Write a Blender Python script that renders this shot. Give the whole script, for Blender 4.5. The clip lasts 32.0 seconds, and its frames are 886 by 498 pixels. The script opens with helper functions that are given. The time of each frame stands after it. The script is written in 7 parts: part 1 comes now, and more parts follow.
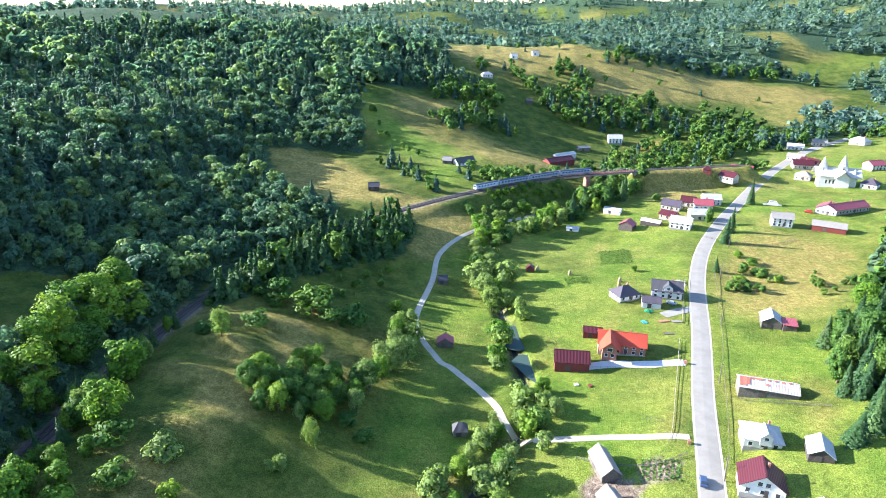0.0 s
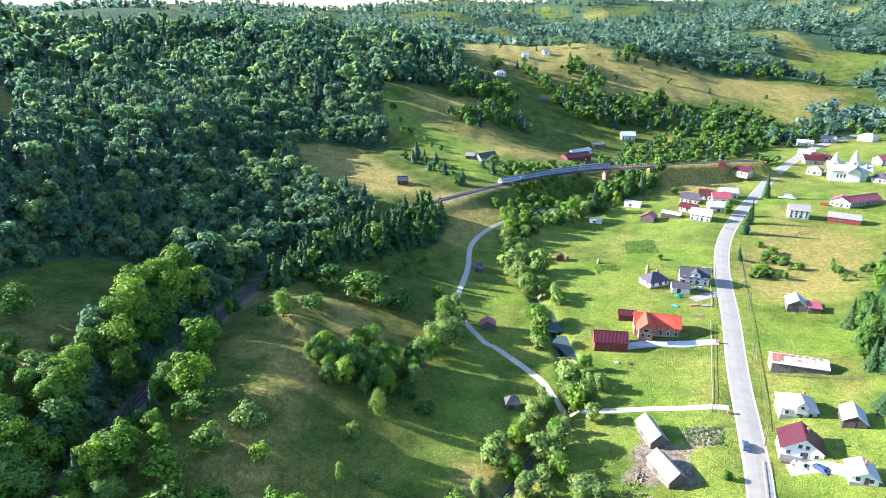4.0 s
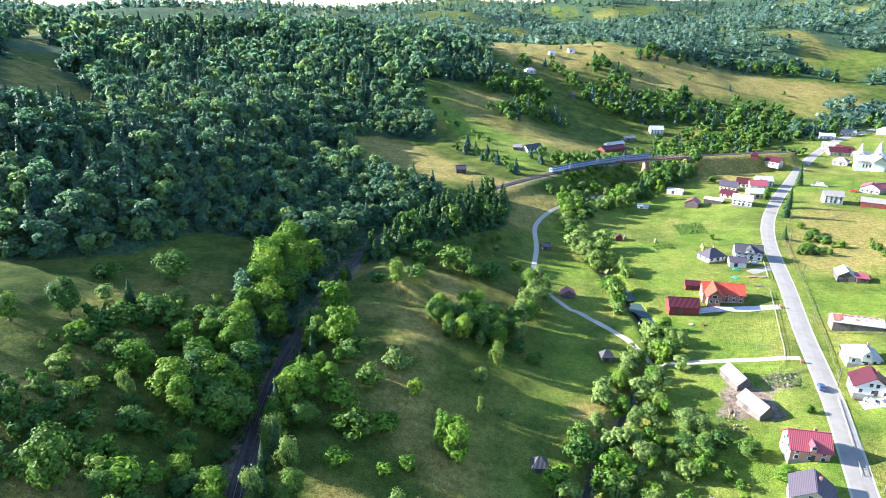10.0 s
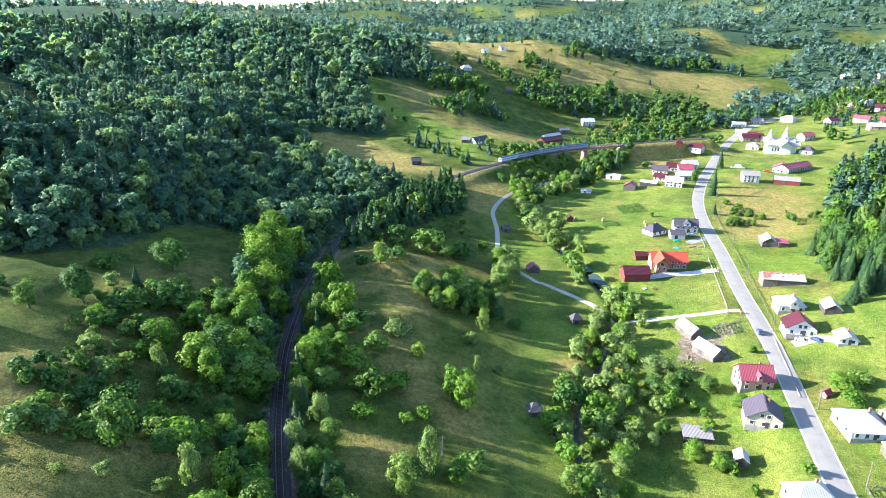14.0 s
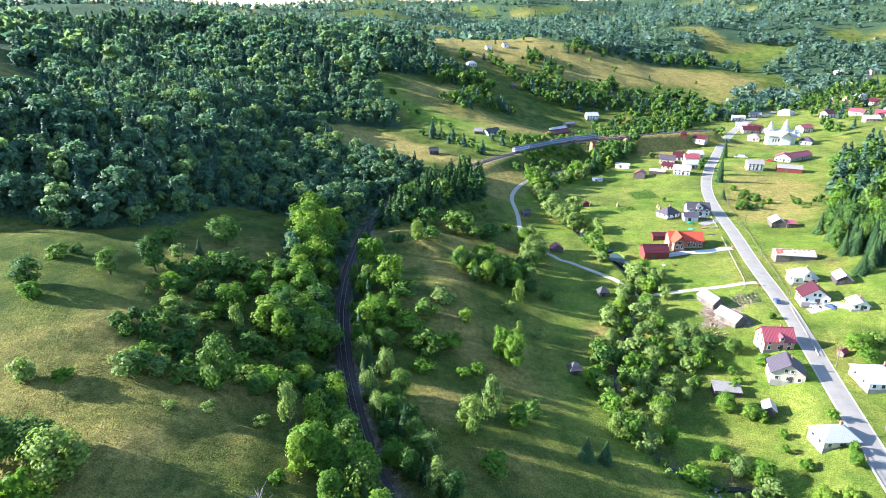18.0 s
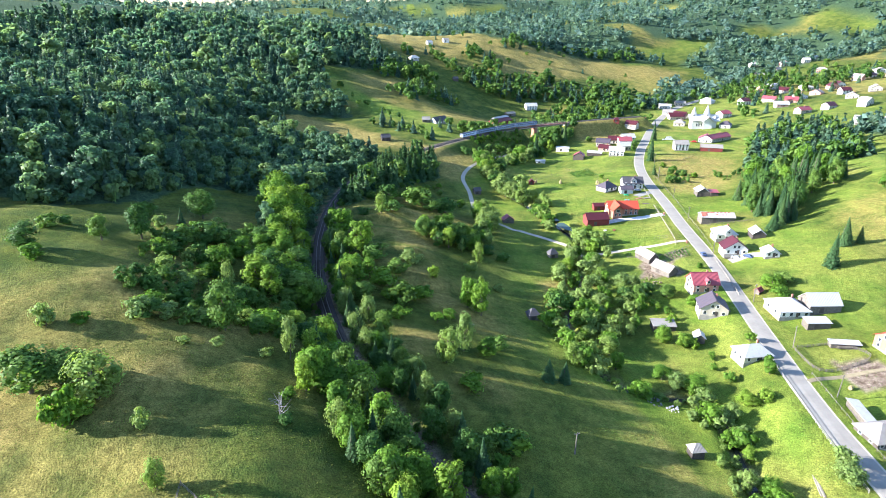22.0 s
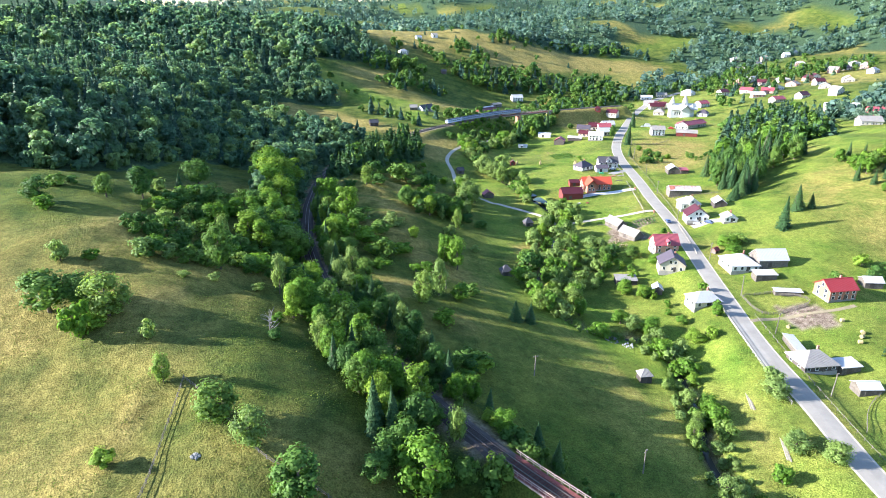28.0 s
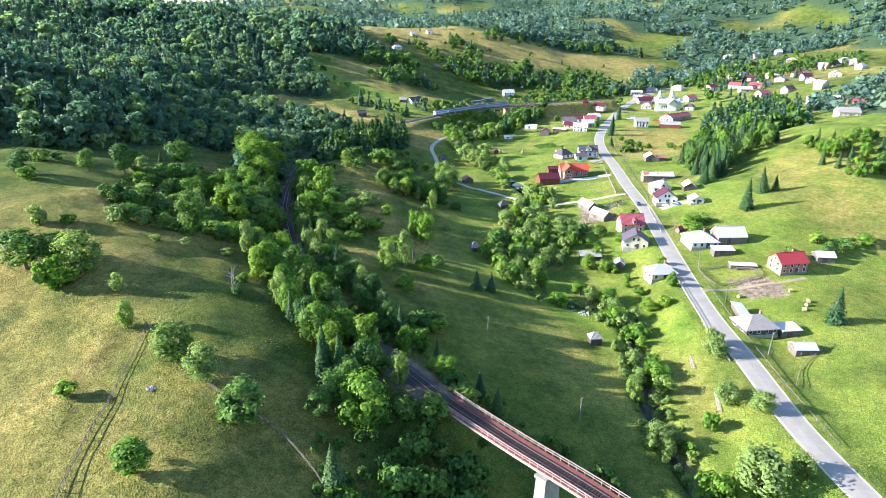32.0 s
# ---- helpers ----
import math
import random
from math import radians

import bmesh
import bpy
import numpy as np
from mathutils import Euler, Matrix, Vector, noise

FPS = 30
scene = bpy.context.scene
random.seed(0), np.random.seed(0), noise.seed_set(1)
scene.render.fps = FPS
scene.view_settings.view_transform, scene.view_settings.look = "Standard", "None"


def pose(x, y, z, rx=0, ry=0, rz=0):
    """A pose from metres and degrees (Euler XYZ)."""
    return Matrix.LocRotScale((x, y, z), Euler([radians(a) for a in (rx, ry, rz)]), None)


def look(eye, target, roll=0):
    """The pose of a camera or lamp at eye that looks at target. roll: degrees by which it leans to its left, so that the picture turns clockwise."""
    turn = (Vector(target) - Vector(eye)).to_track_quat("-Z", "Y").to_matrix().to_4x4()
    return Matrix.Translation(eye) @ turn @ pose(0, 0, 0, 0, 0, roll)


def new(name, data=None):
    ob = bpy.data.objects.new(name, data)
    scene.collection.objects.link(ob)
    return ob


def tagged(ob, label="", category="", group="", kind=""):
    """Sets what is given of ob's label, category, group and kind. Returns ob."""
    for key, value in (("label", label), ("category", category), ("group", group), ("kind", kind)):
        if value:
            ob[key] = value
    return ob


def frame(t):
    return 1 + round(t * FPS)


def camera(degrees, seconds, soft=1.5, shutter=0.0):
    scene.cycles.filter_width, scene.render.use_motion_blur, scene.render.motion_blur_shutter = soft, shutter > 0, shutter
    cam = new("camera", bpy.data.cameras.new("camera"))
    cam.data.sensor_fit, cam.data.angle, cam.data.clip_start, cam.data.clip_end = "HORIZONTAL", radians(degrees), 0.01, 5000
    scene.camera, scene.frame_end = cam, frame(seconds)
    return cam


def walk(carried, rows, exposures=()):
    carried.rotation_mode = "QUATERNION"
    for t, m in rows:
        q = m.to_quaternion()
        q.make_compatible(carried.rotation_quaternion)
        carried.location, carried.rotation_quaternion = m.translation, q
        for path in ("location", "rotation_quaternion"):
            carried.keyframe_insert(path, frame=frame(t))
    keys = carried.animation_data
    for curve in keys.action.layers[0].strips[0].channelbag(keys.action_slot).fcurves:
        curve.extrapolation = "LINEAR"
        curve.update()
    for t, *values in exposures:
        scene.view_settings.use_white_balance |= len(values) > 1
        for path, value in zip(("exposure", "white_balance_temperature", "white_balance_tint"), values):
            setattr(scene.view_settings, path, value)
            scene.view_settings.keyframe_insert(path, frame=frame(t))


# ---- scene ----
cam = camera(71.4, 32.0, 0.9)
METRES, EYE, TILT, LEAN, TURN = 200.0, 112.5, -21.2, 0.0, 0.0
ROWS = [
    (0.0, 0.0, 0.0, 0.0, 0.0, 0.0, -0.0),
    (0.5, -0.0086, -0.0053, -0.0022, 0.03, -0.0, -0.01),
    (1.0, -0.018, -0.0112, -0.0048, 0.03, 0.01, -0.03),
    (1.5, -0.0277, -0.0178, -0.0074, 0.04, 0.0, -0.01),
    (2.0, -0.0384, -0.0254, -0.0103, 0.01, -0.0, -0.0),
    (2.5, -0.0498, -0.0336, -0.0136, -0.04, -0.01, 0.01),
    (3.0, -0.062, -0.0427, -0.017, -0.07, -0.01, 0.02),
    (3.5, -0.075, -0.0524, -0.021, -0.1, -0.01, 0.05),
    (5.5, -0.1329, -0.0958, -0.0374, -0.22, -0.03, 0.15),
    (6.0, -0.1499, -0.1057, -0.0418, -0.26, -0.03, 0.15),
    (6.5, -0.1651, -0.1179, -0.0459, -0.22, -0.04, 0.19),
    (7.0, -0.1823, -0.1288, -0.05, -0.23, -0.06, 0.16),
    (7.5, -0.199, -0.1395, -0.0544, -0.26, -0.05, 0.16),
    (8.0, -0.2155, -0.1503, -0.0589, -0.25, -0.05, 0.15),
    (8.5, -0.232, -0.1615, -0.063, -0.24, -0.03, 0.17),
    (9.0, -0.249, -0.1723, -0.067, -0.25, -0.05, 0.13),
    (9.5, -0.2648, -0.1838, -0.0715, -0.24, -0.05, 0.13),
    (10.0, -0.2803, -0.1963, -0.0758, -0.26, -0.05, 0.14),
    (10.5, -0.2942, -0.2078, -0.0803, -0.39, -0.06, 0.18),
    (11.0, -0.3072, -0.2215, -0.0845, -1.16, -0.07, 0.48),
    (11.5, -0.3201, -0.2349, -0.0887, -2.55, -0.11, 1.0),
    (12.0, -0.3342, -0.2465, -0.0931, -4.41, -0.15, 1.68),
    (12.5, -0.3486, -0.2581, -0.0978, -5.71, -0.19, 2.17),
    (13.0, -0.3626, -0.2684, -0.1033, -6.37, -0.2, 2.41),
    (13.5, -0.3773, -0.278, -0.1085, -6.73, -0.21, 2.54),
    (14.0, -0.3917, -0.2869, -0.1141, -6.93, -0.22, 2.6),
    (14.5, -0.4057, -0.2956, -0.1201, -7.08, -0.22, 2.64),
    (16.5, -0.4589, -0.3254, -0.1418, -7.48, -0.22, 2.79),
    (17.0, -0.4713, -0.3316, -0.1473, -7.53, -0.2, 2.8),
    (17.5, -0.4839, -0.3384, -0.1523, -7.63, -0.22, 2.84),
    (18.0, -0.4959, -0.3467, -0.1588, -7.76, -0.21, 2.9),
    (18.5, -0.5074, -0.3579, -0.1661, -8.61, -0.27, 3.23),
    (19.0, -0.5185, -0.3704, -0.1739, -10.28, -0.39, 3.83),
    (19.5, -0.5285, -0.3833, -0.1824, -11.51, -0.45, 4.28),
    (20.0, -0.5379, -0.397, -0.1906, -12.23, -0.49, 4.52),
    (20.5, -0.5464, -0.4102, -0.1988, -12.63, -0.51, 4.64),
    (21.0, -0.5546, -0.4226, -0.2079, -12.9, -0.52, 4.73),
    (21.5, -0.561, -0.4342, -0.2176, -13.06, -0.52, 4.79),
    (22.0, -0.5663, -0.4446, -0.2277, -13.21, -0.52, 4.85),
    (22.5, -0.5708, -0.4545, -0.2372, -13.35, -0.5, 4.9),
    (23.0, -0.5741, -0.4634, -0.2459, -13.46, -0.51, 4.93),
    (23.5, -0.5768, -0.4717, -0.2545, -13.52, -0.49, 4.95),
    (24.0, -0.5783, -0.4798, -0.2628, -13.56, -0.48, 4.95),
    (24.5, -0.5791, -0.4882, -0.2707, -13.6, -0.45, 4.96),
    (25.0, -0.5793, -0.4956, -0.2779, -13.65, -0.44, 5.0),
    (25.5, -0.5782, -0.5037, -0.2844, -13.69, -0.41, 5.03),
    (27.5, -0.5694, -0.5347, -0.3064, -13.78, -0.4, 5.04),
    (28.0, -0.5663, -0.5423, -0.3119, -13.79, -0.4, 5.05),
    (28.5, -0.5621, -0.5503, -0.3173, -13.74, -0.38, 5.02),
    (29.0, -0.5573, -0.558, -0.3228, -13.69, -0.36, 5.0),
    (29.5, -0.5519, -0.5658, -0.3286, -13.65, -0.33, 4.96),
    (30.0, -0.5457, -0.5736, -0.3349, -13.59, -0.31, 4.94),
    (30.5, -0.539, -0.5817, -0.342, -13.56, -0.3, 4.92),
    (31.0, -0.5322, -0.5897, -0.3501, -13.52, -0.28, 4.89),
    (31.5, -0.5247, -0.5977, -0.3596, -13.5, -0.27, 4.86),
    (32.0, -0.5168, -0.6055, -0.3692, -13.48, -0.26, 4.86),
]
walk(cam, [(t, pose(0, 0, EYE, TILT, LEAN, TURN) @ pose(METRES * x, METRES * y, METRES * z, 90 + pitch, roll, yaw)) for t, x, y, z, yaw, pitch, roll in ROWS],
     [(0.0, 2.30, 5250, 18), (14.0, 2.30, 5250, 18), (25.0, 2.20, 5350, 18), (32.0, 2.20, 5350, 18)])

# ---- sky and sun ----
SUN_AZIMUTH, SUN_HEIGHT = 167.0, 20.5   # degrees: anticlockwise from +x towards the sun, and above the horizon
world = bpy.data.worlds.new("sky")
scene.world = world
world.use_nodes = True
sky = world.node_tree.nodes.new("ShaderNodeTexSky")
sky.sky_type, sky.sun_disc = "NISHITA", False
sky.sun_elevation, sky.sun_rotation = radians(SUN_HEIGHT), radians(90 - SUN_AZIMUTH)
sky.dust_density, sky.air_density, sky.ozone_density = 0.4, 1.2, 1.5
world.node_tree.nodes["Background"].inputs["Strength"].default_value = 0.088
world.node_tree.links.new(sky.outputs[0], world.node_tree.nodes["Background"].inputs["Color"])
sun = new("sun", bpy.data.lights.new("sun", "SUN"))
sun.data.energy, sun.data.angle, sun.data.color = 5.0, radians(0.6), (1.0, 0.90, 0.70)
sun_way = Vector((math.cos(radians(SUN_AZIMUTH)) * math.cos(radians(SUN_HEIGHT)), math.sin(radians(SUN_AZIMUTH)) * math.cos(radians(SUN_HEIGHT)), math.sin(radians(SUN_HEIGHT))))
sun.matrix_world = look(sun_way * 300, (0, 0, 0))

# ---- the lie of the land ----
BROAD_FORM = [[-2.0, 71.2, 39.4, 26.3, 39.7], [16.2, -51.1, -5.3, 7.7, 5.4], [-28.7, 23.9, 3.7, -3.2, 36.0], [-7.0, -12.0, -29.7, 10.4, -15.0], [2.4, 26.5, 15.4, -23.4, 42.9]]
NEAR_FORM = [[-3.8, 5.2, 17.1, 5.5, 10.1, 3.0, 10.4], [8.6, 9.4, 6.5, 4.8, -0.3, 3.9, 1.9], [-4.9, 6.7, -1.9, 3.4, 3.4, 1.2, -3.6], [1.5, -6.5, -6.0, -7.3, -10.6, -0.3, 3.6], [4.8, 2.5, -2.4, -4.8, -1.2, -11.1, -1.5], [-0.4, -6.7, 4.0, -6.5, -4.5, 1.5, -0.1], [4.6, -2.3, 3.6, 8.5, -5.1, 0.2, 1.5]]
HILLS = [(150, 660, 80, 23.5), (0, 610, 80, 12.6), (-230, 190, 70, 25.0), (-300, 420, 80, -3.2), (210, 95, 60, 8.1), (235, 400, 60, 2.5), (110, 440, 60, -9.0), (-70, 470, 70, 12.6), (350, 500, 80, -0.7), (40, 720, 80, 2.4)]
FAR_HILLS = [(-700, 900, 330, 30), (-250, 1750, 420, 40), (350, 2000, 420, 34), (950, 1600, 430, 50), (1250, 900, 380, 70), (820, 560, 210, 40), (-1000, 300, 380, 50),
             (620, 1150, 240, 26), (0, 2700, 650, 50), (1800, 2100, 650, 70), (-1500, 1500, 650, 80), (1500, 200, 480, 70), (520, 1500, 200, 10), (60, 1150, 180, 6)]
# swells of the near meadows: place and height
SWELLS = [(-177, 114, 0.5), (-166, 121, 2.0), (-150, 160, 2.1), (-188, 94, -1.1), (-180, 31, -2.1), (-141, -0, 1.9), (-147, 17, 3.9), (-69, 42, -0.3), (115, 101, 0.9), (-72, 184, 0.3), (-69, 128, 4.3), (-44, 127, 0.0), (-79, 79, 2.9), (-122, -21, 1.9), (-109, -26, 0.8), (-167, 27, 0.3), (-171, 56, 6.7), (-128, -18, 1.9), (-138, -12, 0.1), (-156, -5, -5.7), (-46, 47, 2.3), (-50, 19, -1.6), (-196, 114, 1.6), (-95, 115, 2.6), (-55, 85, 0.5), (-95, 10, -0.9), (-155, 85, 1.2), (-60, 155, 1.5)]
RAIL = [(-25, -118.8), (-41.2, -87.5), (-55, -61.2), (-65.3, -43), (-76.4, -21), (-90, 12.5), (-98.8, 42.5), (-103.8, 75), (-106.2, 106.2), (-106.2, 131.2), (-102.5, 171.2), (-92.5, 221.2), (-75, 265), (-47.5, 306.2),
        (-18.8, 337.5), (20, 371.2), (52.5, 392.5), (83.8, 408.8), (128.8, 422.5), (163.8, 431.2), (218.8, 440)]
ROAD = [(2.5, -150), (4.4, -112.5), (6.2, -75), (11.2, -42.5), (20, -12.5), (28.8, 18.8), (43.8, 58.8), (63.8, 110), (71.2, 131.2), (82.5, 165), (97.5, 205), (116.2, 257.5), (135, 297.5), (162.5, 341.2), (182.5, 368.8),
        (227.5, 430), (270, 481.2), (325, 537.5), (412.5, 600)]
LANE = [(71.2, 146.2), (52.5, 150), (32.5, 151.2), (26.2, 152.5), (20, 158.8), (16.2, 171.2), (3.8, 190), (-2.5, 197.5), (-11.2, 223.8), (-5, 262.5), (-1.2, 291.2), (15, 320), (38.8, 346.2), (73.8, 375)]
RIVER = [(-32.5, -150), (-17.5, -31.2), (-6.2, -2.5), (5, 28.8), (2.5, 41.2), (-11.2, 46.2), (-18.8, 62.5), (-17.5, 87.5), (0, 118.8), (16.2, 145), (27.5, 163.8), (27.5, 200), (25, 236.2), (21.2, 268.8), (22.5, 300), (37.5, 335), (77.5, 365)]
RAIL_HEIGHT = 7.5


def smooth_line(points, step=2.0):
    """A curve through the points, in even steps."""
    p = np.array([points[0], *points, points[-1]], float)
    out = []
    for a, b, c, d in zip(p, p[1:], p[2:], p[3:]):
        n = max(2, int(np.hypot(*(c - b)) / step))
        t = (np.arange(n) / n)[:, None]
        out.append(0.5 * (2 * b + (c - a) * t + (2 * a - 5 * b + 4 * c - d) * t ** 2 + (3 * b - a - 3 * c + d) * t ** 3))
    return np.vstack([*out, p[-1:]])


def line_distance(x, y, line):
    """The distance from each place to the nearest stretch of a line."""
    best = np.full(np.shape(x), 1e9)
    for (ax, ay), (bx, by) in zip(line, line[1:]):
        dx, dy = bx - ax, by - ay
        t = np.clip(((x - ax) * dx + (y - ay) * dy) / (dx * dx + dy * dy + 1e-9), 0, 1)
        best = np.minimum(best, np.hypot(x - ax - t * dx, y - ay - t * dy))
    return best


def ease(a, b, v):
    t = np.clip((v - a) / (b - a), 0, 1)
    return t * t * (3 - 2 * t)


def ripple(x, y, size, seed=0.0):
    """A cheap smooth unevenness between -1 and 1."""
    x, y = x / size + seed * 1.7, y / size - seed * 2.3
    return (np.sin(x * 1.9 + 1.3 * np.sin(y * 1.1 + seed)) + np.sin(y * 2.3 + 1.7 * np.sin(x * 0.9 - seed)) + np.sin((x + y) * 1.3 + 1.1 * np.sin((x - y) * 1.7))) / 3


RAIL_LINE, ROAD_LINE, LANE_LINE, RIVER_LINE = (smooth_line(p, 6.0) for p in (RAIL, ROAD, LANE, RIVER))
RAIL_BED = RAIL_LINE[(RAIL_LINE[:, 1] > -25) & (RAIL_LINE[:, 0] < 78)]
FAR_BED = RAIL_LINE[RAIL_LINE[:, 0] > 135]


def open_land(x, y):
    x, y = x / 1.25, y / 1.25
    z = np.full(np.shape(x), 15.0)
    for i, row in enumerate(BROAD_FORM):
        for j, h in enumerate(row):
            z = z + h * np.exp(-((x + 400 - 200 * i) ** 2 + (y + 100 - 225 * j) ** 2) / 45000)
    for i, row in enumerate(NEAR_FORM):
        for j, h in enumerate(row):
            z = z + h * np.exp(-((x + 165 - 55 * i) ** 2 + (y + 50 - 63 * j) ** 2) / 2592)
    for cx, cy, r, h in HILLS:
        z = z + h * np.exp(-((x - cx) ** 2 + (y - cy) ** 2) / (2 * r * r))
    away = ease(420, 1000, np.hypot(x, y - 200))
    for cx, cy, r, h in FAR_HILLS:
        z = z + away * h * np.exp(-((x - cx) ** 2 + (y - cy) ** 2) / (2 * r * r))
    z, x, y = 1.25 * z, 1.25 * x, 1.25 * y
    for cx, cy, h in SWELLS:
        z = z + h * np.exp(-((x - cx) ** 2 + (y - cy) ** 2) / 1152)
    return z


def road_height(y):
    return np.interp(y, [-150, -60, -12, 56, 142, 500, 625], [-7.5, -6.2, -5.6, -4.4, -2.5, -2.5, 0])


# old grassy banks and hummocks on the meadow: place, length, width, height and the way they run in degrees
HUMMOCKS = [(-70.3, 179.3, 11, 2.88, 4.03, -18), (-62.2, 195.9, 16, 3.15, 3.1, -8), (-78.6, 160.3, 9, 3.15, 2.48, -30), (-59.1, 160, 10, 2.7, 2.17, -25), (-50.1, 214.6, 15, 3.6, 3.41, -30), (-66.3, 136.7, 9, 2.7, 2.015, -10),
            (-62.3, 110.6, 10, 2.7, 2.015, -8), (-60, 90.9, 9, 2.7, 1.86, -12), (-148.7, 34.2, 20, 5, 1.5, 60), (-163.1, 77.4, 18, 5, 1.6, 20), (-131.6, 57.9, 14, 4, 1.2, 10), (-149.9, -10.3, 22, 4, 1.3, 72), (54, 446, 36, 10, 5, -8)]


def ground(x, y):
    """The height of the ground at any place."""
    x, y = np.asarray(x, float), np.asarray(y, float)
    z = open_land(x, y)
    far = ease(310, 1100, np.hypot(x, y))
    valley = ease(4, 12, z)
    z = z + valley * (1.4 * ripple(x, y, 21) + 0.55 * ripple(x, y, 8, 2)) + far * (15 * ripple(x, y, 190, 3) + 5 * ripple(x, y, 62, 4)) + 0.15 * ripple(x, y, 4, 5)
    z = z + 30 * ease(950, 1700, np.hypot(x, y)) * (ripple(x, y, 300, 6) + 0.3 * ripple(x, y, 120, 8) - 0.1)
    for cx, cy, long, wide, high, way in HUMMOCKS:
        c, d = math.cos(radians(way)), math.sin(radians(way))
        u, v = (x - cx) * c + (y - cy) * d, -(x - cx) * d + (y - cy) * c
        v = v + 0.02 * u * u / wide
        z = z + high * np.exp(-(u / long) ** 2 - np.where(v > 0, (v / (2.4 * wide)) ** 2, (v / wide) ** 2))
    near_road = ease(18, 4.4, line_distance(x, y, ROAD_LINE))
    z = z * (1 - near_road) + near_road * road_height(y)
    bed = np.minimum(line_distance(x, y, RAIL_BED), line_distance(x, y, FAR_BED))
    near_rail = ease(17, 3.2, bed)
    z = z * (1 - near_rail) + near_rail * (RAIL_HEIGHT - 0.55)
    w = line_distance(x, y, RIVER_LINE)
    bank = ease(5.0, 0.9, w)
    z = z * (1 - bank) + bank * np.minimum(z - 1.6, np.interp(y, [-150, 0, 162, 312], [-15.0, -14.0, -10.7, -9.4]))
    return z
# ---- end of the land ----

# ---- materials ----
def material(name, roughness=0.8, metallic=0.0):
    m = bpy.data.materials.new(name)
    m.use_nodes = True
    b = m.node_tree.nodes["Principled BSDF"]
    b.inputs["Roughness"].default_value, b.inputs["Metallic"].default_value = roughness, metallic
    b.inputs["Specular IOR Level"].default_value = 0.25
    return m, m.node_tree.nodes, m.node_tree.links, b


def noise_node(nodes, links, scale, detail=4.0, rough=0.6, vector=None):
    n = nodes.new("ShaderNodeTexNoise")
    n.inputs["Scale"].default_value, n.inputs["Detail"].default_value, n.inputs["Roughness"].default_value = scale, detail, rough
    if vector is not None:
        links.new(vector, n.inputs["Vector"])
    return n


def blend(nodes, links, factor, a, b, kind="MIX"):
    n = nodes.new("ShaderNodeMix")
    n.data_type, n.blend_type = "RGBA", kind
    for socket, value in ((0, factor), (6, a), (7, b)):
        if isinstance(value, (int, float)):
            n.inputs[socket].default_value = value
        elif isinstance(value, tuple):
            n.inputs[socket].default_value = (*value, 1)
        else:
            links.new(value, n.inputs[socket])
    return n.outputs[2]


def ramp(nodes, links, value, low, high):
    n = nodes.new("ShaderNodeMapRange")
    n.inputs["From Min"].default_value, n.inputs["From Max"].default_value = low, high
    links.new(value, n.inputs["Value"])
    return n.outputs[0]


def bumped(nodes, links, shader, height, strength, distance):
    n = nodes.new("ShaderNodeBump")
    n.inputs["Strength"].default_value, n.inputs["Distance"].default_value = strength, distance
    links.new(height, n.inputs["Height"])
    links.new(n.outputs[0], shader.inputs["Normal"])


def surface(name, base, other, scale=1.5, roughness=0.8, fine=12.0, bump=0.3, metallic=0.0, vary=0.25):
    """A worn plain surface: two tones in patches, fine grain and each thing a little different."""
    m, nodes, links, b = material(name, roughness, metallic)
    co = nodes.new("ShaderNodeTexCoord").outputs["Object"]
    patch = noise_node(nodes, links, scale, 5, 0.65, co)
    grain = noise_node(nodes, links, fine, 3, 0.6, co)
    c = blend(nodes, links, ramp(nodes, links, patch.outputs[0], 0.35, 0.68), base, other)
    c = blend(nodes, links, 0.35, c, blend(nodes, links, 1.0, c, grain.outputs[1], "MULTIPLY"))
    own = nodes.new("ShaderNodeObjectInfo").outputs["Random"]
    hue = nodes.new("ShaderNodeHueSaturation")
    links.new(c, hue.inputs["Color"])
    v = nodes.new("ShaderNodeMapRange")
    v.inputs["To Min"].default_value, v.inputs["To Max"].default_value = 1.0 - vary, 1.0 + vary
    links.new(own, v.inputs["Value"])
    links.new(v.outputs[0], hue.inputs["Value"])
    links.new(hue.outputs[0], b.inputs["Base Color"])
    bumped(nodes, links, b, grain.outputs[0], bump, 0.03)
    return m


def ribbed(name, base, rust, width, amount=0.5, roughness=0.5, metallic=0.0, axis="X"):
    """Sheet metal or tiles in straight rows, with rust or moss in patches."""
    m, nodes, links, b = material(name, roughness, metallic)
    co = nodes.new("ShaderNodeTexCoord").outputs["Object"]
    wave = nodes.new("ShaderNodeTexWave")
    wave.bands_direction = axis
    wave.inputs["Scale"].default_value, wave.inputs["Distortion"].default_value = 0.314 / width, 0.15
    links.new(co, wave.inputs["Vector"])
    patch = noise_node(nodes, links, 0.55, 6, 0.7, co)
    fleck = noise_node(nodes, links, 4.0, 3, 0.6, co)
    c = blend(nodes, links, ramp(nodes, links, patch.outputs[0], 0.75 - 0.4 * amount, 0.95 - 0.35 * amount), base, rust)
    c = blend(nodes, links, 0.4, c, blend(nodes, links, 1.0, c, fleck.outputs[1], "MULTIPLY"))
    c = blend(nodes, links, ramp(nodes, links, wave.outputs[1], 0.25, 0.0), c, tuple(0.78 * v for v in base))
    links.new(c, b.inputs["Base Color"])
    bumped(nodes, links, b, wave.outputs[1], 0.7, 0.06)
    return m


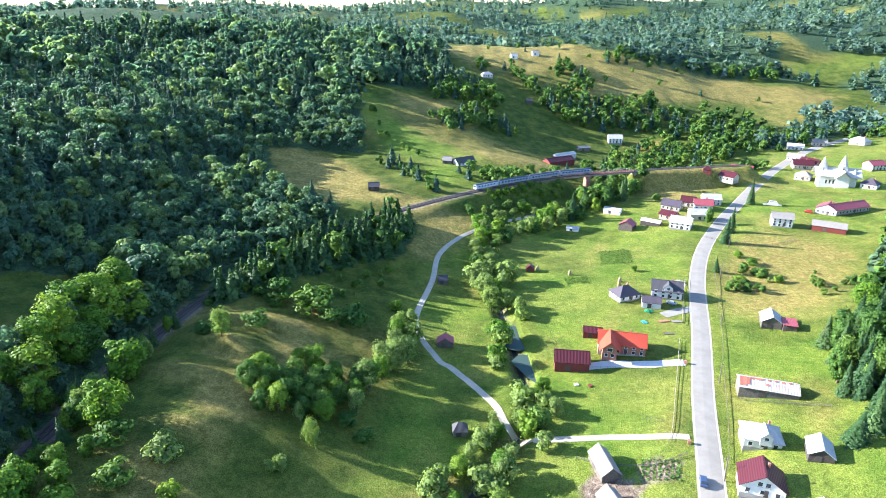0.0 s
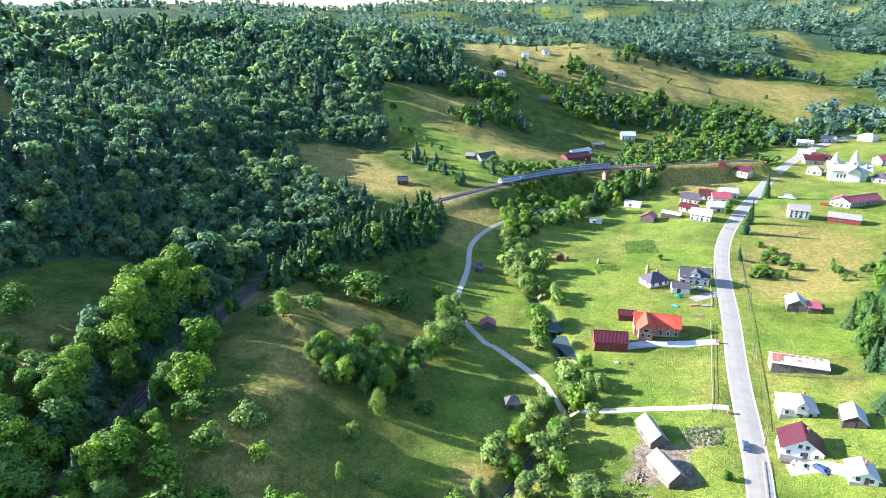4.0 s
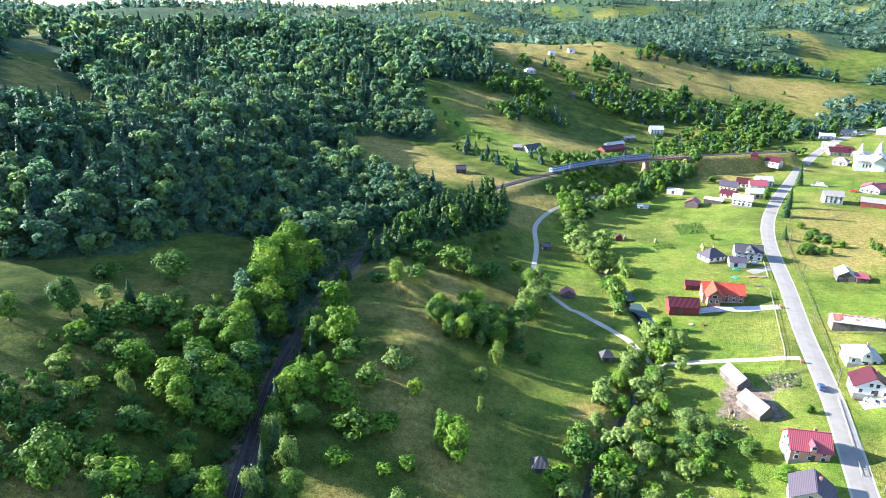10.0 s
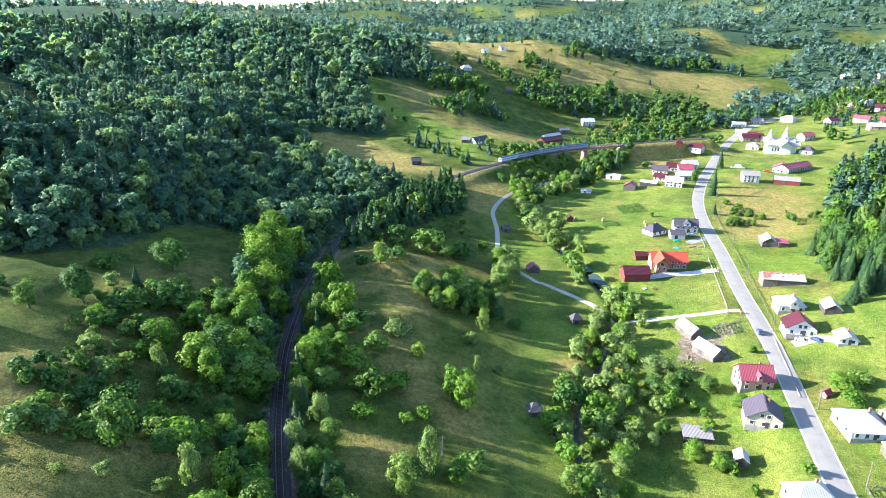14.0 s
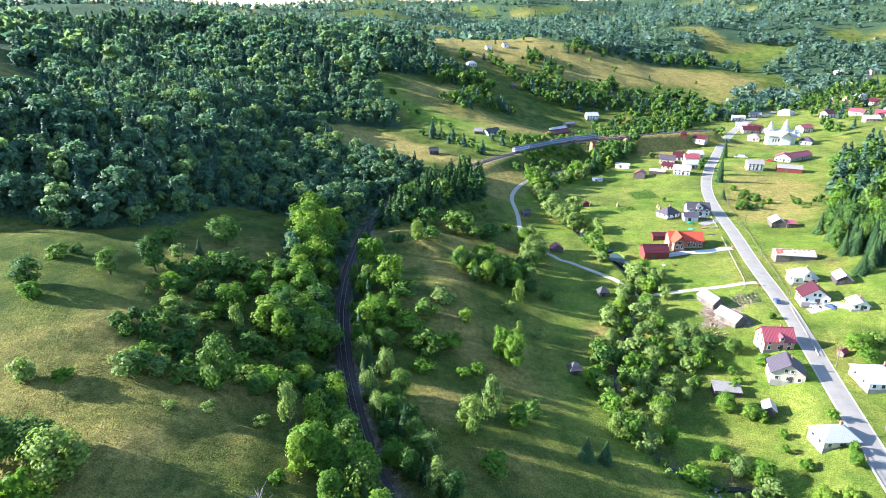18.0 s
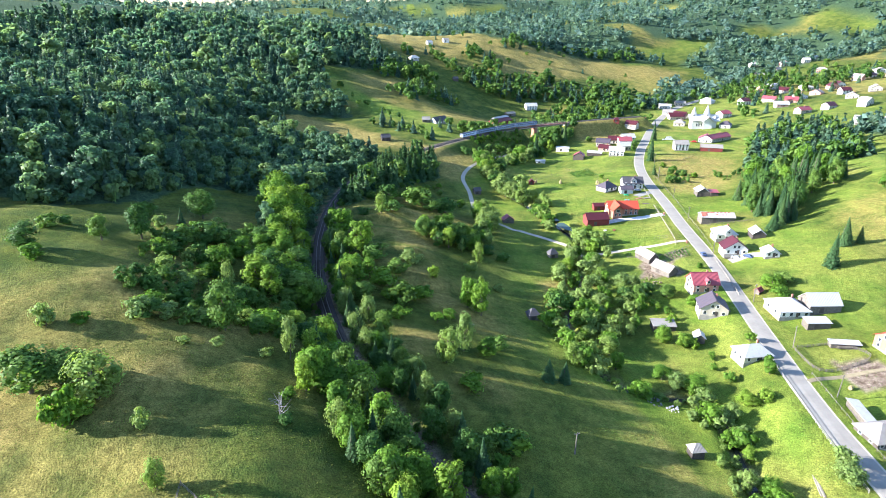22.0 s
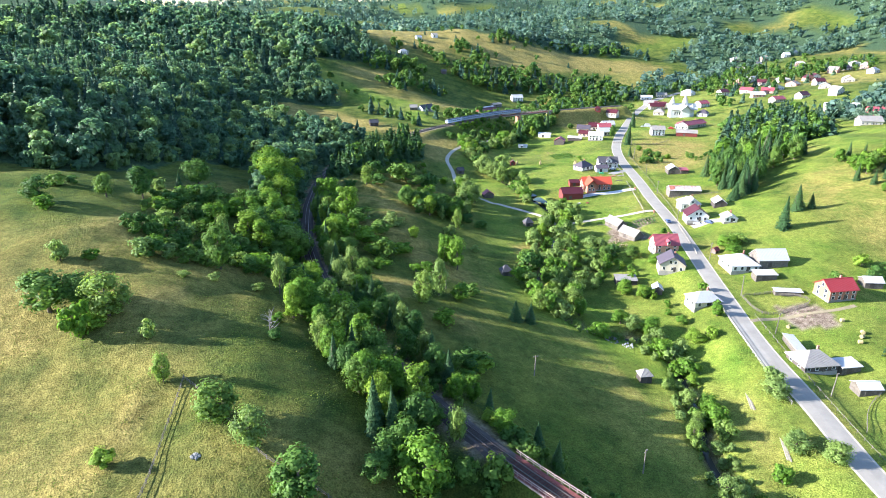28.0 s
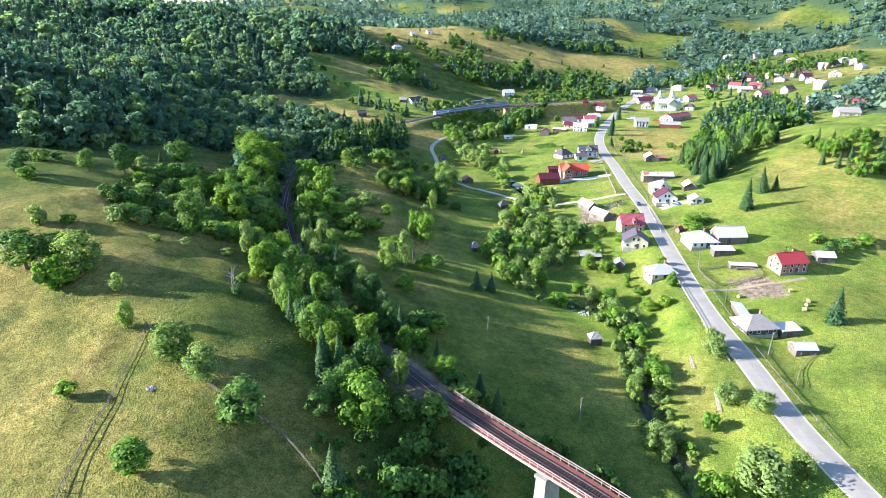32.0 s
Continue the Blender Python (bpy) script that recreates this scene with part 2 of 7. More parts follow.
def foliage(name, low, mid, high, through_light=0.3, glow=(1.25, 1.3, 0.7), gloss=0.15):
    """Leaves: each tree and each spray of leaves has a tone of its own, and light comes through."""
    m, nodes, links, b = material(name, 0.6)
    b.inputs["Specular IOR Level"].default_value = gloss
    tree = nodes.new("ShaderNodeAttribute")
    tree.attribute_name = "tone"
    own = nodes.new("ShaderNodeObjectInfo").outputs["Random"]
    add = nodes.new("ShaderNodeMath")
    add.operation = "ADD"
    links.new(tree.outputs["Fac"], add.inputs[0])
    links.new(own, add.inputs[1])
    wrap = nodes.new("ShaderNodeMath")
    wrap.operation = "FRACT"
    links.new(add.outputs[0], wrap.inputs[0])
    tones = nodes.new("ShaderNodeValToRGB")
    tones.color_ramp.elements[0].color, tones.color_ramp.elements[1].color = (*low, 1), (*high, 1)
    tones.color_ramp.elements.new(0.5).color = (*mid, 1)
    links.new(wrap.outputs[0], tones.inputs[0])
    leaf = nodes.new("ShaderNodeNewGeometry").outputs["Random Per Island"]
    hue = nodes.new("ShaderNodeHueSaturation")
    links.new(tones.outputs[0], hue.inputs["Color"])
    v = nodes.new("ShaderNodeMapRange")
    v.inputs["To Min"].default_value, v.inputs["To Max"].default_value = 0.72, 1.3
    links.new(leaf, v.inputs["Value"])
    links.new(v.outputs[0], hue.inputs["Value"])
    links.new(hue.outputs[0], b.inputs["Base Color"])
    light = nodes.new("ShaderNodeBsdfTranslucent")
    warm = blend(nodes, links, 1.0, hue.outputs[0], glow, "MULTIPLY")
    links.new(warm, light.inputs["Color"])
    mix = nodes.new("ShaderNodeMixShader")
    mix.inputs[0].default_value = through_light
    links.new(b.outputs[0], mix.inputs[1])
    links.new(light.outputs[0], mix.inputs[2])
    links.new(mix.outputs[0], nodes["Material Output"].inputs["Surface"])
    return m


def ground_material():
    m, nodes, links, b = material("meadow_ground", 0.95)
    b.inputs["Specular IOR Level"].default_value = 0.1
    co = nodes.new("ShaderNodeTexCoord").outputs["Object"]

    def mask(name):
        n = nodes.new("ShaderNodeAttribute")
        n.attribute_name = name
        return n.outputs["Fac"]
    wide, patch, tuft, grain = (noise_node(nodes, links, s, d, 0.62, co) for s, d in ((0.018, 4), (0.11, 5), (0.55, 5), (2.6, 4)))
    rough_grass = blend(nodes, links, ramp(nodes, links, patch.outputs[0], 0.36, 0.66), (0.046, 0.080, 0.012), (0.135, 0.152, 0.024))
    lush = blend(nodes, links, ramp(nodes, links, patch.outputs[0], 0.36, 0.64), (0.108, 0.178, 0.018), (0.200, 0.252, 0.032))
    straw = blend(nodes, links, ramp(nodes, links, tuft.outputs[0], 0.35, 0.65), (0.265, 0.205, 0.052), (0.350, 0.275, 0.082))
    earth = blend(nodes, links, ramp(nodes, links, tuft.outputs[0], 0.35, 0.65), (0.170, 0.120, 0.080), (0.290, 0.230, 0.170))
    floor = blend(nodes, links, ramp(nodes, links, tuft.outputs[0], 0.35, 0.65), (0.040, 0.075, 0.036), (0.070, 0.110, 0.048))
    lush = blend(nodes, links, ramp(nodes, links, wide.outputs[0], 0.42, 0.72), lush, blend(nodes, links, 0.45, lush, straw))
    c = blend(nodes, links, mask("lush"), rough_grass, lush)
    dried = nodes.new("ShaderNodeMath")
    dried.operation = "MULTIPLY_ADD"
    links.new(ramp(nodes, links, patch.outputs[0], 0.40, 0.60), dried.inputs[0])
    links.new(mask("dry"), dried.inputs[1])
    dried.inputs[2].default_value = 0.0
    c = blend(nodes, links, dried.outputs[0], c, straw)
    c = blend(nodes, links, mask("dry"), c, blend(nodes, links, 0.62, c, straw))
    c = blend(nodes, links, mask("earth"), c, earth)
    c = blend(nodes, links, mask("wood"), c, floor)
    c = blend(nodes, links, 0.42, c, blend(nodes, links, 1.0, c, ramp(nodes, links, tuft.outputs[0], 0.25, 0.72), "MULTIPLY"))
    c = blend(nodes, links, 0.7, c, blend(nodes, links, 1.0, c, ramp(nodes, links, grain.outputs[0], 0.28, 0.66), "MULTIPLY"))
    hue = nodes.new("ShaderNodeHueSaturation")
    hue.inputs["Value"].default_value = 1.6
    links.new(c, hue.inputs["Color"])
    links.new(hue.outputs[0], b.inputs["Base Color"])
    tall = nodes.new("ShaderNodeMath")
    tall.operation = "ADD"
    links.new(tuft.outputs[0], tall.inputs[0])
    links.new(grain.outputs[0], tall.inputs[1])
    bumped(nodes, links, b, tall.outputs[0], 1.0, 0.6)
    return m


M_GROUND = ground_material()
M_ASPHALT = surface("old_asphalt", (0.285, 0.258, 0.215), (0.345, 0.315, 0.265), 0.25, 0.9, 9, 0.15, vary=0.0)
M_GRAVEL = surface("pale_gravel", (0.54, 0.475, 0.365), (0.42, 0.365, 0.275), 0.5, 0.95, 8, 0.5, vary=0.0)
M_TRACK = surface("trodden_earth", (0.34, 0.27, 0.17), (0.24, 0.21, 0.11), 0.6, 0.95, 8, 0.5, vary=0.0)
M_BALLAST = surface("rail_ballast", (0.075, 0.062, 0.052), (0.12, 0.10, 0.085), 1.2, 0.95, 7, 0.8, vary=0.0)
M_CONCRETE = surface("weathered_concrete", (0.36, 0.335, 0.29), (0.25, 0.235, 0.20), 0.5, 0.9, 8, 0.3)
M_PAVING = surface("white_paving", (0.66, 0.65, 0.62), (0.58, 0.57, 0.54), 0.5, 0.85, 6, 0.2, vary=0.0)
M_STONE = surface("grey_stone", (0.30, 0.29, 0.27), (0.22, 0.21, 0.19), 1.5, 0.9, 8, 0.5)
M_WATER, _n, _l, _b = material("pond_water", 0.06)
_b.inputs["Base Color"].default_value = (0.055, 0.085, 0.070, 1)
_b.inputs["Specular IOR Level"].default_value = 0.2
_b.inputs["IOR"].default_value = 1.2
bumped(_n, _l, _b, noise_node(_n, _l, 1.2, 3, 0.6).outputs[0], 0.05, 0.05)
M_STREAM, _n, _l, _b = material("stream_water", 0.12)
_b.inputs["Base Color"].default_value = (0.06, 0.06, 0.05, 1)
bumped(_n, _l, _b, noise_node(_n, _l, 2.0, 4, 0.6).outputs[0], 0.4, 0.1)
M_RUST_STEEL = surface("rusted_steel", (0.150, 0.045, 0.038), (0.190, 0.070, 0.052), 1.5, 0.8, 6, 0.3, vary=0.1)
M_PINK_STEEL = surface("faded_red_steel", (0.50, 0.40, 0.35), (0.42, 0.29, 0.24), 1.5, 0.75, 6, 0.2, vary=0.1)
M_RAIL = surface("worn_rail_steel", (0.28, 0.24, 0.22), (0.20, 0.15, 0.12), 2, 0.35, 9, 0.1, 0.7, vary=0.0)
M_SLEEPER = surface("dark_sleeper_wood", (0.06, 0.045, 0.035), (0.10, 0.08, 0.065), 2, 0.9, 9, 0.4)
M_OLD_WOOD = surface("grey_weathered_boards", (0.20, 0.175, 0.145), (0.12, 0.10, 0.08), 1.2, 0.9, 6, 0.5)
M_DARK_WOOD = surface("dark_boards", (0.075, 0.062, 0.055), (0.12, 0.10, 0.085), 1.2, 0.9, 6, 0.5)
M_PALE_WOOD = surface("sun_bleached_wood", (0.42, 0.37, 0.29), (0.30, 0.26, 0.20), 1.2, 0.9, 6, 0.4)
M_WHITE = surface("white_plaster", (0.78, 0.77, 0.73), (0.68, 0.66, 0.61), 0.6, 0.85, 8, 0.15, vary=0.12)
M_CREAM = surface("cream_plaster", (0.62, 0.55, 0.42), (0.55, 0.47, 0.36), 0.6, 0.85, 8, 0.15, vary=0.12)
M_PINK = surface("salmon_plaster", (0.62, 0.33, 0.24), (0.54, 0.28, 0.20), 0.6, 0.85, 8, 0.15, vary=0.1)
M_BRICK = surface("bare_red_brick", (0.42, 0.20, 0.13), (0.34, 0.16, 0.11), 0.9, 0.9, 5, 0.3, vary=0.1)
M_RED_WALL = surface("dark_red_boards", (0.23, 0.055, 0.045), (0.17, 0.04, 0.035), 0.9, 0.8, 6, 0.2, vary=0.1)
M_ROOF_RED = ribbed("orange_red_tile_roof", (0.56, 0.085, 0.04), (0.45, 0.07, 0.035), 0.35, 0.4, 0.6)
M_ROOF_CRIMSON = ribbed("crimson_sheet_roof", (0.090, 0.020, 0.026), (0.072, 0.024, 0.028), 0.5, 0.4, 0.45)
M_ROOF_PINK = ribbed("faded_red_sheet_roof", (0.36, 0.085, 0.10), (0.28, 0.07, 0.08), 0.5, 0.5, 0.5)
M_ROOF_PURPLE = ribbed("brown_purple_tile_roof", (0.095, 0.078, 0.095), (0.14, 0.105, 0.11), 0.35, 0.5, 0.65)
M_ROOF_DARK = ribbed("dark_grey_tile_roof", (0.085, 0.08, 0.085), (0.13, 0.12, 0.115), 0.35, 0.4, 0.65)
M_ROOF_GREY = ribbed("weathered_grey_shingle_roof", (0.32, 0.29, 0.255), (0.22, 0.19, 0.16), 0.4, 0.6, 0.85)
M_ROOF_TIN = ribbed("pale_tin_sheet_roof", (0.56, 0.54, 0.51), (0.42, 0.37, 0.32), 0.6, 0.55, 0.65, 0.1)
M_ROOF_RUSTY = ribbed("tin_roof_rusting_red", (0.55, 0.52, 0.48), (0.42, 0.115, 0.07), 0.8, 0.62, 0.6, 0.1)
M_GLASS, _n, _l, _b = material("window_glass", 0.08)
_b.inputs["Base Color"].default_value = (0.035, 0.042, 0.05, 1)
_b.inputs["Specular IOR Level"].default_value = 0.6
M_BARK = surface("tree_bark", (0.11, 0.085, 0.06), (0.16, 0.13, 0.10), 2, 0.95, 8, 0.6)
M_LEAF = foliage("broad_leaves", (0.085, 0.170, 0.018), (0.125, 0.228, 0.022), (0.190, 0.280, 0.028), 0.38)
M_WILLOW = foliage("willow_leaves", (0.165, 0.240, 0.066), (0.205, 0.275, 0.074), (0.180, 0.262, 0.048), 0.42)
M_DARK_LEAF = foliage("dark_broad_leaves", (0.052, 0.115, 0.024), (0.085, 0.162, 0.028), (0.135, 0.212, 0.034), 0.32)
# hillside leaves: distance haze put into the colour, bluer and paler than near trees
M_HAZED_WOOD_LEAF = foliage("hazed_mixed_wood_leaves", (0.075, 0.150, 0.090), (0.110, 0.195, 0.095), (0.195, 0.280, 0.085), 0.55, (1.2, 1.25, 1.05), 0.3)
# blue-green needles, with some of the distance haze in the colour too
M_HAZED_SPRUCE = foliage("hazed_spruce_needles", (0.045, 0.095, 0.062), (0.060, 0.115, 0.068), (0.085, 0.142, 0.070), 0.25, (1.2, 1.25, 1.1), 0.2)
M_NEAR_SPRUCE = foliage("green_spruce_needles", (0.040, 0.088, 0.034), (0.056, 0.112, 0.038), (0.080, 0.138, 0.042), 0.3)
# far leaves: the bluish veil of distance is painted into their tones
M_HAZED_FAR_LEAF = foliage("hazed_far_wood_leaves", (0.085, 0.150, 0.125), (0.110, 0.180, 0.130), (0.150, 0.220, 0.125), 0.5, (1.2, 1.25, 1.1), 0.3)
M_TUFT = foliage("meadow_grass_tufts", (0.080, 0.130, 0.018), (0.125, 0.165, 0.026), (0.180, 0.190, 0.045), 0.3, gloss=0.02)
M_GREEN_TUFT = foliage("green_grass_tufts", (0.080, 0.160, 0.022), (0.115, 0.210, 0.028), (0.170, 0.240, 0.045), 0.3, gloss=0.02)
M_HAY = surface("dry_hay", (0.42, 0.34, 0.16), (0.34, 0.27, 0.12), 2, 0.95, 9, 0.8)


# ---- building helpers ----
def mesh_from(name, verts, faces, mat, smooth=False):
    me = bpy.data.meshes.new(name)
    me.from_pydata([tuple(v) for v in verts], [], faces)
    me.materials.append(mat)
    if smooth:
        me.polygons.foreach_set("use_smooth", [True] * len(me.polygons))
    me.update()
    return me


def part(name, data, parent, m=None, label=""):
    """Links a mesh as one object under a thing or under a part."""
    ob = new(name, data)
    ob.parent = parent
    if m is not None:
        ob.matrix_basis = m
    return tagged(ob, label) if label else ob


def box(name, sx, sy, sz, mat, bevel=0.0, lift=True):
    """A block standing on z = 0, its corners eased."""
    bm = bmesh.new()
    bmesh.ops.create_cube(bm, size=1.0)
    bmesh.ops.scale(bm, vec=(sx, sy, sz), verts=bm.verts)
    if lift:
        bmesh.ops.translate(bm, vec=(0, 0, sz / 2), verts=bm.verts)
    if bevel:
        bmesh.ops.bevel(bm, geom=bm.edges[:], offset=bevel, segments=1, affect="EDGES")
    me = bpy.data.meshes.new(name)
    bm.to_mesh(me)
    bm.free()
    me.materials.append(mat)
    return me


SHARED = {}


def shared_box(name, sx, sy, sz, mat, bevel=0.0):
    key = (name, round(sx, 2), round(sy, 2), round(sz, 2), mat.name)
    if key not in SHARED:
        SHARED[key] = box(name, sx, sy, sz, mat, bevel)
    return SHARED[key]


def strip(name, line, profile, height, mat, closed=False):
    """A band swept along a line: profile points are (aside, up); height gives the line's own height."""
    d = np.gradient(line, axis=0)
    d /= np.linalg.norm(d, axis=1)[:, None]
    side = np.stack([d[:, 1], -d[:, 0]], 1)
    n, k = len(line), len(profile)
    verts = np.zeros((n, k, 3))
    for j, (a, up) in enumerate(profile):
        verts[:, j, :2] = line + side * a
        verts[:, j, 2] = height(verts[:, j, 0], verts[:, j, 1], line) + up
    faces = [(i * k + j, i * k + (j + 1) % k, (i + 1) * k + (j + 1) % k, (i + 1) * k + j) for i in range(n - 1) for j in range(k if closed else k - 1)]
    if closed:
        faces += [tuple(range(k - 1, -1, -1)), tuple((n - 1) * k + j for j in range(k))]
    return mesh_from(name, verts.reshape(-1, 3), faces, mat)


def inside(x, y, poly):
    """Which places lie inside a polygon."""
    hit = np.zeros(np.shape(x), bool)
    for (ax, ay), (bx, by) in zip(poly, poly[1:] + poly[:1]):
        cross = ((ay > y) != (by > y)) & (x < (bx - ax) * (y - ay) / (by - ay + 1e-12) + ax)
        hit ^= cross
    return hit


# ---- woods, fields and bare earth, in plan ----
WOOD_SLOPE = [(-412.5, 75), (-287.5, 137.5), (-226.2, 163.8), (-201.2, 148.8), (-181.2, 170), (-167.5, 182.5), (-161.2, 208.8), (-146.2, 217.5), (-128.8, 210), (-125, 140), (-115, 107.5), (-111.2, 125), (-107.5, 171.2), (-98.8, 222.5),
              (-80, 267.5), (-52.5, 307.5), (-56.2, 321.2), (-81.2, 337.5), (-106.2, 371.2), (-122.5, 431.2), (-85, 442.5), (-57.5, 447.5), (-68.8, 518.8), (-82.5, 597.5), (-58, 600), (-19, 622), (14, 680), (0, 770), (-60, 860), (-250, 1000), (-375, 1000), (-650, 950), (-650, 250)]
CLEARINGS = [[(-300, 306.2), (-268.8, 306.2), (-256.2, 343.8), (-281.2, 387.5), (-318.8, 425), (-356.2, 412.5), (-350, 350)], [(-437.5, 550), (-387.5, 537.5), (-412.5, 600), (-475, 625)],
             [(-587.5, 700), (-525, 675), (-500, 775), (-575, 825)], [(-600, 830), (-500, 800), (-400, 820), (-330, 850), (-300, 900), (-340, 1010), (-640, 1010)], [(-310, 900), (-230, 930), (-200, 1010), (-320, 1010)],
             [(-456, 555), (-535, 730), (-408, 566), (-360, 466), (-313, 431), (-262, 359), (-281, 354), (-323, 374), (-351, 388)]]
# the open country below and on the golden hill, and the strips of trees that cross it
OPEN_HILL = [(-84, 606), (-60, 447), (0, 430), (110, 440), (140, 480), (240, 500), (420, 700), (520, 740), (500, 800), (360, 815), (250, 818), (200, 830), (170, 900), (60, 900), (0, 790), (14, 680), (-19, 622)]
TREE_STRIPS = [([(-20, 635), (-8, 592), (14, 601), (43, 596), (60, 608), (43, 660), (16, 690)], 8.5, 0.3, 14.0), ([(3, 507), (12, 503), (22, 540), (64, 548), (72, 536), (63, 572), (21, 588), (6, 554), (-14, 540)], 8.0, 0.35, 11.0),
               ([(82, 692), (101, 640), (120, 606), (153, 602), (196, 606), (214, 645), (240, 676), (198, 678), (165, 660), (148, 652), (172, 722), (153, 732), (139, 698), (112, 672), (93, 705), (73, 728)], 9.5, 0.3, 14.0),
               ([(196, 606), (212, 586), (233, 580), (246, 532), (300, 590), (330, 640), (300, 655), (257, 655), (233, 655), (211, 634)], 11.0, 0.3, 13.0), ([(104, 473), (131, 462), (153, 480), (189, 490), (240, 505), (300, 560), (330, 610), (255, 556), (190, 575), (172, 555), (150, 552), (140, 510)], 10.5, 0.2, 11.0),
               ([(121, 755), (129, 720), (149, 738), (146, 770)], 9.0, 0.3, 12.0), ([(33, 712), (49, 700), (58, 728), (43, 736)], 8.0, 0.3, 10.0), ([(185, 787), (212, 778), (246, 796), (280, 815), (238, 835), (200, 811)], 11.0, 0.2, 12.0),
               ([(280, 830), (340, 815), (420, 800), (440, 830), (350, 850)], 12.0, 0.2, 14.0), ([(97, 788), (107, 815), (112, 830), (92, 800)], 9.0, 0.3, 9.0), ([(-60, 500), (-40, 452), (-30, 456), (-48, 505), (-66, 560)], 13.0, 0.2, 7.0)]
SPRUCE_BELT = [(-100, 215), (-82.5, 210), (-65, 237.5), (-41.2, 262.5), (-18.8, 285), (-16.2, 320), (-27.5, 322.5), (-56.2, 292.5), (-82.5, 253.8)]
VALLEY = [(-50, -175), (-37.5, -75), (-31.2, 0), (-42.5, 62.5), (-37.5, 112.5), (-20, 150), (-10, 187.5), (-15, 225), (-7.5, 268.8), (-2.5, 300), (25, 327.5), (62.5, 362.5), (112.5, 385), (187.5, 412.5), (287.5, 525), (400, 600),
          (425, 475), (300, 375), (225, 287.5), (150, 212.5), (137.5, 150), (118.8, 87.5), (150, 25), (187.5, -50), (150, -175)]
GOLD = [[(-5, 790), (33, 715), (98, 722), (150, 746), (178, 727), (152, 672), (242, 691), (326, 725), (418, 707), (480, 760), (355, 804), (250, 815), (192, 818), (150, 870), (60, 880)],
        [(-122, 430), (-91, 441), (-58, 402), (-29, 360), (-3, 345), (-4, 330), (-15, 322), (-30, 339), (-54, 346), (-76, 310), (-91, 344)],
        [(-3, 340), (20, 340), (17, 326), (5, 298), (-11, 276), (-18, 290), (-12, 317)],
        [(9, 470), (33, 474), (66, 484), (92, 468), (72, 434), (51, 430), (31, 437)], [(140, 375), (187.5, 418.8), (237.5, 450), (187.5, 481.2), (140, 431.2)],
        [(110, 225), (150, 218.8), (212.5, 293.8), (175, 327.5), (140, 281.2)], [(-41, 558), (-14, 545), (6, 540), (18, 595), (-8, 590), (-43, 580)], [(180, 560), (215, 570), (205, 585), (178, 578)]]
# dry golden grass and sunlit strips painted on the knoll's banks; green hollow below
KNOLL_SUNLIT_GOLD = [[(-89, 130), (-72, 125), (-61, 125), (-64, 110), (-78, 107), (-72, 117)], [(-92, 76), (-82, 75), (-70, 70), (-71, 65), (-82, 67)], [(-77, 166), (-57, 160), (-52, 148), (-71, 151)], [(-90, 66), (-75, 63), (-75, 59), (-87, 61)], [(-12, 131), (4, 137), (-6, 101), (-17, 106)], [(-81, 177), (-67, 176), (-57, 171), (-70, 168)]]
GREEN_HOLLOW = [(-66, 0), (-54, 60), (-42, 100), (-36, 150), (-12, 192), (2, 150), (-20, 100), (-24, 60), (-36, -10), (-40, -60), (-64, -60)]
SPUR = [(118.8, 87.5), (137.5, 150), (200, 250), (312.5, 325), (500, 325), (525, -125), (150, -125)]
PLOTS = [[(78.8, 282.5), (95, 282.5), (98.8, 305), (82.5, 306.2)], [(56.2, 257.5), (67.5, 257.5), (68.8, 266.2), (57.5, 266.2)], [(51.2, 23.8), (65, 21.2), (68.8, 36.2), (53.8, 40)], [(53.5, 131), (63, 128.5), (65, 137), (55, 139.5)],
         [(32.5, 120), (50, 115), (52.5, 130), (42.5, 140)]]
YARDS = [[(53.8, 190), (82.5, 182.5), (83.8, 187.5), (70, 191.2), (55, 197.5)], [(80, 210), (95, 207.5), (97.5, 215), (80, 217.5)]]


def soft_mask(x, y, polys, wobble=2.0):
    """1 inside any of the polygons, with a wavering edge."""
    wx, wy = x + wobble * ripple(x, y, 5.5, 1), y + wobble * ripple(x, y, 4.5, 7)
    out = np.zeros(np.shape(x))
    for p in polys:
        out = np.maximum(out, inside(wx, wy, p))
    return out


def feathered(x, y, polys, wobble, reach):
    """A soft mask: the share of nearby places that lie inside."""
    ring = [(0.0, 0.0)] + [(k * reach * math.cos(w), k * reach * math.sin(w)) for k, n in ((0.45, 6), (1.0, 10)) for w in np.arange(n) * 2 * math.pi / n]
    return sum(soft_mask(x + a, y + b, polys, wobble) for a, b in ring) / len(ring)


def wooded(x, y):
    """How far the far slopes are wooded, 0 to 1."""
    far = (y > 538) | (x > 325) | (x < -412)
    gold = soft_mask(x, y, GOLD[:1], 12)
    vale = soft_mask(x, y, [VALLEY, OPEN_HILL, [(287.5, 475), (412.5, 587.5), (600, 700), (775, 700), (750, 475), (412.5, 325), (312.5, 312.5)]], 10)
    t = ripple(x, y, 150, 11) + 0.7 * ripple(x, y, 56, 12) + 0.2
    return far * (t > -0.22) * (1 - gold) * (1 - vale)


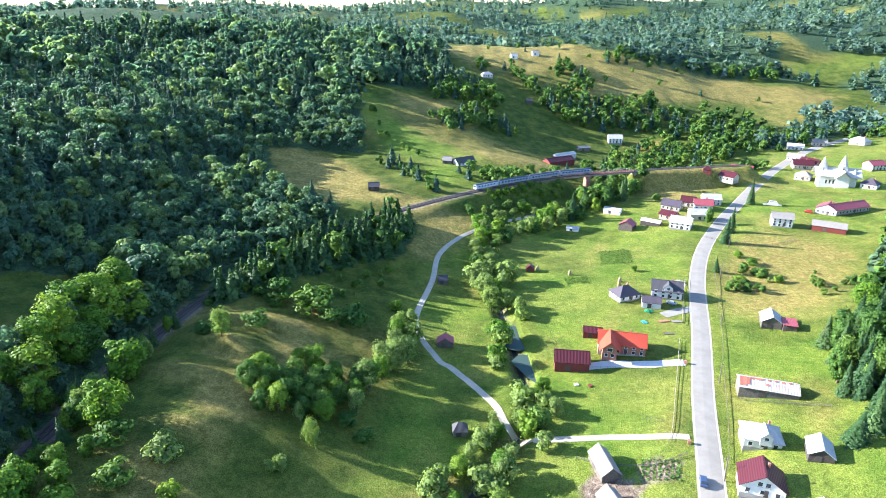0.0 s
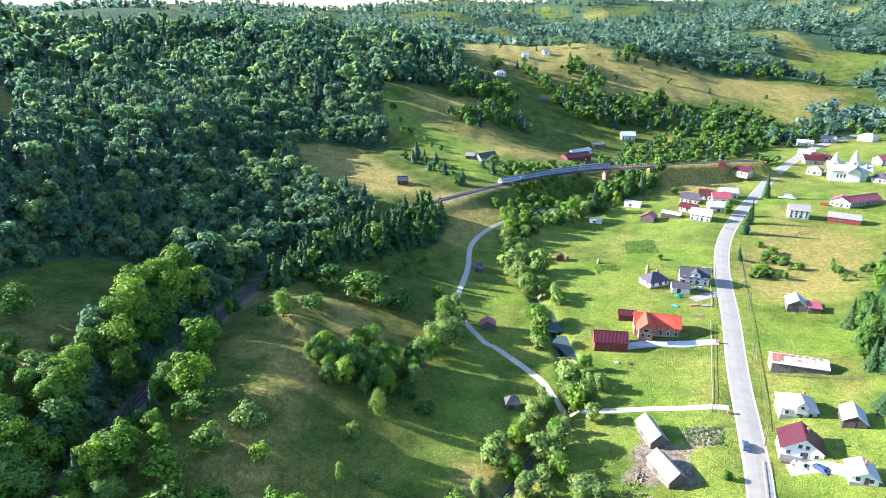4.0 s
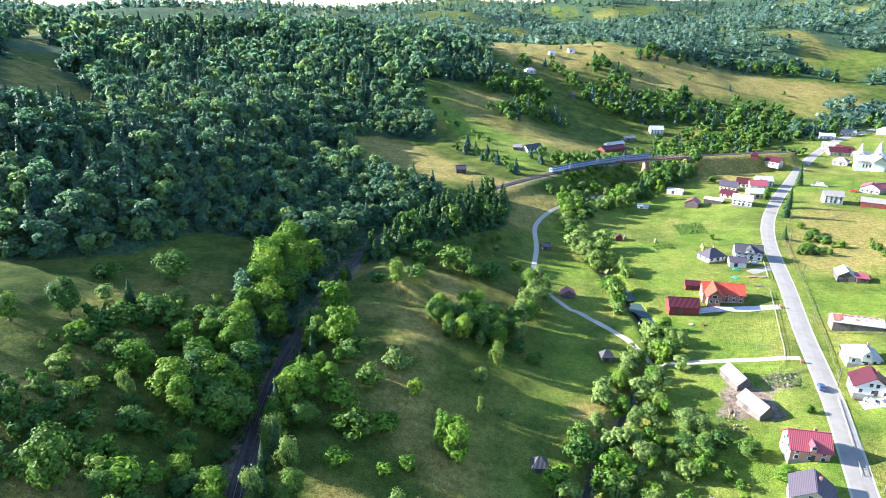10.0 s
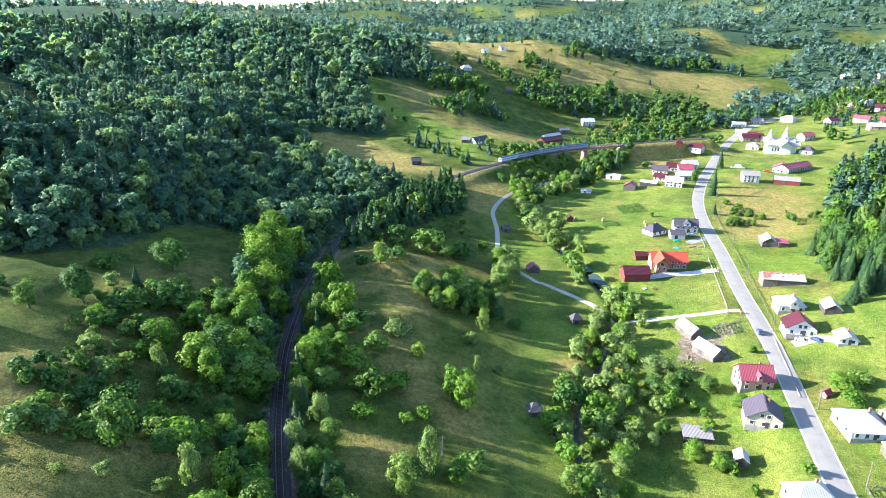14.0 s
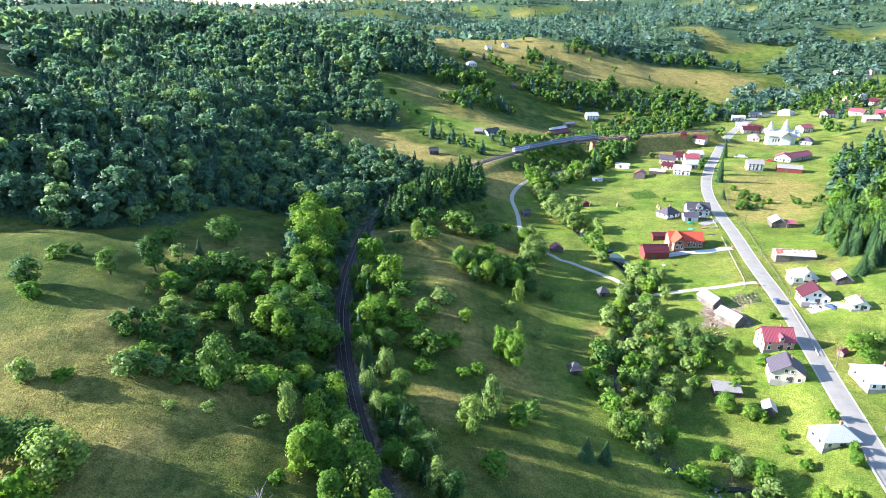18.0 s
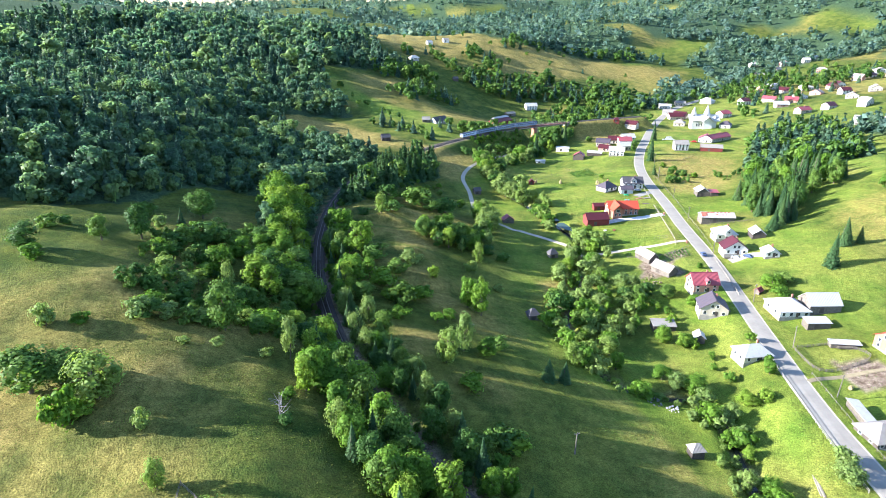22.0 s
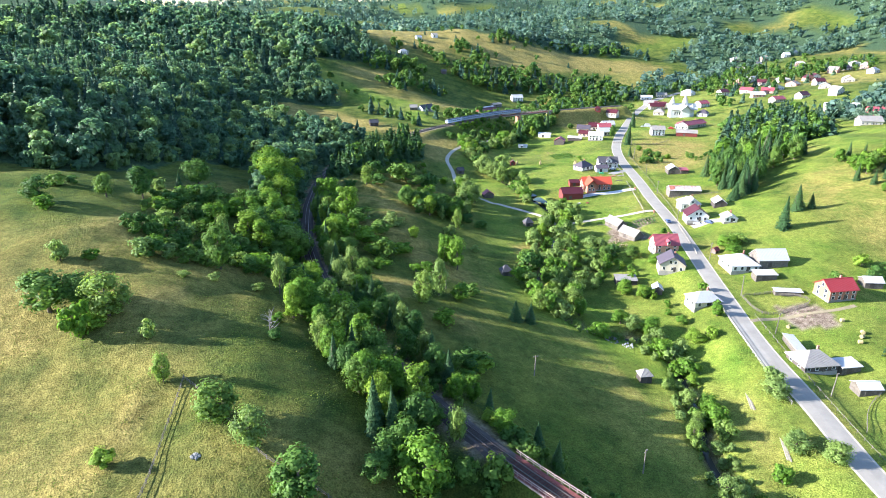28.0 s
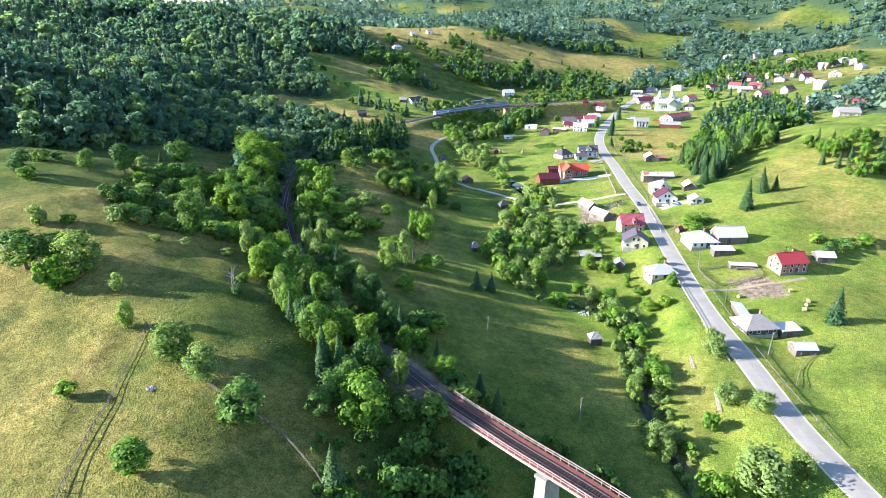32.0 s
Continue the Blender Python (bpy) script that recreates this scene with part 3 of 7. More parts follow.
def make_ground():
    def axis(low, high, a, b, step, grow=1.055):
        mid = list(np.arange(low, high + 0.1, step))
        s, v, left = step, low, []
        while v > a:
            s *= grow
            v -= s
            left.append(v)
        s, v, right = step, high, []
        while v < b:
            s *= grow
            v += s
            right.append(v)
        return np.array(left[::-1] + mid + right)
    xs, ys = axis(-231, 219, -3600, 4200, 2.4), axis(-162, 426, -600, 4900, 2.4)
    gx, gy = np.meshgrid(xs, ys)
    gz = ground(gx, gy)
    n, k = gx.shape
    me = bpy.data.meshes.new("ground")
    idx = np.arange(n * k).reshape(n, k)
    quads = np.stack([idx[:-1, :-1], idx[:-1, 1:], idx[1:, 1:], idx[1:, :-1]], -1).reshape(-1, 4)
    me.vertices.add(n * k)
    me.vertices.foreach_set("co", np.stack([gx, gy, gz], -1).ravel())
    me.loops.add(quads.size)
    me.loops.foreach_set("vertex_index", quads.ravel())
    me.polygons.add(len(quads))
    me.polygons.foreach_set("loop_start", np.arange(0, quads.size, 4))
    me.polygons.foreach_set("use_smooth", np.ones(len(quads), bool))
    me.update(calc_edges=True)
    wood = np.maximum(soft_mask(gx, gy, [WOOD_SLOPE, SPRUCE_BELT], 3) * (1 - soft_mask(gx, gy, CLEARINGS, 4)), wooded(gx, gy))
    lush = feathered(gx, gy, [VALLEY], 6, 14)
    lush = np.maximum(lush, 0.75 * feathered(gx, gy, [SPUR], 8, 20))
    tongue = feathered(gx, gy, [[(-84, 572), (-68, 507), (-42, 456), (-13, 420), (-14, 378), (16, 376), (45, 405), (72, 434), (39, 440), (11, 459), (-22, 499), (-51, 542), (-70, 590)]], 4, 8)
    lush = np.maximum(lush, tongue)
    lush = np.maximum(lush, 0.55 * ease(0.0, 0.5, ripple(gx, gy, 75, 21)) * (gx > 187))
    dry = np.maximum(feathered(gx, gy, GOLD, 5, 7), 0.34 * ease(-0.1, 0.6, ripple(gx, gy, 32, 5)) * (gx < -19) * (gy < 312))
    dry = np.maximum(dry, 0.5 * ease(0.1, 0.5, ripple(gx, gy, 88, 9)) * (np.hypot(gx, gy) > 475))
    dry = np.maximum(dry, 0.42 * feathered(gx, gy, [[(-237.5, -112.5), (-135, -112.5), (-137.5, 0), (-125, 56.2), (-168.8, 75), (-237.5, 87.5)]], 5, 9))
    # straw on the bank crests, their sunlit golden edge put into the colour
    for cx, cy, long, wide, high, way in HUMMOCKS:
        c, d = math.cos(radians(way)), math.sin(radians(way))
        u, v = (gx - cx) * c + (gy - cy) * d, -(gx - cx) * d + (gy - cy) * c
        dry = np.maximum(dry, 0.85 * np.exp(-(u / long) ** 2 - ((v + 0.02 * u * u / wide) / (1.3 * wide)) ** 2))
    dry = np.maximum(dry, 0.8 * ease(0.1, 0.5, ripple(gx, gy, 19, 41)) * feathered(gx, gy, [[(-98, 210.2), (-46, 224.7), (-14, 160), (-31.1, 107.2), (-40.9, 38.1), (-59.6, 21), (-81.5, 62.6), (-93, 129.8)], [(-215, 60), (-162.1, 82.8), (-127.6, 49.4), (-139.4, -2.5), (-160, -40), (-215, -40)]], 5, 9))
    dry = np.maximum(dry, 0.5 * ease(-0.3, 0.4, ripple(gx, gy, 34, 17)) * feathered(gx, gy, [[(100, 30), (112, 90), (135, 150), (190, 150), (240, 60), (190, -60), (110, -60)]], 6, 14))
    strips = 0.5 + 0.5 * np.sin((gx * 0.93 - gy * 0.37) / 3.4 + 0.5 * ripple(gx, gy, 40, 3))
    dry = np.maximum(dry, 0.30 * strips ** 2 * ease(0.0, 0.5, ripple(gx, gy, 26, 14)) * feathered(gx, gy, [VALLEY, SPUR], 6, 10))
    lush = lush * (1 - 0.55 * ease(0.1, 0.5, ripple(gx, gy, 17, 31)) * (gx > -40) * (1 - tongue))
    hollow = feathered(gx, gy, [GREEN_HOLLOW], 4, 10)
    # the knoll's sun-struck patches go into the ground colour as straw
    dry = np.maximum(dry * (1 - tongue) * (1 - 0.8 * hollow), 0.95 * feathered(gx, gy, KNOLL_SUNLIT_GOLD, 2, 3))
    lush = np.maximum(lush, 0.3 * hollow)
    earth = np.maximum(soft_mask(gx, gy, PLOTS[2:], 0.6), ease(6.0, 2.5, line_distance(gx, gy, RAIL_BED)))
    earth = np.maximum(earth, 0.7 * ease(3.2, 1.2, line_distance(gx, gy, RIVER_LINE)))
    for name, values in (("lush", lush), ("dry", dry * (1 - wood)), ("earth", earth), ("wood", wood)):
        at = me.attributes.new(name, "FLOAT", "POINT")
        at.data.foreach_set("value", np.asarray(values, float).ravel())
    me.materials.append(M_GROUND)
    return tagged(new("ground", me), "rolling valley meadows of green and straw-coloured grass", "ground", kind="structure")


make_ground()

# ---- road, lane, stream, ponds ----
flat_road = lambda x, y, line: road_height(y)
draped = lambda x, y, line: ground(x, y)
road = smooth_line(ROAD, 3.0)
tagged(new("road", strip("road", road, [(-3.15, -0.35), (-2.95, 0.06), (0, 0.14), (2.95, 0.06), (3.15, -0.35)], flat_road, M_ASPHALT)), "pale worn asphalt village road with gravel edges", "road", kind="structure")
for side in (-1, 1):
    tagged(new("road_shoulder", strip("road_shoulder", road, [(side * 2.9, 0.03), (side * 3.6, 0.035)][::side], flat_road, M_GRAVEL)), "narrow gravel shoulder along the asphalt road", "shoulder", kind="structure")
tagged(new("lane", strip("lane", smooth_line(LANE, 1.5), [(-1.45, -0.25), (-1.2, 0.12), (-0.5, 0.10), (0, 0.17), (0.5, 0.10), (1.2, 0.12), (1.45, -0.25)], draped, M_GRAVEL)), "pale gravel lane winding through the meadow", "lane", kind="structure")
stream_height = lambda x, y, line: np.interp(y, [-150, 0, 162, 312], [-14.6, -13.6, -10.3, -9.0])
tagged(new("stream", strip("stream", smooth_line(RIVER, 3.0), [(-0.8, 0), (0, 0.02), (0.8, 0)], stream_height, M_STREAM)), "shallow dark stream between wooded banks", "stream", kind="structure")

# ---- trees ----
def cards(centres, normals, sizes, rng, stretch=1.25):
    """Leaf sprays: small bent four-cornered blades round the centres, facing the normals. Returns corners, four to a blade."""
    n = len(centres)
    a = np.cross(normals, rng.normal(size=(n, 3)))
    a /= np.linalg.norm(a, axis=1)[:, None] + 1e-9
    b = np.cross(normals, a)
    s = sizes[:, None]
    bend = normals * s * 0.22
    return np.stack([centres - a * s * stretch * 0.5 - bend, centres - b * s * 0.42, centres + a * s * stretch * 0.5 - bend, centres + b * s * 0.42], 1)


def crown_points(rng, height, radius, base, lumps, count, leaf, kind="broad", under=-0.5):
    """Corners of the blades of one crown, at the origin."""
    if kind == "spruce":
        t = rng.random(count) ** 0.75
        level = np.floor((1 - t) * lumps) / lumps
        up = base + (height - base) * (1 - t)
        tier = 0.78 + 0.35 * ((1 - t) * lumps - np.floor((1 - t) * lumps) < 0.5)
        r = radius * t * tier * np.sqrt(rng.uniform(0.25, 1, count)) * rng.uniform(0.85, 1.12, count)
        ang = rng.uniform(0, 2 * np.pi, count)
        out = np.stack([np.cos(ang), np.sin(ang), np.zeros(count)], 1)
        centre = out * r[:, None] + np.stack([0 * up, 0 * up, up - 0.25 * r], 1)
        normal = out * 0.75 + np.array([0, 0, 0.8]) + rng.normal(scale=0.28, size=(count, 3))
        normal /= np.linalg.norm(normal, axis=1)[:, None]
        return cards(centre, normal, leaf * rng.uniform(0.7, 1.25, count) * (0.45 + 0.75 * t), rng, 1.5)
    mid = (height + base) / 2
    half = (height - base) / 2
    ang = rng.uniform(0, 2 * np.pi, lumps)
    up = rng.uniform(-0.95, 0.8, lumps)
    reach = np.sqrt(np.clip(1 - up ** 2, 0.1, 1)) * rng.uniform(0.35, 0.72, lumps)
    lump = np.stack([np.cos(ang) * reach * radius, np.sin(ang) * reach * radius, mid + up * half * 0.78], 1)
    lump[0] = (0, 0, mid + 0.5 * half)
    size = rng.uniform(0.24, 0.50, lumps)
    which = rng.integers(0, lumps, count)
    d = rng.normal(size=(count, 3))
    d[:, 2] = np.where(d[:, 2] < under, -d[:, 2], d[:, 2])
    d /= np.linalg.norm(d, axis=1)[:, None]
    shell = rng.uniform(0.60, 1.15, count) * size[which]
    centre = lump[which] + d * shell[:, None] * np.array([radius, radius, min(half, radius * 1.15)])
    normal = d + 0.45 * (centre - np.array([0, 0, mid])) / radius + rng.normal(scale=0.24, size=(count, 3))
    normal /= np.linalg.norm(normal, axis=1)[:, None]
    size = leaf * rng.uniform(0.65, 1.35, count)
    core = rng.random(count) < 0.12
    centre[core] = lump[which[core]] + (centre[core] - lump[which[core]]) * 0.45
    size[core] *= 2.3
    return cards(centre, normal, size, rng)


def blade_mesh(name, corners, mat, tone=None):
    """One mesh of many blades."""
    n = len(corners)
    me = bpy.data.meshes.new(name)
    me.vertices.add(4 * n)
    me.vertices.foreach_set("co", np.ascontiguousarray(corners, np.float32).ravel())
    me.loops.add(4 * n)
    me.loops.foreach_set("vertex_index", np.arange(4 * n))
    me.polygons.add(n)
    me.polygons.foreach_set("loop_start", np.arange(0, 4 * n, 4))
    me.update(calc_edges=True)
    if tone is not None:
        at = me.attributes.new("tone", "FLOAT", "POINT")
        at.data.foreach_set("value", np.repeat(np.asarray(tone, np.float32), 4))
    me.materials.append(mat)
    return me


def trunk_mesh(name, height, width, limbs, rng, reach, mat=None):
    """A tapered, slightly bent trunk with limbs going out into the crown."""
    verts, faces = [], []

    def limb(a, b, ra, rb, sides=6, steps=3):
        a, b = np.array(a, float), np.array(b, float)
        d = (b - a) / np.linalg.norm(b - a)
        u = np.cross(d, (0.3, 0.9, 0.1))
        u /= np.linalg.norm(u)
        v = np.cross(d, u)
        first = len(verts)
        sway = rng.normal(scale=0.06 * np.linalg.norm(b - a), size=3)
        for i in range(steps + 1):
            t = i / steps
            c = a + (b - a) * t + sway * math.sin(math.pi * t)
            r = ra + (rb - ra) * t
            for j in range(sides):
                w = 2 * math.pi * j / sides
                verts.append(c + r * (math.cos(w) * u + math.sin(w) * v))
        for i in range(steps):
            for j in range(sides):
                faces.append((first + i * sides + j, first + i * sides + (j + 1) % sides, first + (i + 1) * sides + (j + 1) % sides, first + (i + 1) * sides + j))
    limb((0, 0, -0.5), (0, 0, height * 0.85), width, width * 0.25, 7, 4)
    for i in range(limbs):
        w, up = rng.uniform(0, 2 * math.pi), height * rng.uniform(0.22, 0.65)
        limb((0, 0, up), (math.cos(w) * reach * 0.7, math.sin(w) * reach * 0.7, up + height * rng.uniform(0.12, 0.3)), width * 0.42, width * 0.1, 5, 2)
    return mesh_from(name, verts, faces, mat or M_BARK, True)


def tree_kinds():
    """Crown and trunk meshes for every kind of tree, a few shapes of each. All are one metre tall per unit of scale ten."""
    rng = np.random.default_rng(5)
    kinds = {}
    for kind, mat, shapes, args in (("broad", M_LEAF, 5, (10, 3.5, -0.3, 28, 2500, 0.42)), ("dark", M_DARK_LEAF, 4, (10, 3.6, -0.3, 28, 2300, 0.42)), ("willow", M_WILLOW, 4, (10, 4.2, -0.4, 30, 2000, 0.46)),
                                    ("bush", M_LEAF, 4, (10, 6.2, -0.5, 14, 760, 1.05)), ("dark_bush", M_DARK_LEAF, 3, (10, 6.4, -0.5, 14, 760, 1.05)), ("willow_bush", M_WILLOW, 3, (10, 6.4, -0.5, 14, 760, 1.05)),
                                    ("spruce", M_NEAR_SPRUCE, 4, (10, 2.2, 0.3, 16, 1700, 0.46))):
        kinds[kind] = []
        for i in range(shapes):
            h, r, b, lumps, n, leaf = args
            k = "spruce" if kind == "spruce" else "broad"
            crown = blade_mesh("crown", crown_points(rng, h * rng.uniform(0.95, 1.05), r * rng.uniform(0.88, 1.12), b, lumps, n, leaf, k), mat)
            bushy = "bush" in kind
            trunk = trunk_mesh("trunk", h * (0.5 if bushy else 0.95 if k == "spruce" else 0.78), 0.30 if not bushy else 0.35, 0 if k == "spruce" else 5, rng, r)
            kinds[kind].append((crown, trunk))
    return kinds


TREES = tree_kinds()
LABELS = {"broad": ("bright green broad-leaved tree on the meadow", "tree"), "dark": ("dark green round-crowned broad-leaved tree", "tree"), "willow": ("pale grey-green willow beside the stream", "tree"),
          "bush": ("bright green leafy bush in the grass", "bush"), "dark_bush": ("dark green dense bush on the slope", "bush"), "willow_bush": ("pale green willow bush by the stream", "bush"),
          "spruce": ("dark green pointed spruce", "tree")}
tree_dice = random.Random(11)


def plant(kind, x, y, height, width=None, label="", group=""):
    """One tree as a thing: an empty at its foot with trunk and crown."""
    half = 0.32 * (width or 0.6 * height)
    if any(math.hypot(x - b.location.x, y - b.location.y) < 3.6 + half for b in built):
        return None
    side = 1 if x > np.interp(y, ROAD_LINE[:, 1], ROAD_LINE[:, 0]) else -1
    while line_distance(np.array(x), np.array(y), ROAD_LINE) < 3.7 + half:
        x += 0.5 * side
    shapes = TREES[kind]
    crown, trunk = shapes[tree_dice.randrange(len(shapes))]
    natural = {"bush": 0.62, "dark_bush": 0.64, "willow_bush": 0.64, "willow": 0.43, "spruce": 0.23}.get(kind, 0.365)
    s = height / 10
    w = s if width is None else width / 2 / (natural * 10)
    name = kind.replace("broad", "leafy_tree").replace("dark_bush", "bush").replace("willow_bush", "bush") if kind != "dark" else "leafy_tree"
    root = new(name + ("_tree" if name in ("willow", "spruce") else ""))
    root.matrix_basis = Matrix.LocRotScale((x, y, float(ground(x, y)) - 0.1), Euler((radians(tree_dice.uniform(-3, 3)), radians(tree_dice.uniform(-3, 3)), tree_dice.uniform(0, 6.28))), (w, w, s))
    part("trunk", trunk, root)
    part("crown", crown, root)
    text, category = LABELS[kind]
    return tagged(root, label or text, category, group)


def scatter(poly, spacing, seed, keep=None):
    """Uneven places at about the spacing inside a polygon."""
    rng = np.random.default_rng(seed)
    p = np.array(poly)
    lo, hi = p.min(0), p.max(0)
    gx, gy = np.meshgrid(np.arange(lo[0], hi[0], spacing), np.arange(lo[1], hi[1], spacing))
    x, y = (g.ravel() + rng.uniform(-0.48, 0.48, g.size) * spacing for g in (gx, gy))
    ok = inside(x, y, poly)
    if keep is not None:
        ok &= keep(x, y)
    return x[ok], y[ok], rng


def wood(name, x, y, rng, label, spruce_share, tall, blades, mats, far=False):
    """A wood nobody could count: all its crowns in two meshes, broad-leaved and spruce."""
    z = ground(x, y)
    is_spruce = rng.random(len(x)) < spruce_share
    leaf = min(1.25, math.sqrt(95 / blades))
    for kind, chosen, mat in (("broad", ~is_spruce, mats[0]), ("spruce", is_spruce, mats[1])):
        templates = []
        for i in range(7):
            if kind == "spruce":
                templates.append(crown_points(rng, 10, 2.7, 0.2, 9, blades, 2.2 * leaf, "spruce"))
            else:
                templates.append(crown_points(rng, 10, 4.3, 0.4, 12, blades, 1.8 * leaf, under=-0.05))
        pick = np.flatnonzero(chosen)
        rows, tones = [], []
        for i in pick:
            t = templates[rng.integers(7)]
            w = rng.uniform(0, 2 * np.pi)
            h = tall[i] * (rng.uniform(0.75, 1.3) if kind == "spruce" else rng.uniform(0.6, 1.2)) / 10
            turn = np.array([[math.cos(w), -math.sin(w), 0], [math.sin(w), math.cos(w), 0], [0, 0, 1]])
            wide = h * rng.uniform(0.85, 1.2)
            rows.append(((t @ turn.T) * np.array([wide, wide, h]) + np.array([x[i], y[i], z[i] - 0.4])).astype(np.float32))
            tones.append(np.full(len(t), rng.random(), np.float32))
        if rows:
            ob = new(name, blade_mesh(name, np.concatenate(rows), mat, np.concatenate(tones)))
            tagged(ob, label[kind == "spruce"], "woods", kind="stuff")


def clear_of_lines(x, y):
    return (line_distance(x, y, RAIL_LINE) > 5.5) & (line_distance(x, y, ROAD_LINE) > 7.5)


near_wood = lambda x, y: clear_of_lines(x, y) & (soft_mask(x, y, CLEARINGS, 4) < 0.5)
x, y, rng = scatter(WOOD_SLOPE, 8.2, 21, near_wood)
near = (x > -325) & (y < 538)
thin = near | (rng.random(len(x)) < 0.55)
x, y, near = x[thin], y[thin], near[thin]
uphill = ease(12, 52, ground(x, y))
tall = np.where(near, 11.0 + 6.0 * uphill, 17.5) * (1 + 0.22 * ripple(x, y, 30, 4))
share = 0.07 + 0.33 * uphill + 0.35 * uphill * ease(-0.1, 0.5, ripple(x, y, 60, 8))
wood("hillside_wood", x[near], y[near], rng, ("dense mixed wood of dark broad-leaved trees on the hillside", "dark spruces standing among the hillside wood"), share[near], tall[near], 420, (M_HAZED_WOOD_LEAF, M_HAZED_SPRUCE))
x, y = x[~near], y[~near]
wood("hilltop_wood", x, y, rng, ("dense mixed wood of broad-leaved trees on the hilltop", "dark spruces standing among the hilltop wood"), share[~near], tall[~near], 110, (M_HAZED_WOOD_LEAF, M_HAZED_SPRUCE))
x, y, rng = scatter(SPRUCE_BELT, 5.2, 22, clear_of_lines)
wood("spruce_belt", x, y, rng, ("leafy trees at the edge of the spruce belt", "dense belt of dark spruces beside the railway"), 0.86, np.full(len(x), 12.0), 150, (M_DARK_LEAF, M_NEAR_SPRUCE))

# far slopes: fewer and simpler trees with distance
rng = np.random.default_rng(23)
n = 90000
r = np.exp(rng.uniform(np.log(410), np.log(4000), n))
w = rng.uniform(radians(22), radians(150), n)
x, y = r * np.cos(w), r * np.sin(w)
ok = (wooded(x, y) > 0.5) & (~inside(x, y, WOOD_SLOPE)) & (rng.random(n) < 0.42)
x, y, r = x[ok], y[ok], r[ok]
x, y, r = x[:12000], y[:12000], r[:12000]
wood("far_woods", x, y, rng, ("far woods of broad-leaved trees on the hills", "far spruces on the hills"), 0.35, 12 + r / 320, 26, (M_HAZED_FAR_LEAF, M_HAZED_SPRUCE))

# ---- drives and tracks ----
def drive(name, points, half, mat, label):
    tagged(new(name, strip(name, smooth_line(points, 1.5), [(-half, -0.3), (-half + 0.1, 0.09), (0, 0.13), (half - 0.1, 0.09), (half, -0.3)], draped, mat)), label, name.replace("_", " "), kind="structure")


drive("drive", [(50.6, 189), (60, 189.4), (71.2, 188), (84.4, 186.5)], 2.2, M_PAVING, "white paved drive before the brick house")
drive("drive", [(75, 118.8), (82.5, 116.9), (88.8, 111.2)], 2.4, M_CONCRETE, "pale yard of the gabled house")
drive("drive", [(88.8, 222.5), (98.8, 226.9), (106.2, 228.8)], 2.4, M_CONCRETE, "grey yard of the white houses")
drive("dirt_track", [(36.9, 31.9), (46.2, 32.9), (58.8, 31.9), (71.2, 30.5), (80, 31)], 0.9, M_TRACK, "pale dirt track from the road to the brick house")

# ---- buildings ----
def box_at(verts, faces, x0, x1, y0, y1, z0, z1):
    i = len(verts)
    verts += [(x0, y0, z0), (x1, y0, z0), (x1, y1, z0), (x0, y1, z0), (x0, y0, z1), (x1, y0, z1), (x1, y1, z1), (x0, y1, z1)]
    faces += [(i + 3, i + 2, i + 1, i), (i + 4, i + 5, i + 6, i + 7), (i, i + 1, i + 5, i + 4), (i + 1, i + 2, i + 6, i + 5), (i + 2, i + 3, i + 7, i + 6), (i + 3, i, i + 4, i + 7)]


def roof_parts(kind, w, d, rise, over, thick=0.16):
    """Vertices and faces of a thick roof over a w by d plan, its eaves at z = 0."""
    a, b = w / 2 + over, d / 2 + over
    drop = -over * rise / ((d if kind == "gx" else w) / 2)
    if kind == "flat":
        v = [(-a, -b, 0.05), (a, -b, 0.05), (a, b, rise), (-a, b, rise)]
        f = [(0, 1, 2, 3)]
    elif kind == "gx":
        v = [(-a, -b, drop), (a, -b, drop), (a, b, drop), (-a, b, drop), (-a, 0, rise), (a, 0, rise)]
        f = [(0, 1, 5, 4), (2, 3, 4, 5)]
    elif kind == "gy":
        v = [(-a, -b, drop), (a, -b, drop), (a, b, drop), (-a, b, drop), (0, -b, rise), (0, b, rise)]
        f = [(1, 2, 5, 4), (3, 0, 4, 5)]
    else:
        drop = -over * rise / (min(w, d) / 2)
        r = max(0.0, (w - d) / 2) + 0.25
        q = max(0.0, (d - w) / 2)
        v = [(-a, -b, drop), (a, -b, drop), (a, b, drop), (-a, b, drop), (-r, -q, rise), (r, -q, rise), (r, q, rise), (-r, q, rise)]
        f = [(0, 1, 5, 4), (1, 2, 6, 5), (2, 3, 7, 6), (3, 0, 4, 7), (4, 5, 6, 7)] if q > 0 else [(0, 1, 5, 4), (1, 2, 5), (2, 3, 4, 5), (3, 0, 4)]
        if q == 0:
            v = v[:6]
    n = len(v)
    low = [(x, y, z - thick) for x, y, z in v]
    edges = {}
    for face in f:
        for i, j in zip(face, face[1:] + face[:1]):
            edges[(i, j)] = edges.get((i, j), 0) + 1
    rim = [(i, j) for (i, j) in edges if (j, i) not in edges]
    return v + low, f + [tuple(n + i for i in reversed(face)) for face in f] + [(j, i, n + i, n + j) for i, j in rim]


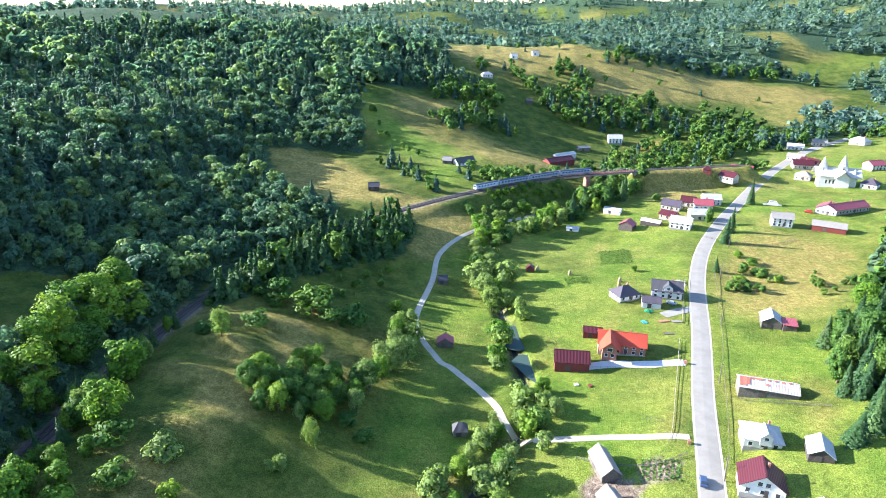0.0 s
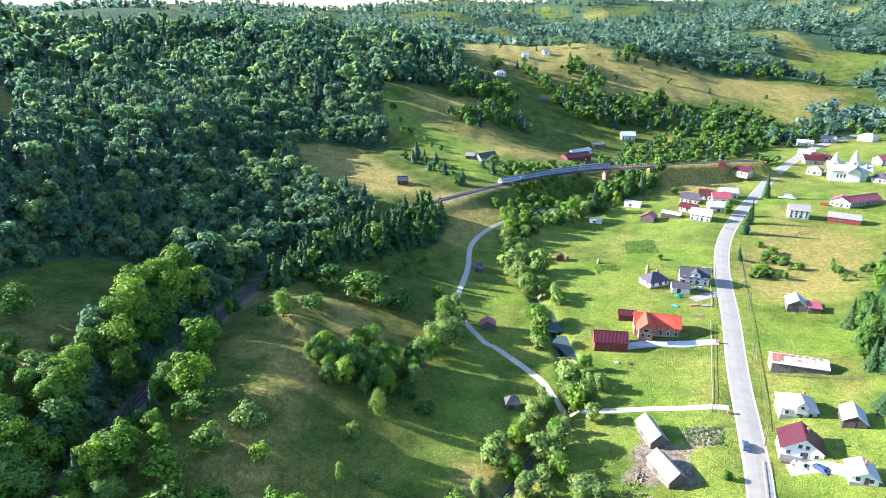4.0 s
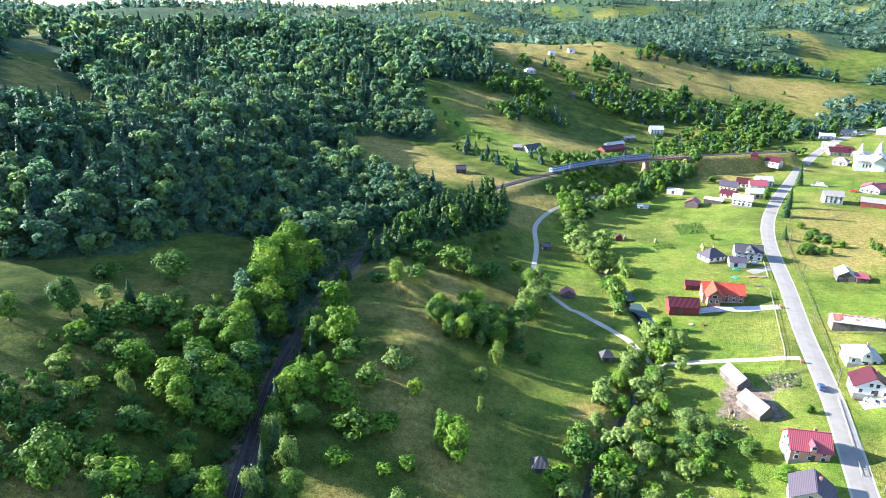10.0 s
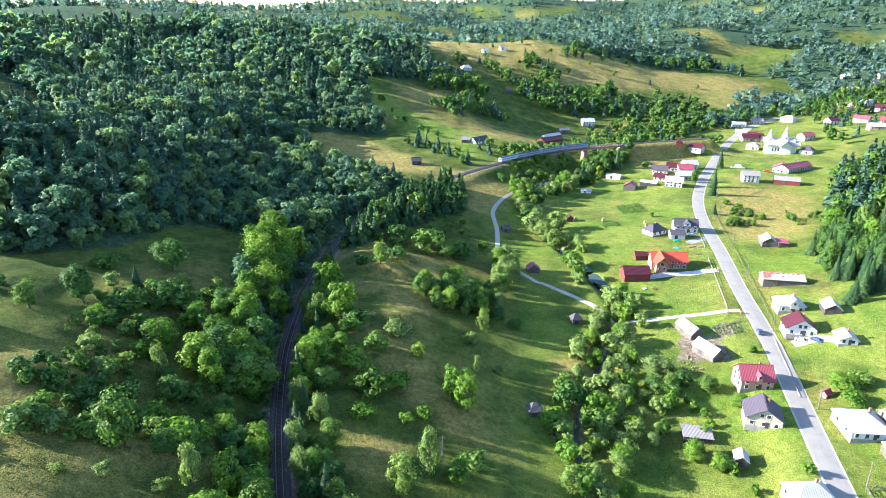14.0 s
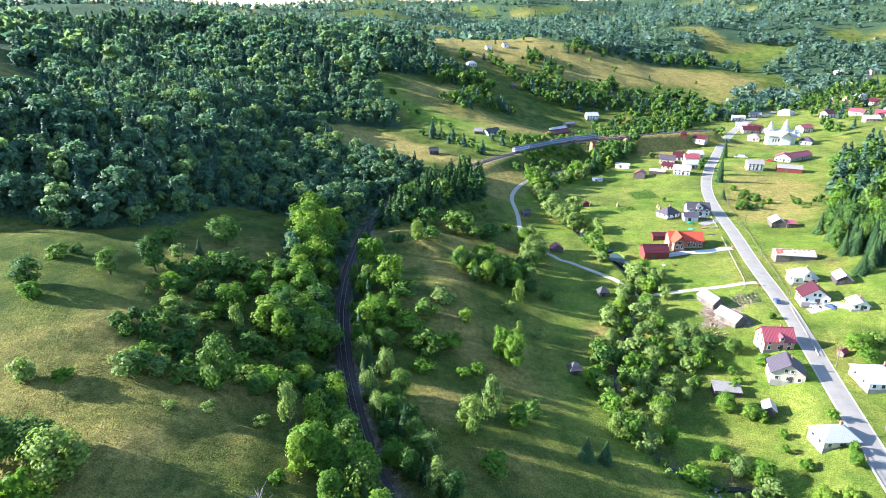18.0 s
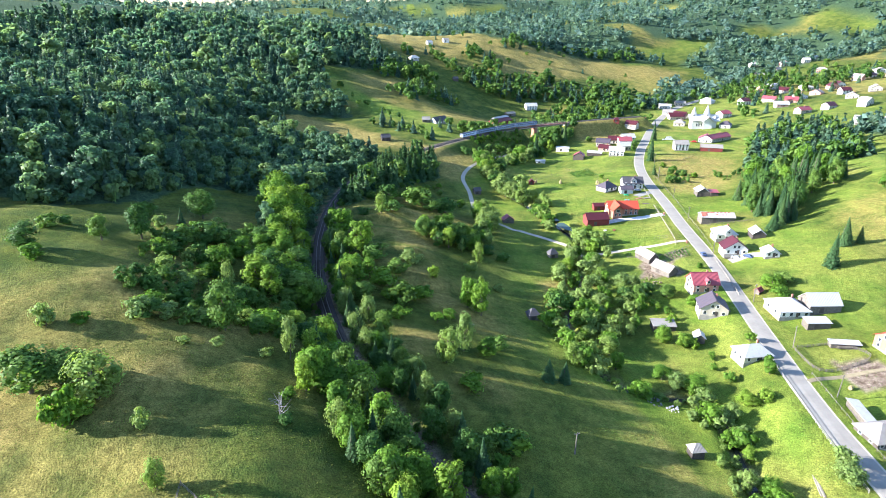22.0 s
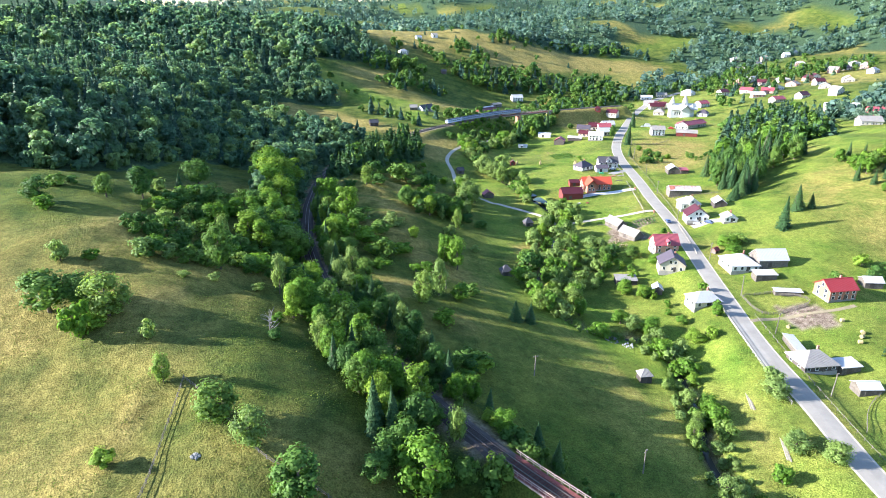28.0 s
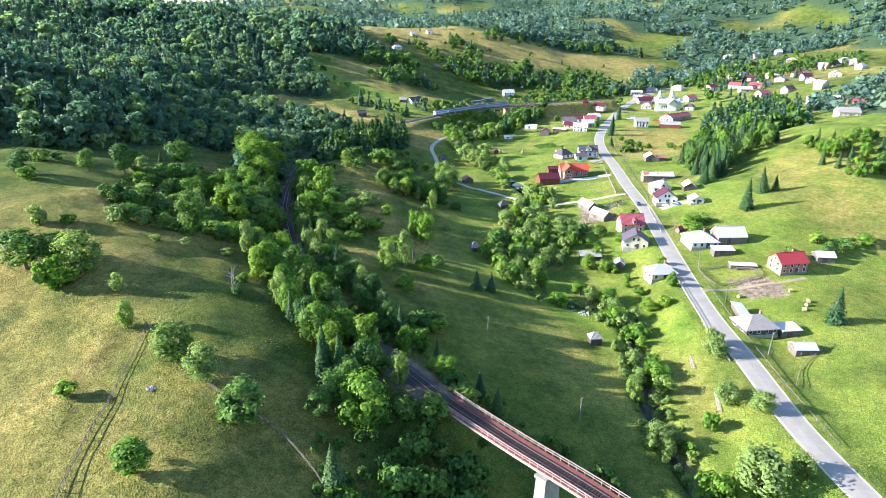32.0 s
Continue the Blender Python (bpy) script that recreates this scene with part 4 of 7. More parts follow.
def wall_mesh(kind, w, d, h, rise, mat):
    """Hollow outer walls with gable tops."""
    v = [(-w / 2, -d / 2, -1.6), (w / 2, -d / 2, -1.6), (w / 2, d / 2, -1.6), (-w / 2, d / 2, -1.6), (-w / 2, -d / 2, h), (w / 2, -d / 2, h), (w / 2, d / 2, h), (-w / 2, d / 2, h)]
    f = [(0, 1, 5, 4), (2, 3, 7, 6)]
    top = h + rise - 0.17
    if kind == "gx":
        v += [(-w / 2, 0, top), (w / 2, 0, top)]
        f += [(1, 2, 6, 9, 5), (3, 0, 4, 8, 7)]
    elif kind == "gy":
        v += [(0, -d / 2, top), (0, d / 2, top)]
        f = [(0, 1, 5, 8, 4), (2, 3, 7, 9, 6), (1, 2, 6, 5), (3, 0, 4, 7)]
    elif kind == "flat":
        v[6], v[7] = (w / 2, d / 2, h + rise - 0.2), (-w / 2, d / 2, h + rise - 0.2)
        f += [(1, 2, 6, 5), (3, 0, 4, 7)]
    else:
        f += [(1, 2, 6, 5), (3, 0, 4, 7)]
    return mesh_from("wall", v, f, mat)


house_dice = random.Random(3)
FRAME_MESH = {}


def window(parent, x, y, z, turn, wide=1.0, high=1.2):
    """A window set into a wall: frame with a cross-bar, sill and two panes."""
    key = (wide, high)
    if key not in FRAME_MESH:
        t, a = 0.11, wide / 2
        loops = [[(-a - t, -t), (a + t, -t), (a + t, high + t), (-a - t, high + t)], [(-a, 0), (a, 0), (a, high), (-a, high)]]
        v = [(p, -0.08, q) for p, q in loops[0] + loops[1]] + [(p, 0.05, q) for p, q in loops[0] + loops[1]]
        f = []
        for i in range(4):
            j = (i + 1) % 4
            f += [(i, j, 4 + j, 4 + i), (8 + j, 8 + i, 12 + i, 12 + j), (j, i, 8 + i, 8 + j), (4 + i, 4 + j, 12 + j, 12 + i)]
        pv, pf = [], []
        box_at(pv, pf, -a, a, -0.03, 0.02, 0, high)
        sv, sf = [], []
        box_at(sv, sf, -a - 0.17, a + 0.17, -0.18, 0.0, -t - 0.07, -t)
        FRAME_MESH[key] = (mesh_from("window", v, f, M_WHITE), mesh_from("pane", pv, pf, M_GLASS), mesh_from("sill", sv, sf, M_CONCRETE))
    frame_mesh, pane_mesh, sill_mesh = FRAME_MESH[key]
    ob = part("window", frame_mesh, parent, pose(x, y, z, 0, 0, turn))
    part("pane", pane_mesh, ob)
    part("sill", sill_mesh, ob)


def house(name, label, x, y, yaw, w, d, h, kind, rise, wall, roof, storeys):
    """A building on the slope: walls, thick roof, door, windows and chimney."""
    a, b = math.cos(radians(yaw)), math.sin(radians(yaw))
    corners = [(x + i * w / 2 * a - j * d / 2 * b, y + i * w / 2 * b + j * d / 2 * a) for i in (-1, 1) for j in (-1, 1)]
    z = float(np.mean([ground(*c) for c in corners])) + 0.1
    root = new(name)
    root.matrix_basis = pose(x, y, z, 0, 0, yaw)
    part("wall", wall_mesh(kind, w, d, h, rise, wall), root)
    over = 0.55 if storeys else 0.35
    v, f = roof_parts(kind, w, d, rise, over)
    top = part("roof", mesh_from("roof", v, f, roof), root, pose(0, 0, h))
    if kind == "gx":
        rv, rf = [], []
        box_at(rv, rf, -w / 2 - over, w / 2 + over, -0.16, 0.16, rise - 0.05, rise + 0.08)
        part("ridge_cap", mesh_from("ridge_cap", rv, rf, roof), top)
    elif kind == "gy":
        rv, rf = [], []
        box_at(rv, rf, -0.16, 0.16, -d / 2 - over, d / 2 + over, rise - 0.05, rise + 0.08)
        part("ridge_cap", mesh_from("ridge_cap", rv, rf, roof), top)
    if storeys:
        pv, pf = [], []
        box_at(pv, pf, -w / 2 - 0.08, w / 2 + 0.08, -d / 2 - 0.08, d / 2 + 0.08, -1.5, 0.45)
        part("plinth", mesh_from("plinth", pv, pf, M_CONCRETE), root)
        rows = [1.0] if h < 3.9 else [0.75, 2.75] if h < 5 else [0.7, 2.3, 3.9]
        n = max(2, int(w / 2.6))
        for up in rows:
            for i in range(n):
                window(root, (i + 0.5) * w / n - w / 2, -d / 2, up, 0)
            for i in range(2 if y < 375 else 0):
                window(root, -w / 2, (i - 0.5) * d / 2.2, up, -90)
                window(root, w / 2, (i - 0.5) * d / 2.2, up, 90)
        if kind == "gy" and storeys > 1:
            for i in (-1, 1):
                window(root, i * 0.9, -d / 2, h + 0.2, 0)
        if kind == "gx" and storeys > 1:
            window(root, -w / 2, 0, h + 0.2, -90)
        part("door", shared_box("door", 1.0, 0.14, 2.05, M_DARK_WOOD), root, pose(w * 0.08, -d / 2 - 0.02, 0.35))
        cx, cy = (w * 0.18, d * 0.12) if kind != "gy" else (w * 0.12, d * 0.15)
        chimney = part("chimney", shared_box("chimney", 0.6, 0.6, 1.9, M_BRICK), top, pose(cx, cy, rise * 0.55))
        chimney.name = "chimney"
    else:
        part("door", shared_box("door", min(1.6, w * 0.4), 0.14, min(2.0, h * 0.85), M_DARK_WOOD), root, pose(-w * 0.12, -d / 2 - 0.02, 0.02))
    root["eaves"] = h
    return tagged(root, label, name.replace("_", " "))


def dormer(root, x, y, z, w, d, rise, wall, roof, h=1.1, glazed=True):
    """A gabled dormer or cross wing built onto a house's roof."""
    body = part("dormer", wall_mesh("gy", w, d, h, rise, wall), root, pose(x, y, z))
    v, f = roof_parts("gy", w, d, rise, 0.35, 0.12)
    part("dormer_roof", mesh_from("dormer_roof", v, f, roof), body, pose(0, 0, h))
    if glazed:
        window(body, 0, -d / 2, 0.15, 0, 1.0, 0.9)
    return body


M_ROOF_SCARLET = ribbed("scarlet_sheet_roof", (0.36, 0.04, 0.04), (0.29, 0.04, 0.04), 0.5, 0.4, 0.45)
built = []
built.append(house("farmhouse", "large bare brick house with a bright orange-red tile roof", 65.6, 198.8, -13, 16.4, 8.5, 4.2, "gx", 3.0, M_BRICK, M_ROOF_RED, 2))
built.append(house("red_barn", "dark red barn with a crimson sheet roof beside the brick house", 45.8, 190.6, -8, 11.9, 8, 3.6, "gx", 2.6, M_RED_WALL, M_ROOF_CRIMSON, 0))
built.append(house("lean_to_shed", "low shed with a crimson sheet roof behind the brick house", 57.6, 209.9, -13, 6.8, 5, 2.4, "gx", 1.2, M_RED_WALL, M_ROOF_CRIMSON, 0))
built.append(house("house", "white bungalow with a brown-purple hipped tile roof", 77.9, 239.8, 20, 9.9, 7.9, 3, "hip", 2.8, M_WHITE, M_ROOF_PURPLE, 1))
built.append(house("house", "white two-storey house with a dark tile roof and gabled dormer", 96.4, 241.5, -17, 12.1, 9, 3.9, "gx", 3.0, M_WHITE, M_ROOF_DARK, 2))
built.append(house("garage", "white garage with a brown-purple roof in the yard", 86.8, 231.6, -14, 7.4, 6, 2.7, "gx", 1.5, M_WHITE, M_ROOF_PURPLE, 0))
built.append(house("long_barn", "long grey board barn with a tin roof rusting red", 103, 166.8, -18, 17, 7, 3, "gx", 1.7, M_OLD_WOOD, M_ROOF_RUSTY, 0))
built.append(house("shed", "grey wooden shed with a pale tin gable roof in the meadow", 127.2, 213.2, -20, 6.9, 8, 3, "gy", 2.2, M_OLD_WOOD, M_ROOF_TIN, 0))
built.append(house("lean_to", "dark lean-to with a faded red sheet roof", 132.2, 209.1, -20, 4.6, 5.5, 2.4, "flat", 0.5, M_DARK_WOOD, M_ROOF_PINK, 0))
built.append(house("house", "white house with a weathered pale tin hipped roof and dormer", 89.2, 142.5, -16, 9.6, 7.6, 3.4, "hip", 2.7, M_WHITE, M_ROOF_TIN, 2))
built.append(house("house", "white gabled house with a steep crimson sheet roof", 80.8, 124.6, -20, 10.2, 7.6, 3.2, "gy", 3.6, M_WHITE, M_ROOF_CRIMSON, 2))
built.append(house("barn", "dark wooden barn with a pale tin gable roof", 100, 133.2, -23, 5.9, 7.2, 2.3, "gy", 2.0, M_DARK_WOOD, M_ROOF_TIN, 0))
built.append(house("outbuilding", "small white outbuilding with a pale tin roof", 88.2, 110.6, -20, 6.0, 5.8, 2.4, "gy", 1.6, M_WHITE, M_ROOF_TIN, 1))
built.append(house("house", "salmon-coloured house with a faded red sheet roof", 46.9, 99.4, -12, 10.2, 8, 4.2, "gx", 3.4, M_PINK, M_ROOF_PINK, 2))
built.append(house("house", "pale plastered house with a dark purple-grey tile roof", 39.1, 81.9, -26, 10, 8.4, 3.6, "gy", 3.4, M_CREAM, M_ROOF_PURPLE, 2))
built.append(house("shack", "low dark wooden shack with a grey board roof", 17.9, 80.9, -18, 8.2, 5, 2.2, "flat", 0.5, M_DARK_WOOD, M_ROOF_GREY, 0))
built.append(house("hut", "small wooden hut with a pale tin roof", 24.6, 68.6, -26, 3.5, 4, 2.3, "gy", 1.3, M_OLD_WOOD, M_ROOF_TIN, 0))
built.append(house("house", "low cream house with a pale weathered hipped roof", 31.2, 50, -6, 10, 7, 3, "hip", 2.4, M_CREAM, M_ROOF_TIN, 1))
built.append(house("house", "white house with a large pale hipped tin roof", 63.1, 71.2, -12, 11.2, 11, 3, "hip", 3.0, M_WHITE, M_ROOF_TIN, 1))
built.append(house("barn_wing", "board barn wing with a large pale tin roof", 74.4, 68.1, -12, 11.9, 8, 3.2, "gx", 3.2, M_OLD_WOOD, M_ROOF_TIN, 0))
built.append(house("shed", "low open shed with a pale tin roof", 65.1, 59.1, -14, 8.1, 4, 2.2, "flat", 0.6, M_OLD_WOOD, M_ROOF_TIN, 0))
built.append(house("house", "unplastered brick house with a scarlet sheet roof on the meadow", 78, 38.6, -5, 10.9, 8, 4.4, "gx", 2.8, M_BRICK, M_ROOF_SCARLET, 2))
built.append(house("house", "dark log house with a grey shingle hipped roof", 36.5, 5.2, -7, 10.8, 8.5, 2.7, "hip", 2.8, M_DARK_WOOD, M_ROOF_GREY, 1))
built.append(house("shed", "low shed with a pale bluish tin roof beside the log house", 45.4, 1.1, -7, 6.2, 4.5, 2.2, "flat", 0.5, M_OLD_WOOD, M_ROOF_TIN, 0))
built.append(house("hut", "small board hut with a pale tin roof in the garden", 41.4, -9.5, -14, 6.2, 4.5, 2.1, "gx", 1.1, M_OLD_WOOD, M_ROOF_TIN, 0))
built.append(house("shed", "small grey shed with a pale roof beside the trees", 97.6, 41.6, -19, 6.6, 5, 2.3, "gx", 1.4, M_OLD_WOOD, M_ROOF_TIN, 0))
built.append(house("log_pile", "low covered wood stack under pale sheets", 64.5, 46.1, -21, 9.5, 2.5, 1.2, "flat", 0.3, M_OLD_WOOD, M_ROOF_TIN, 0))
built.append(house("hay_hut", "small wooden hay hut with a dark pointed roof in the meadow", 5.2, 155.2, 2, 4.1, 3.6, 2.2, "hip", 2.0, M_OLD_WOOD, M_ROOF_DARK, 0))
built.append(house("hay_hut", "small wooden hay hut with a dark pointed roof", -28.6, 96.0, -1, 4.1, 3.8, 2.2, "hip", 2.0, M_OLD_WOOD, M_ROOF_DARK, 0))
built.append(house("hay_hut", "tall narrow wooden hut with a grey roof above the stream", -13.6, 15.6, -8, 3.5, 3.1, 2.7, "hip", 1.4, M_DARK_WOOD, M_ROOF_GREY, 0))
built.append(house("hut", "small dark wooden hut beside the lane", -0.2, 261.9, 7, 4.2, 3.5, 2.2, "gx", 1.6, M_OLD_WOOD, M_ROOF_DARK, 0))
built.append(house("hut", "small red wooden hut in the green field", 42.5, 276.2, -14, 3.5, 2.6, 2.2, "gy", 1.4, M_RED_WALL, M_ROOF_CRIMSON, 0))
built.append(house("hut", "small hut with a faded red roof beside the lane", 0.9, 207, -2, 5.8, 4.2, 2.2, "gy", 1.9, M_OLD_WOOD, M_ROOF_PINK, 0))
built.append(house("barn", "dark board barn with a faded red roof at the village edge", 107.1, 338.9, -35, 7.9, 7, 3.2, "gy", 2.4, M_DARK_WOOD, M_ROOF_PINK, 0))
built.append(house("shed", "low shed with a bluish tin roof beside the barn", 121.6, 341.1, -36, 11.1, 5, 2.3, "gx", 1.0, M_DARK_WOOD, M_ROOF_TIN, 0))
built.append(house("house", "white two-storey house with a pale roof in the village", 135.1, 331.2, -30, 11.1, 8.5, 4.1, "gx", 2.6, M_WHITE, M_ROOF_TIN, 2))
built.append(house("house", "low house with a brown-purple roof in the village", 141.9, 366, -34, 10.8, 9, 3.4, "gx", 2.6, M_CREAM, M_ROOF_PURPLE, 1))
built.append(house("house", "small house with a crimson roof in the village", 133.9, 348, -44, 9, 6, 3, "gx", 2.0, M_PINK, M_ROOF_CRIMSON, 1))
built.append(house("house", "house with a crimson roof in the village", 154, 371.5, -27, 8.2, 7, 3.6, "gx", 2.6, M_CREAM, M_ROOF_CRIMSON, 1))
built.append(house("house", "house with a faded red roof beside the road", 160.2, 364.1, -14, 10.4, 8, 3.8, "gx", 2.6, M_WHITE, M_ROOF_PINK, 1))
built.append(house("house", "cream house with a pale roof beside the road", 149.8, 345.6, -8, 9.5, 8, 3.8, "gx", 2.4, M_CREAM, M_ROOF_TIN, 2))
built.append(house("house", "white two-storey house with a pale roof beside the road", 169.9, 375.5, -8, 10.2, 8, 4.2, "gx", 2.4, M_WHITE, M_ROOF_TIN, 2))
built.append(house("hut", "small red hut in the dry field", 187.9, 429, -23, 5.2, 4, 2.4, "hip", 1.8, M_RED_WALL, M_ROOF_CRIMSON, 0))
built.append(house("house", "house with a crimson roof in the dry field", 202.2, 425.1, -51, 10.5, 8, 3.5, "gx", 2.6, M_CREAM, M_ROOF_CRIMSON, 1))
built.append(house("house", "white house with a faded red roof at the field's edge", 222, 449.1, -30, 14.6, 7, 3.9, "gx", 2.2, M_WHITE, M_ROOF_PINK, 2))
built.append(house("shed", "small pale shed among garden trees", 105.6, 366.2, -31, 10.2, 5, 2.4, "gx", 1.2, M_WHITE, M_ROOF_TIN, 0))
built.append(house("house", "tall white three-storey house with a grey roof", 191.4, 330.9, -20, 10.5, 8, 5.3, "gx", 2.4, M_WHITE, M_ROOF_GREY, 3))
built.append(house("long_barn", "long dark red barn with a grey roof", 213.2, 321.9, -30, 16.2, 8, 3, "gx", 2.0, M_RED_WALL, M_ROOF_GREY, 0))
built.append(house("house", "white house with a faded red gable roof", 230.4, 352.6, -43, 11, 9, 3.8, "gy", 2.8, M_WHITE, M_ROOF_PINK, 1))
built.append(house("long_barn", "long building with a faded red-brown roof", 242.1, 354.5, 19, 27.1, 9, 3.6, "gx", 2.4, M_CREAM, M_ROOF_PINK, 1))
built.append(house("house", "house with a grey hipped roof near the church", 264.1, 440.6, -39, 10.2, 9, 3.4, "hip", 2.8, M_CREAM, M_ROOF_GREY, 1))
built.append(house("house", "house with a dark crimson roof near the church", 279.9, 471.4, -16, 14.1, 9, 3.6, "gx", 3.0, M_CREAM, M_ROOF_CRIMSON, 1))
built.append(house("house", "house with a crimson gable roof behind the church", 283.9, 438, -45, 7.9, 8, 4, "gy", 3.0, M_PINK, M_ROOF_CRIMSON, 1))
built.append(house("house", "white house with a brown hipped roof near the church", 291, 407.2, -47, 9.5, 9, 3.6, "hip", 3.0, M_WHITE, M_ROOF_PURPLE, 1))
built.append(house("house", "low white house with a pale roof at the village end", 309.1, 536.9, -27, 12.6, 8, 3.4, "gx", 2.0, M_WHITE, M_ROOF_TIN, 1))
built.append(house("house", "low cream house with a grey roof at the village end", 338.4, 551.5, -23, 11.5, 8, 3.4, "gx", 2.2, M_CREAM, M_ROOF_GREY, 1))
built.append(house("house", "white two-storey house with a pale hipped roof far off", 370.9, 545.2, -68, 13.8, 9, 4.2, "hip", 2.6, M_WHITE, M_ROOF_TIN, 2))
built.append(house("house", "white house with a pale roof below the wooded hill", 162.1, 580, -5, 12.5, 9, 4.6, "gx", 3.0, M_WHITE, M_ROOF_TIN, 1))
built.append(house("house", "long low farm building with a crimson roof at the slope's foot", 92.6, 486, 27, 24.2, 10, 3, "gx", 2.4, M_RED_WALL, M_ROOF_CRIMSON, 0))
built.append(house("shed", "long low shed with a pale roof at the slope's foot", 103.2, 517.2, 32, 20.9, 6, 2.6, "gx", 1.4, M_WHITE, M_ROOF_TIN, 0))
built.append(house("shed", "grey shed with a weathered roof at the slope's foot", 126.6, 552.4, 15, 11.2, 6, 2.6, "gx", 1.4, M_OLD_WOOD, M_ROOF_GREY, 0))
built.append(house("farmhouse", "white farmhouse with a dark roof on the green slope", 14.6, 424.9, 32, 14.2, 7, 2.8, "gx", 2.8, M_WHITE, M_ROOF_DARK, 1))
built.append(house("shed", "grey wooden shed beside the farmhouse on the slope", 3.4, 425, -10, 6.4, 6, 2.4, "gx", 2.0, M_OLD_WOOD, M_ROOF_GREY, 0))
built.append(house("barn", "dark wooden hay barn on the straw-coloured slope", -42, 362.9, 4, 6.4, 5, 2.4, "gx", 2.0, M_DARK_WOOD, M_ROOF_DARK, 0))
built.append(house("house", "small white house high on the hill", 47.5, 691.8, 15, 11, 7, 3, "hip", 2.4, M_WHITE, M_ROOF_TIN, 1))
built.append(house("hut", "small pale house on the golden hill", 112.4, 786.8, 7, 7.8, 7, 3, "gx", 2.2, M_WHITE, M_ROOF_GREY, 0))
built.append(house("hut", "small white hut on the golden hill", 83.8, 763.4, 10, 7.6, 6, 3, "gx", 2.2, M_WHITE, M_ROOF_TIN, 0))
built.append(house("hut", "small dark hay hut on the hillside", 87.6, 640, 4, 5.9, 5, 2.5, "gx", 2, M_DARK_WOOD, M_ROOF_DARK, 0))
built.append(house("house", "white house with a pale roof on the far plain", 362.5, 325.4, -35, 15, 9, 3.6, "gx", 2.6, M_WHITE, M_ROOF_TIN, 1))
built.append(house("house", "white house with a pale hipped roof on the far plain", 353.2, 295.2, -35, 15, 10, 4, "hip", 3, M_WHITE, M_ROOF_TIN, 1))
built.append(house("house", "house with a broad grey roof on the far plain", 309.8, 242.5, -24, 15, 10, 3.6, "gx", 3, M_CREAM, M_ROOF_GREY, 1))
built.append(house("house", "house with a faded red roof on the far plain", 346.6, 268.8, -35, 15, 9, 3.6, "gx", 2.6, M_PINK, M_ROOF_PINK, 1))
built.append(house("barn", "old grey wooden barn with a weathered shingle roof", 44.5, 137, -82, 10, 5.2, 2.4, "gx", 2.3, M_OLD_WOOD, M_ROOF_GREY, 0))
built.append(house("barn", "old leaning wooden barn with a bleached shingle roof", 43.5, 121, -74, 10, 5.4, 2.4, "gx", 2.3, M_OLD_WOOD, M_ROOF_GREY, 0))

long_barn = next(b for b in built if "rusting red" in b["label"])
M_RUST_SHEET = surface("red_rusted_sheet", (0.50, 0.15, 0.09), (0.38, 0.17, 0.12), 1.2, 0.75, 5, 0.3, vary=0.25)
slope = math.degrees(math.atan2(1.7, 3.5))
for x, up, wide, long in ((-7.9, 0.5, 1.0, 3.4), (-6.9, 0.52, 1.0, 3.3), (-5.9, 0.58, 1.0, 2.6), (-4.9, 0.86, 1.0, 0.8), (-3.9, 0.90, 1.0, 0.6), (-2.9, 0.88, 1.0, 0.7), (-1.9, 0.9, 1.0, 0.6), (0.1, 0.9, 1.0, 0.6), (2.1, 0.9, 1.0, 0.6), (4.1, 0.88, 1.0, 0.7), (6.1, 0.9, 1.0, 0.6), (-0.4, 0.45, 0.9, 0.8)):
    part("rusted_sheet", shared_box("rusted_sheet", wide, long, 0.03, M_RUST_SHEET), long_barn, pose(x, -3.5 * (1 - up), 3.0 + 1.7 * up + 0.12, slope, 0, 0), "rust-red sheet")

brick_house = built[0]
wing = part("wing", wall_mesh("gy", 5.0, 4.6, 4.8, 2.4, M_BRICK), brick_house, pose(-4.4, -6.0, 0))
v, f = roof_parts("gy", 6.2, 9.5, 3, 0.6)
part("wing_roof", mesh_from("wing_roof", v, f, M_ROOF_RED), wing, pose(0, 1.0, 4.8))
for i in (-1, 1):
    window(wing, i * 1.1, -2.3, 1.0, 0)
window(wing, 0, -2.3, 3.1, 0, 1.8, 1.3)
for i, w, d, rise, wall, roof in ((4, 3.6, 4.0, 1.6, M_WHITE, M_ROOF_DARK), (9, 3.0, 4.6, 1.6, M_WHITE, M_ROOF_TIN), (13, 1.4, 2.6, 0.7, M_PINK, M_ROOF_PINK)):
    dormer(built[i], 0.4, -2.4 if i != 13 else -3.2, built[i]["eaves"] + 0.3, w, d, rise, wall, roof)

FAR_VILLAGE = [(288.8, 497.5), (287.5, 475), (323.8, 453.8), (386.2, 502.5), (480, 643.8), (590, 741.2), (465, 567.5), (482.5, 572.5), (471.2, 541.2), (420, 471.2), (436.2, 477.5), (646.2, 700), (690, 733.8), (622.5, 716.2),
               (585, 686.2), (468.8, 488.8), (505, 505), (525, 516.2), (442.5, 417.5), (471.2, 455), (413.8, 375), (398.8, 400), (590, 536.2), (628.8, 558.8), (603.8, 521.2), (566.2, 530), (373.8, 405), (535, 660),
               (458.8, 583.8), (412.5, 495), (488.8, 526.2), (610, 631.2), (567.5, 476.2), (495, 440), (390, 451.2)]
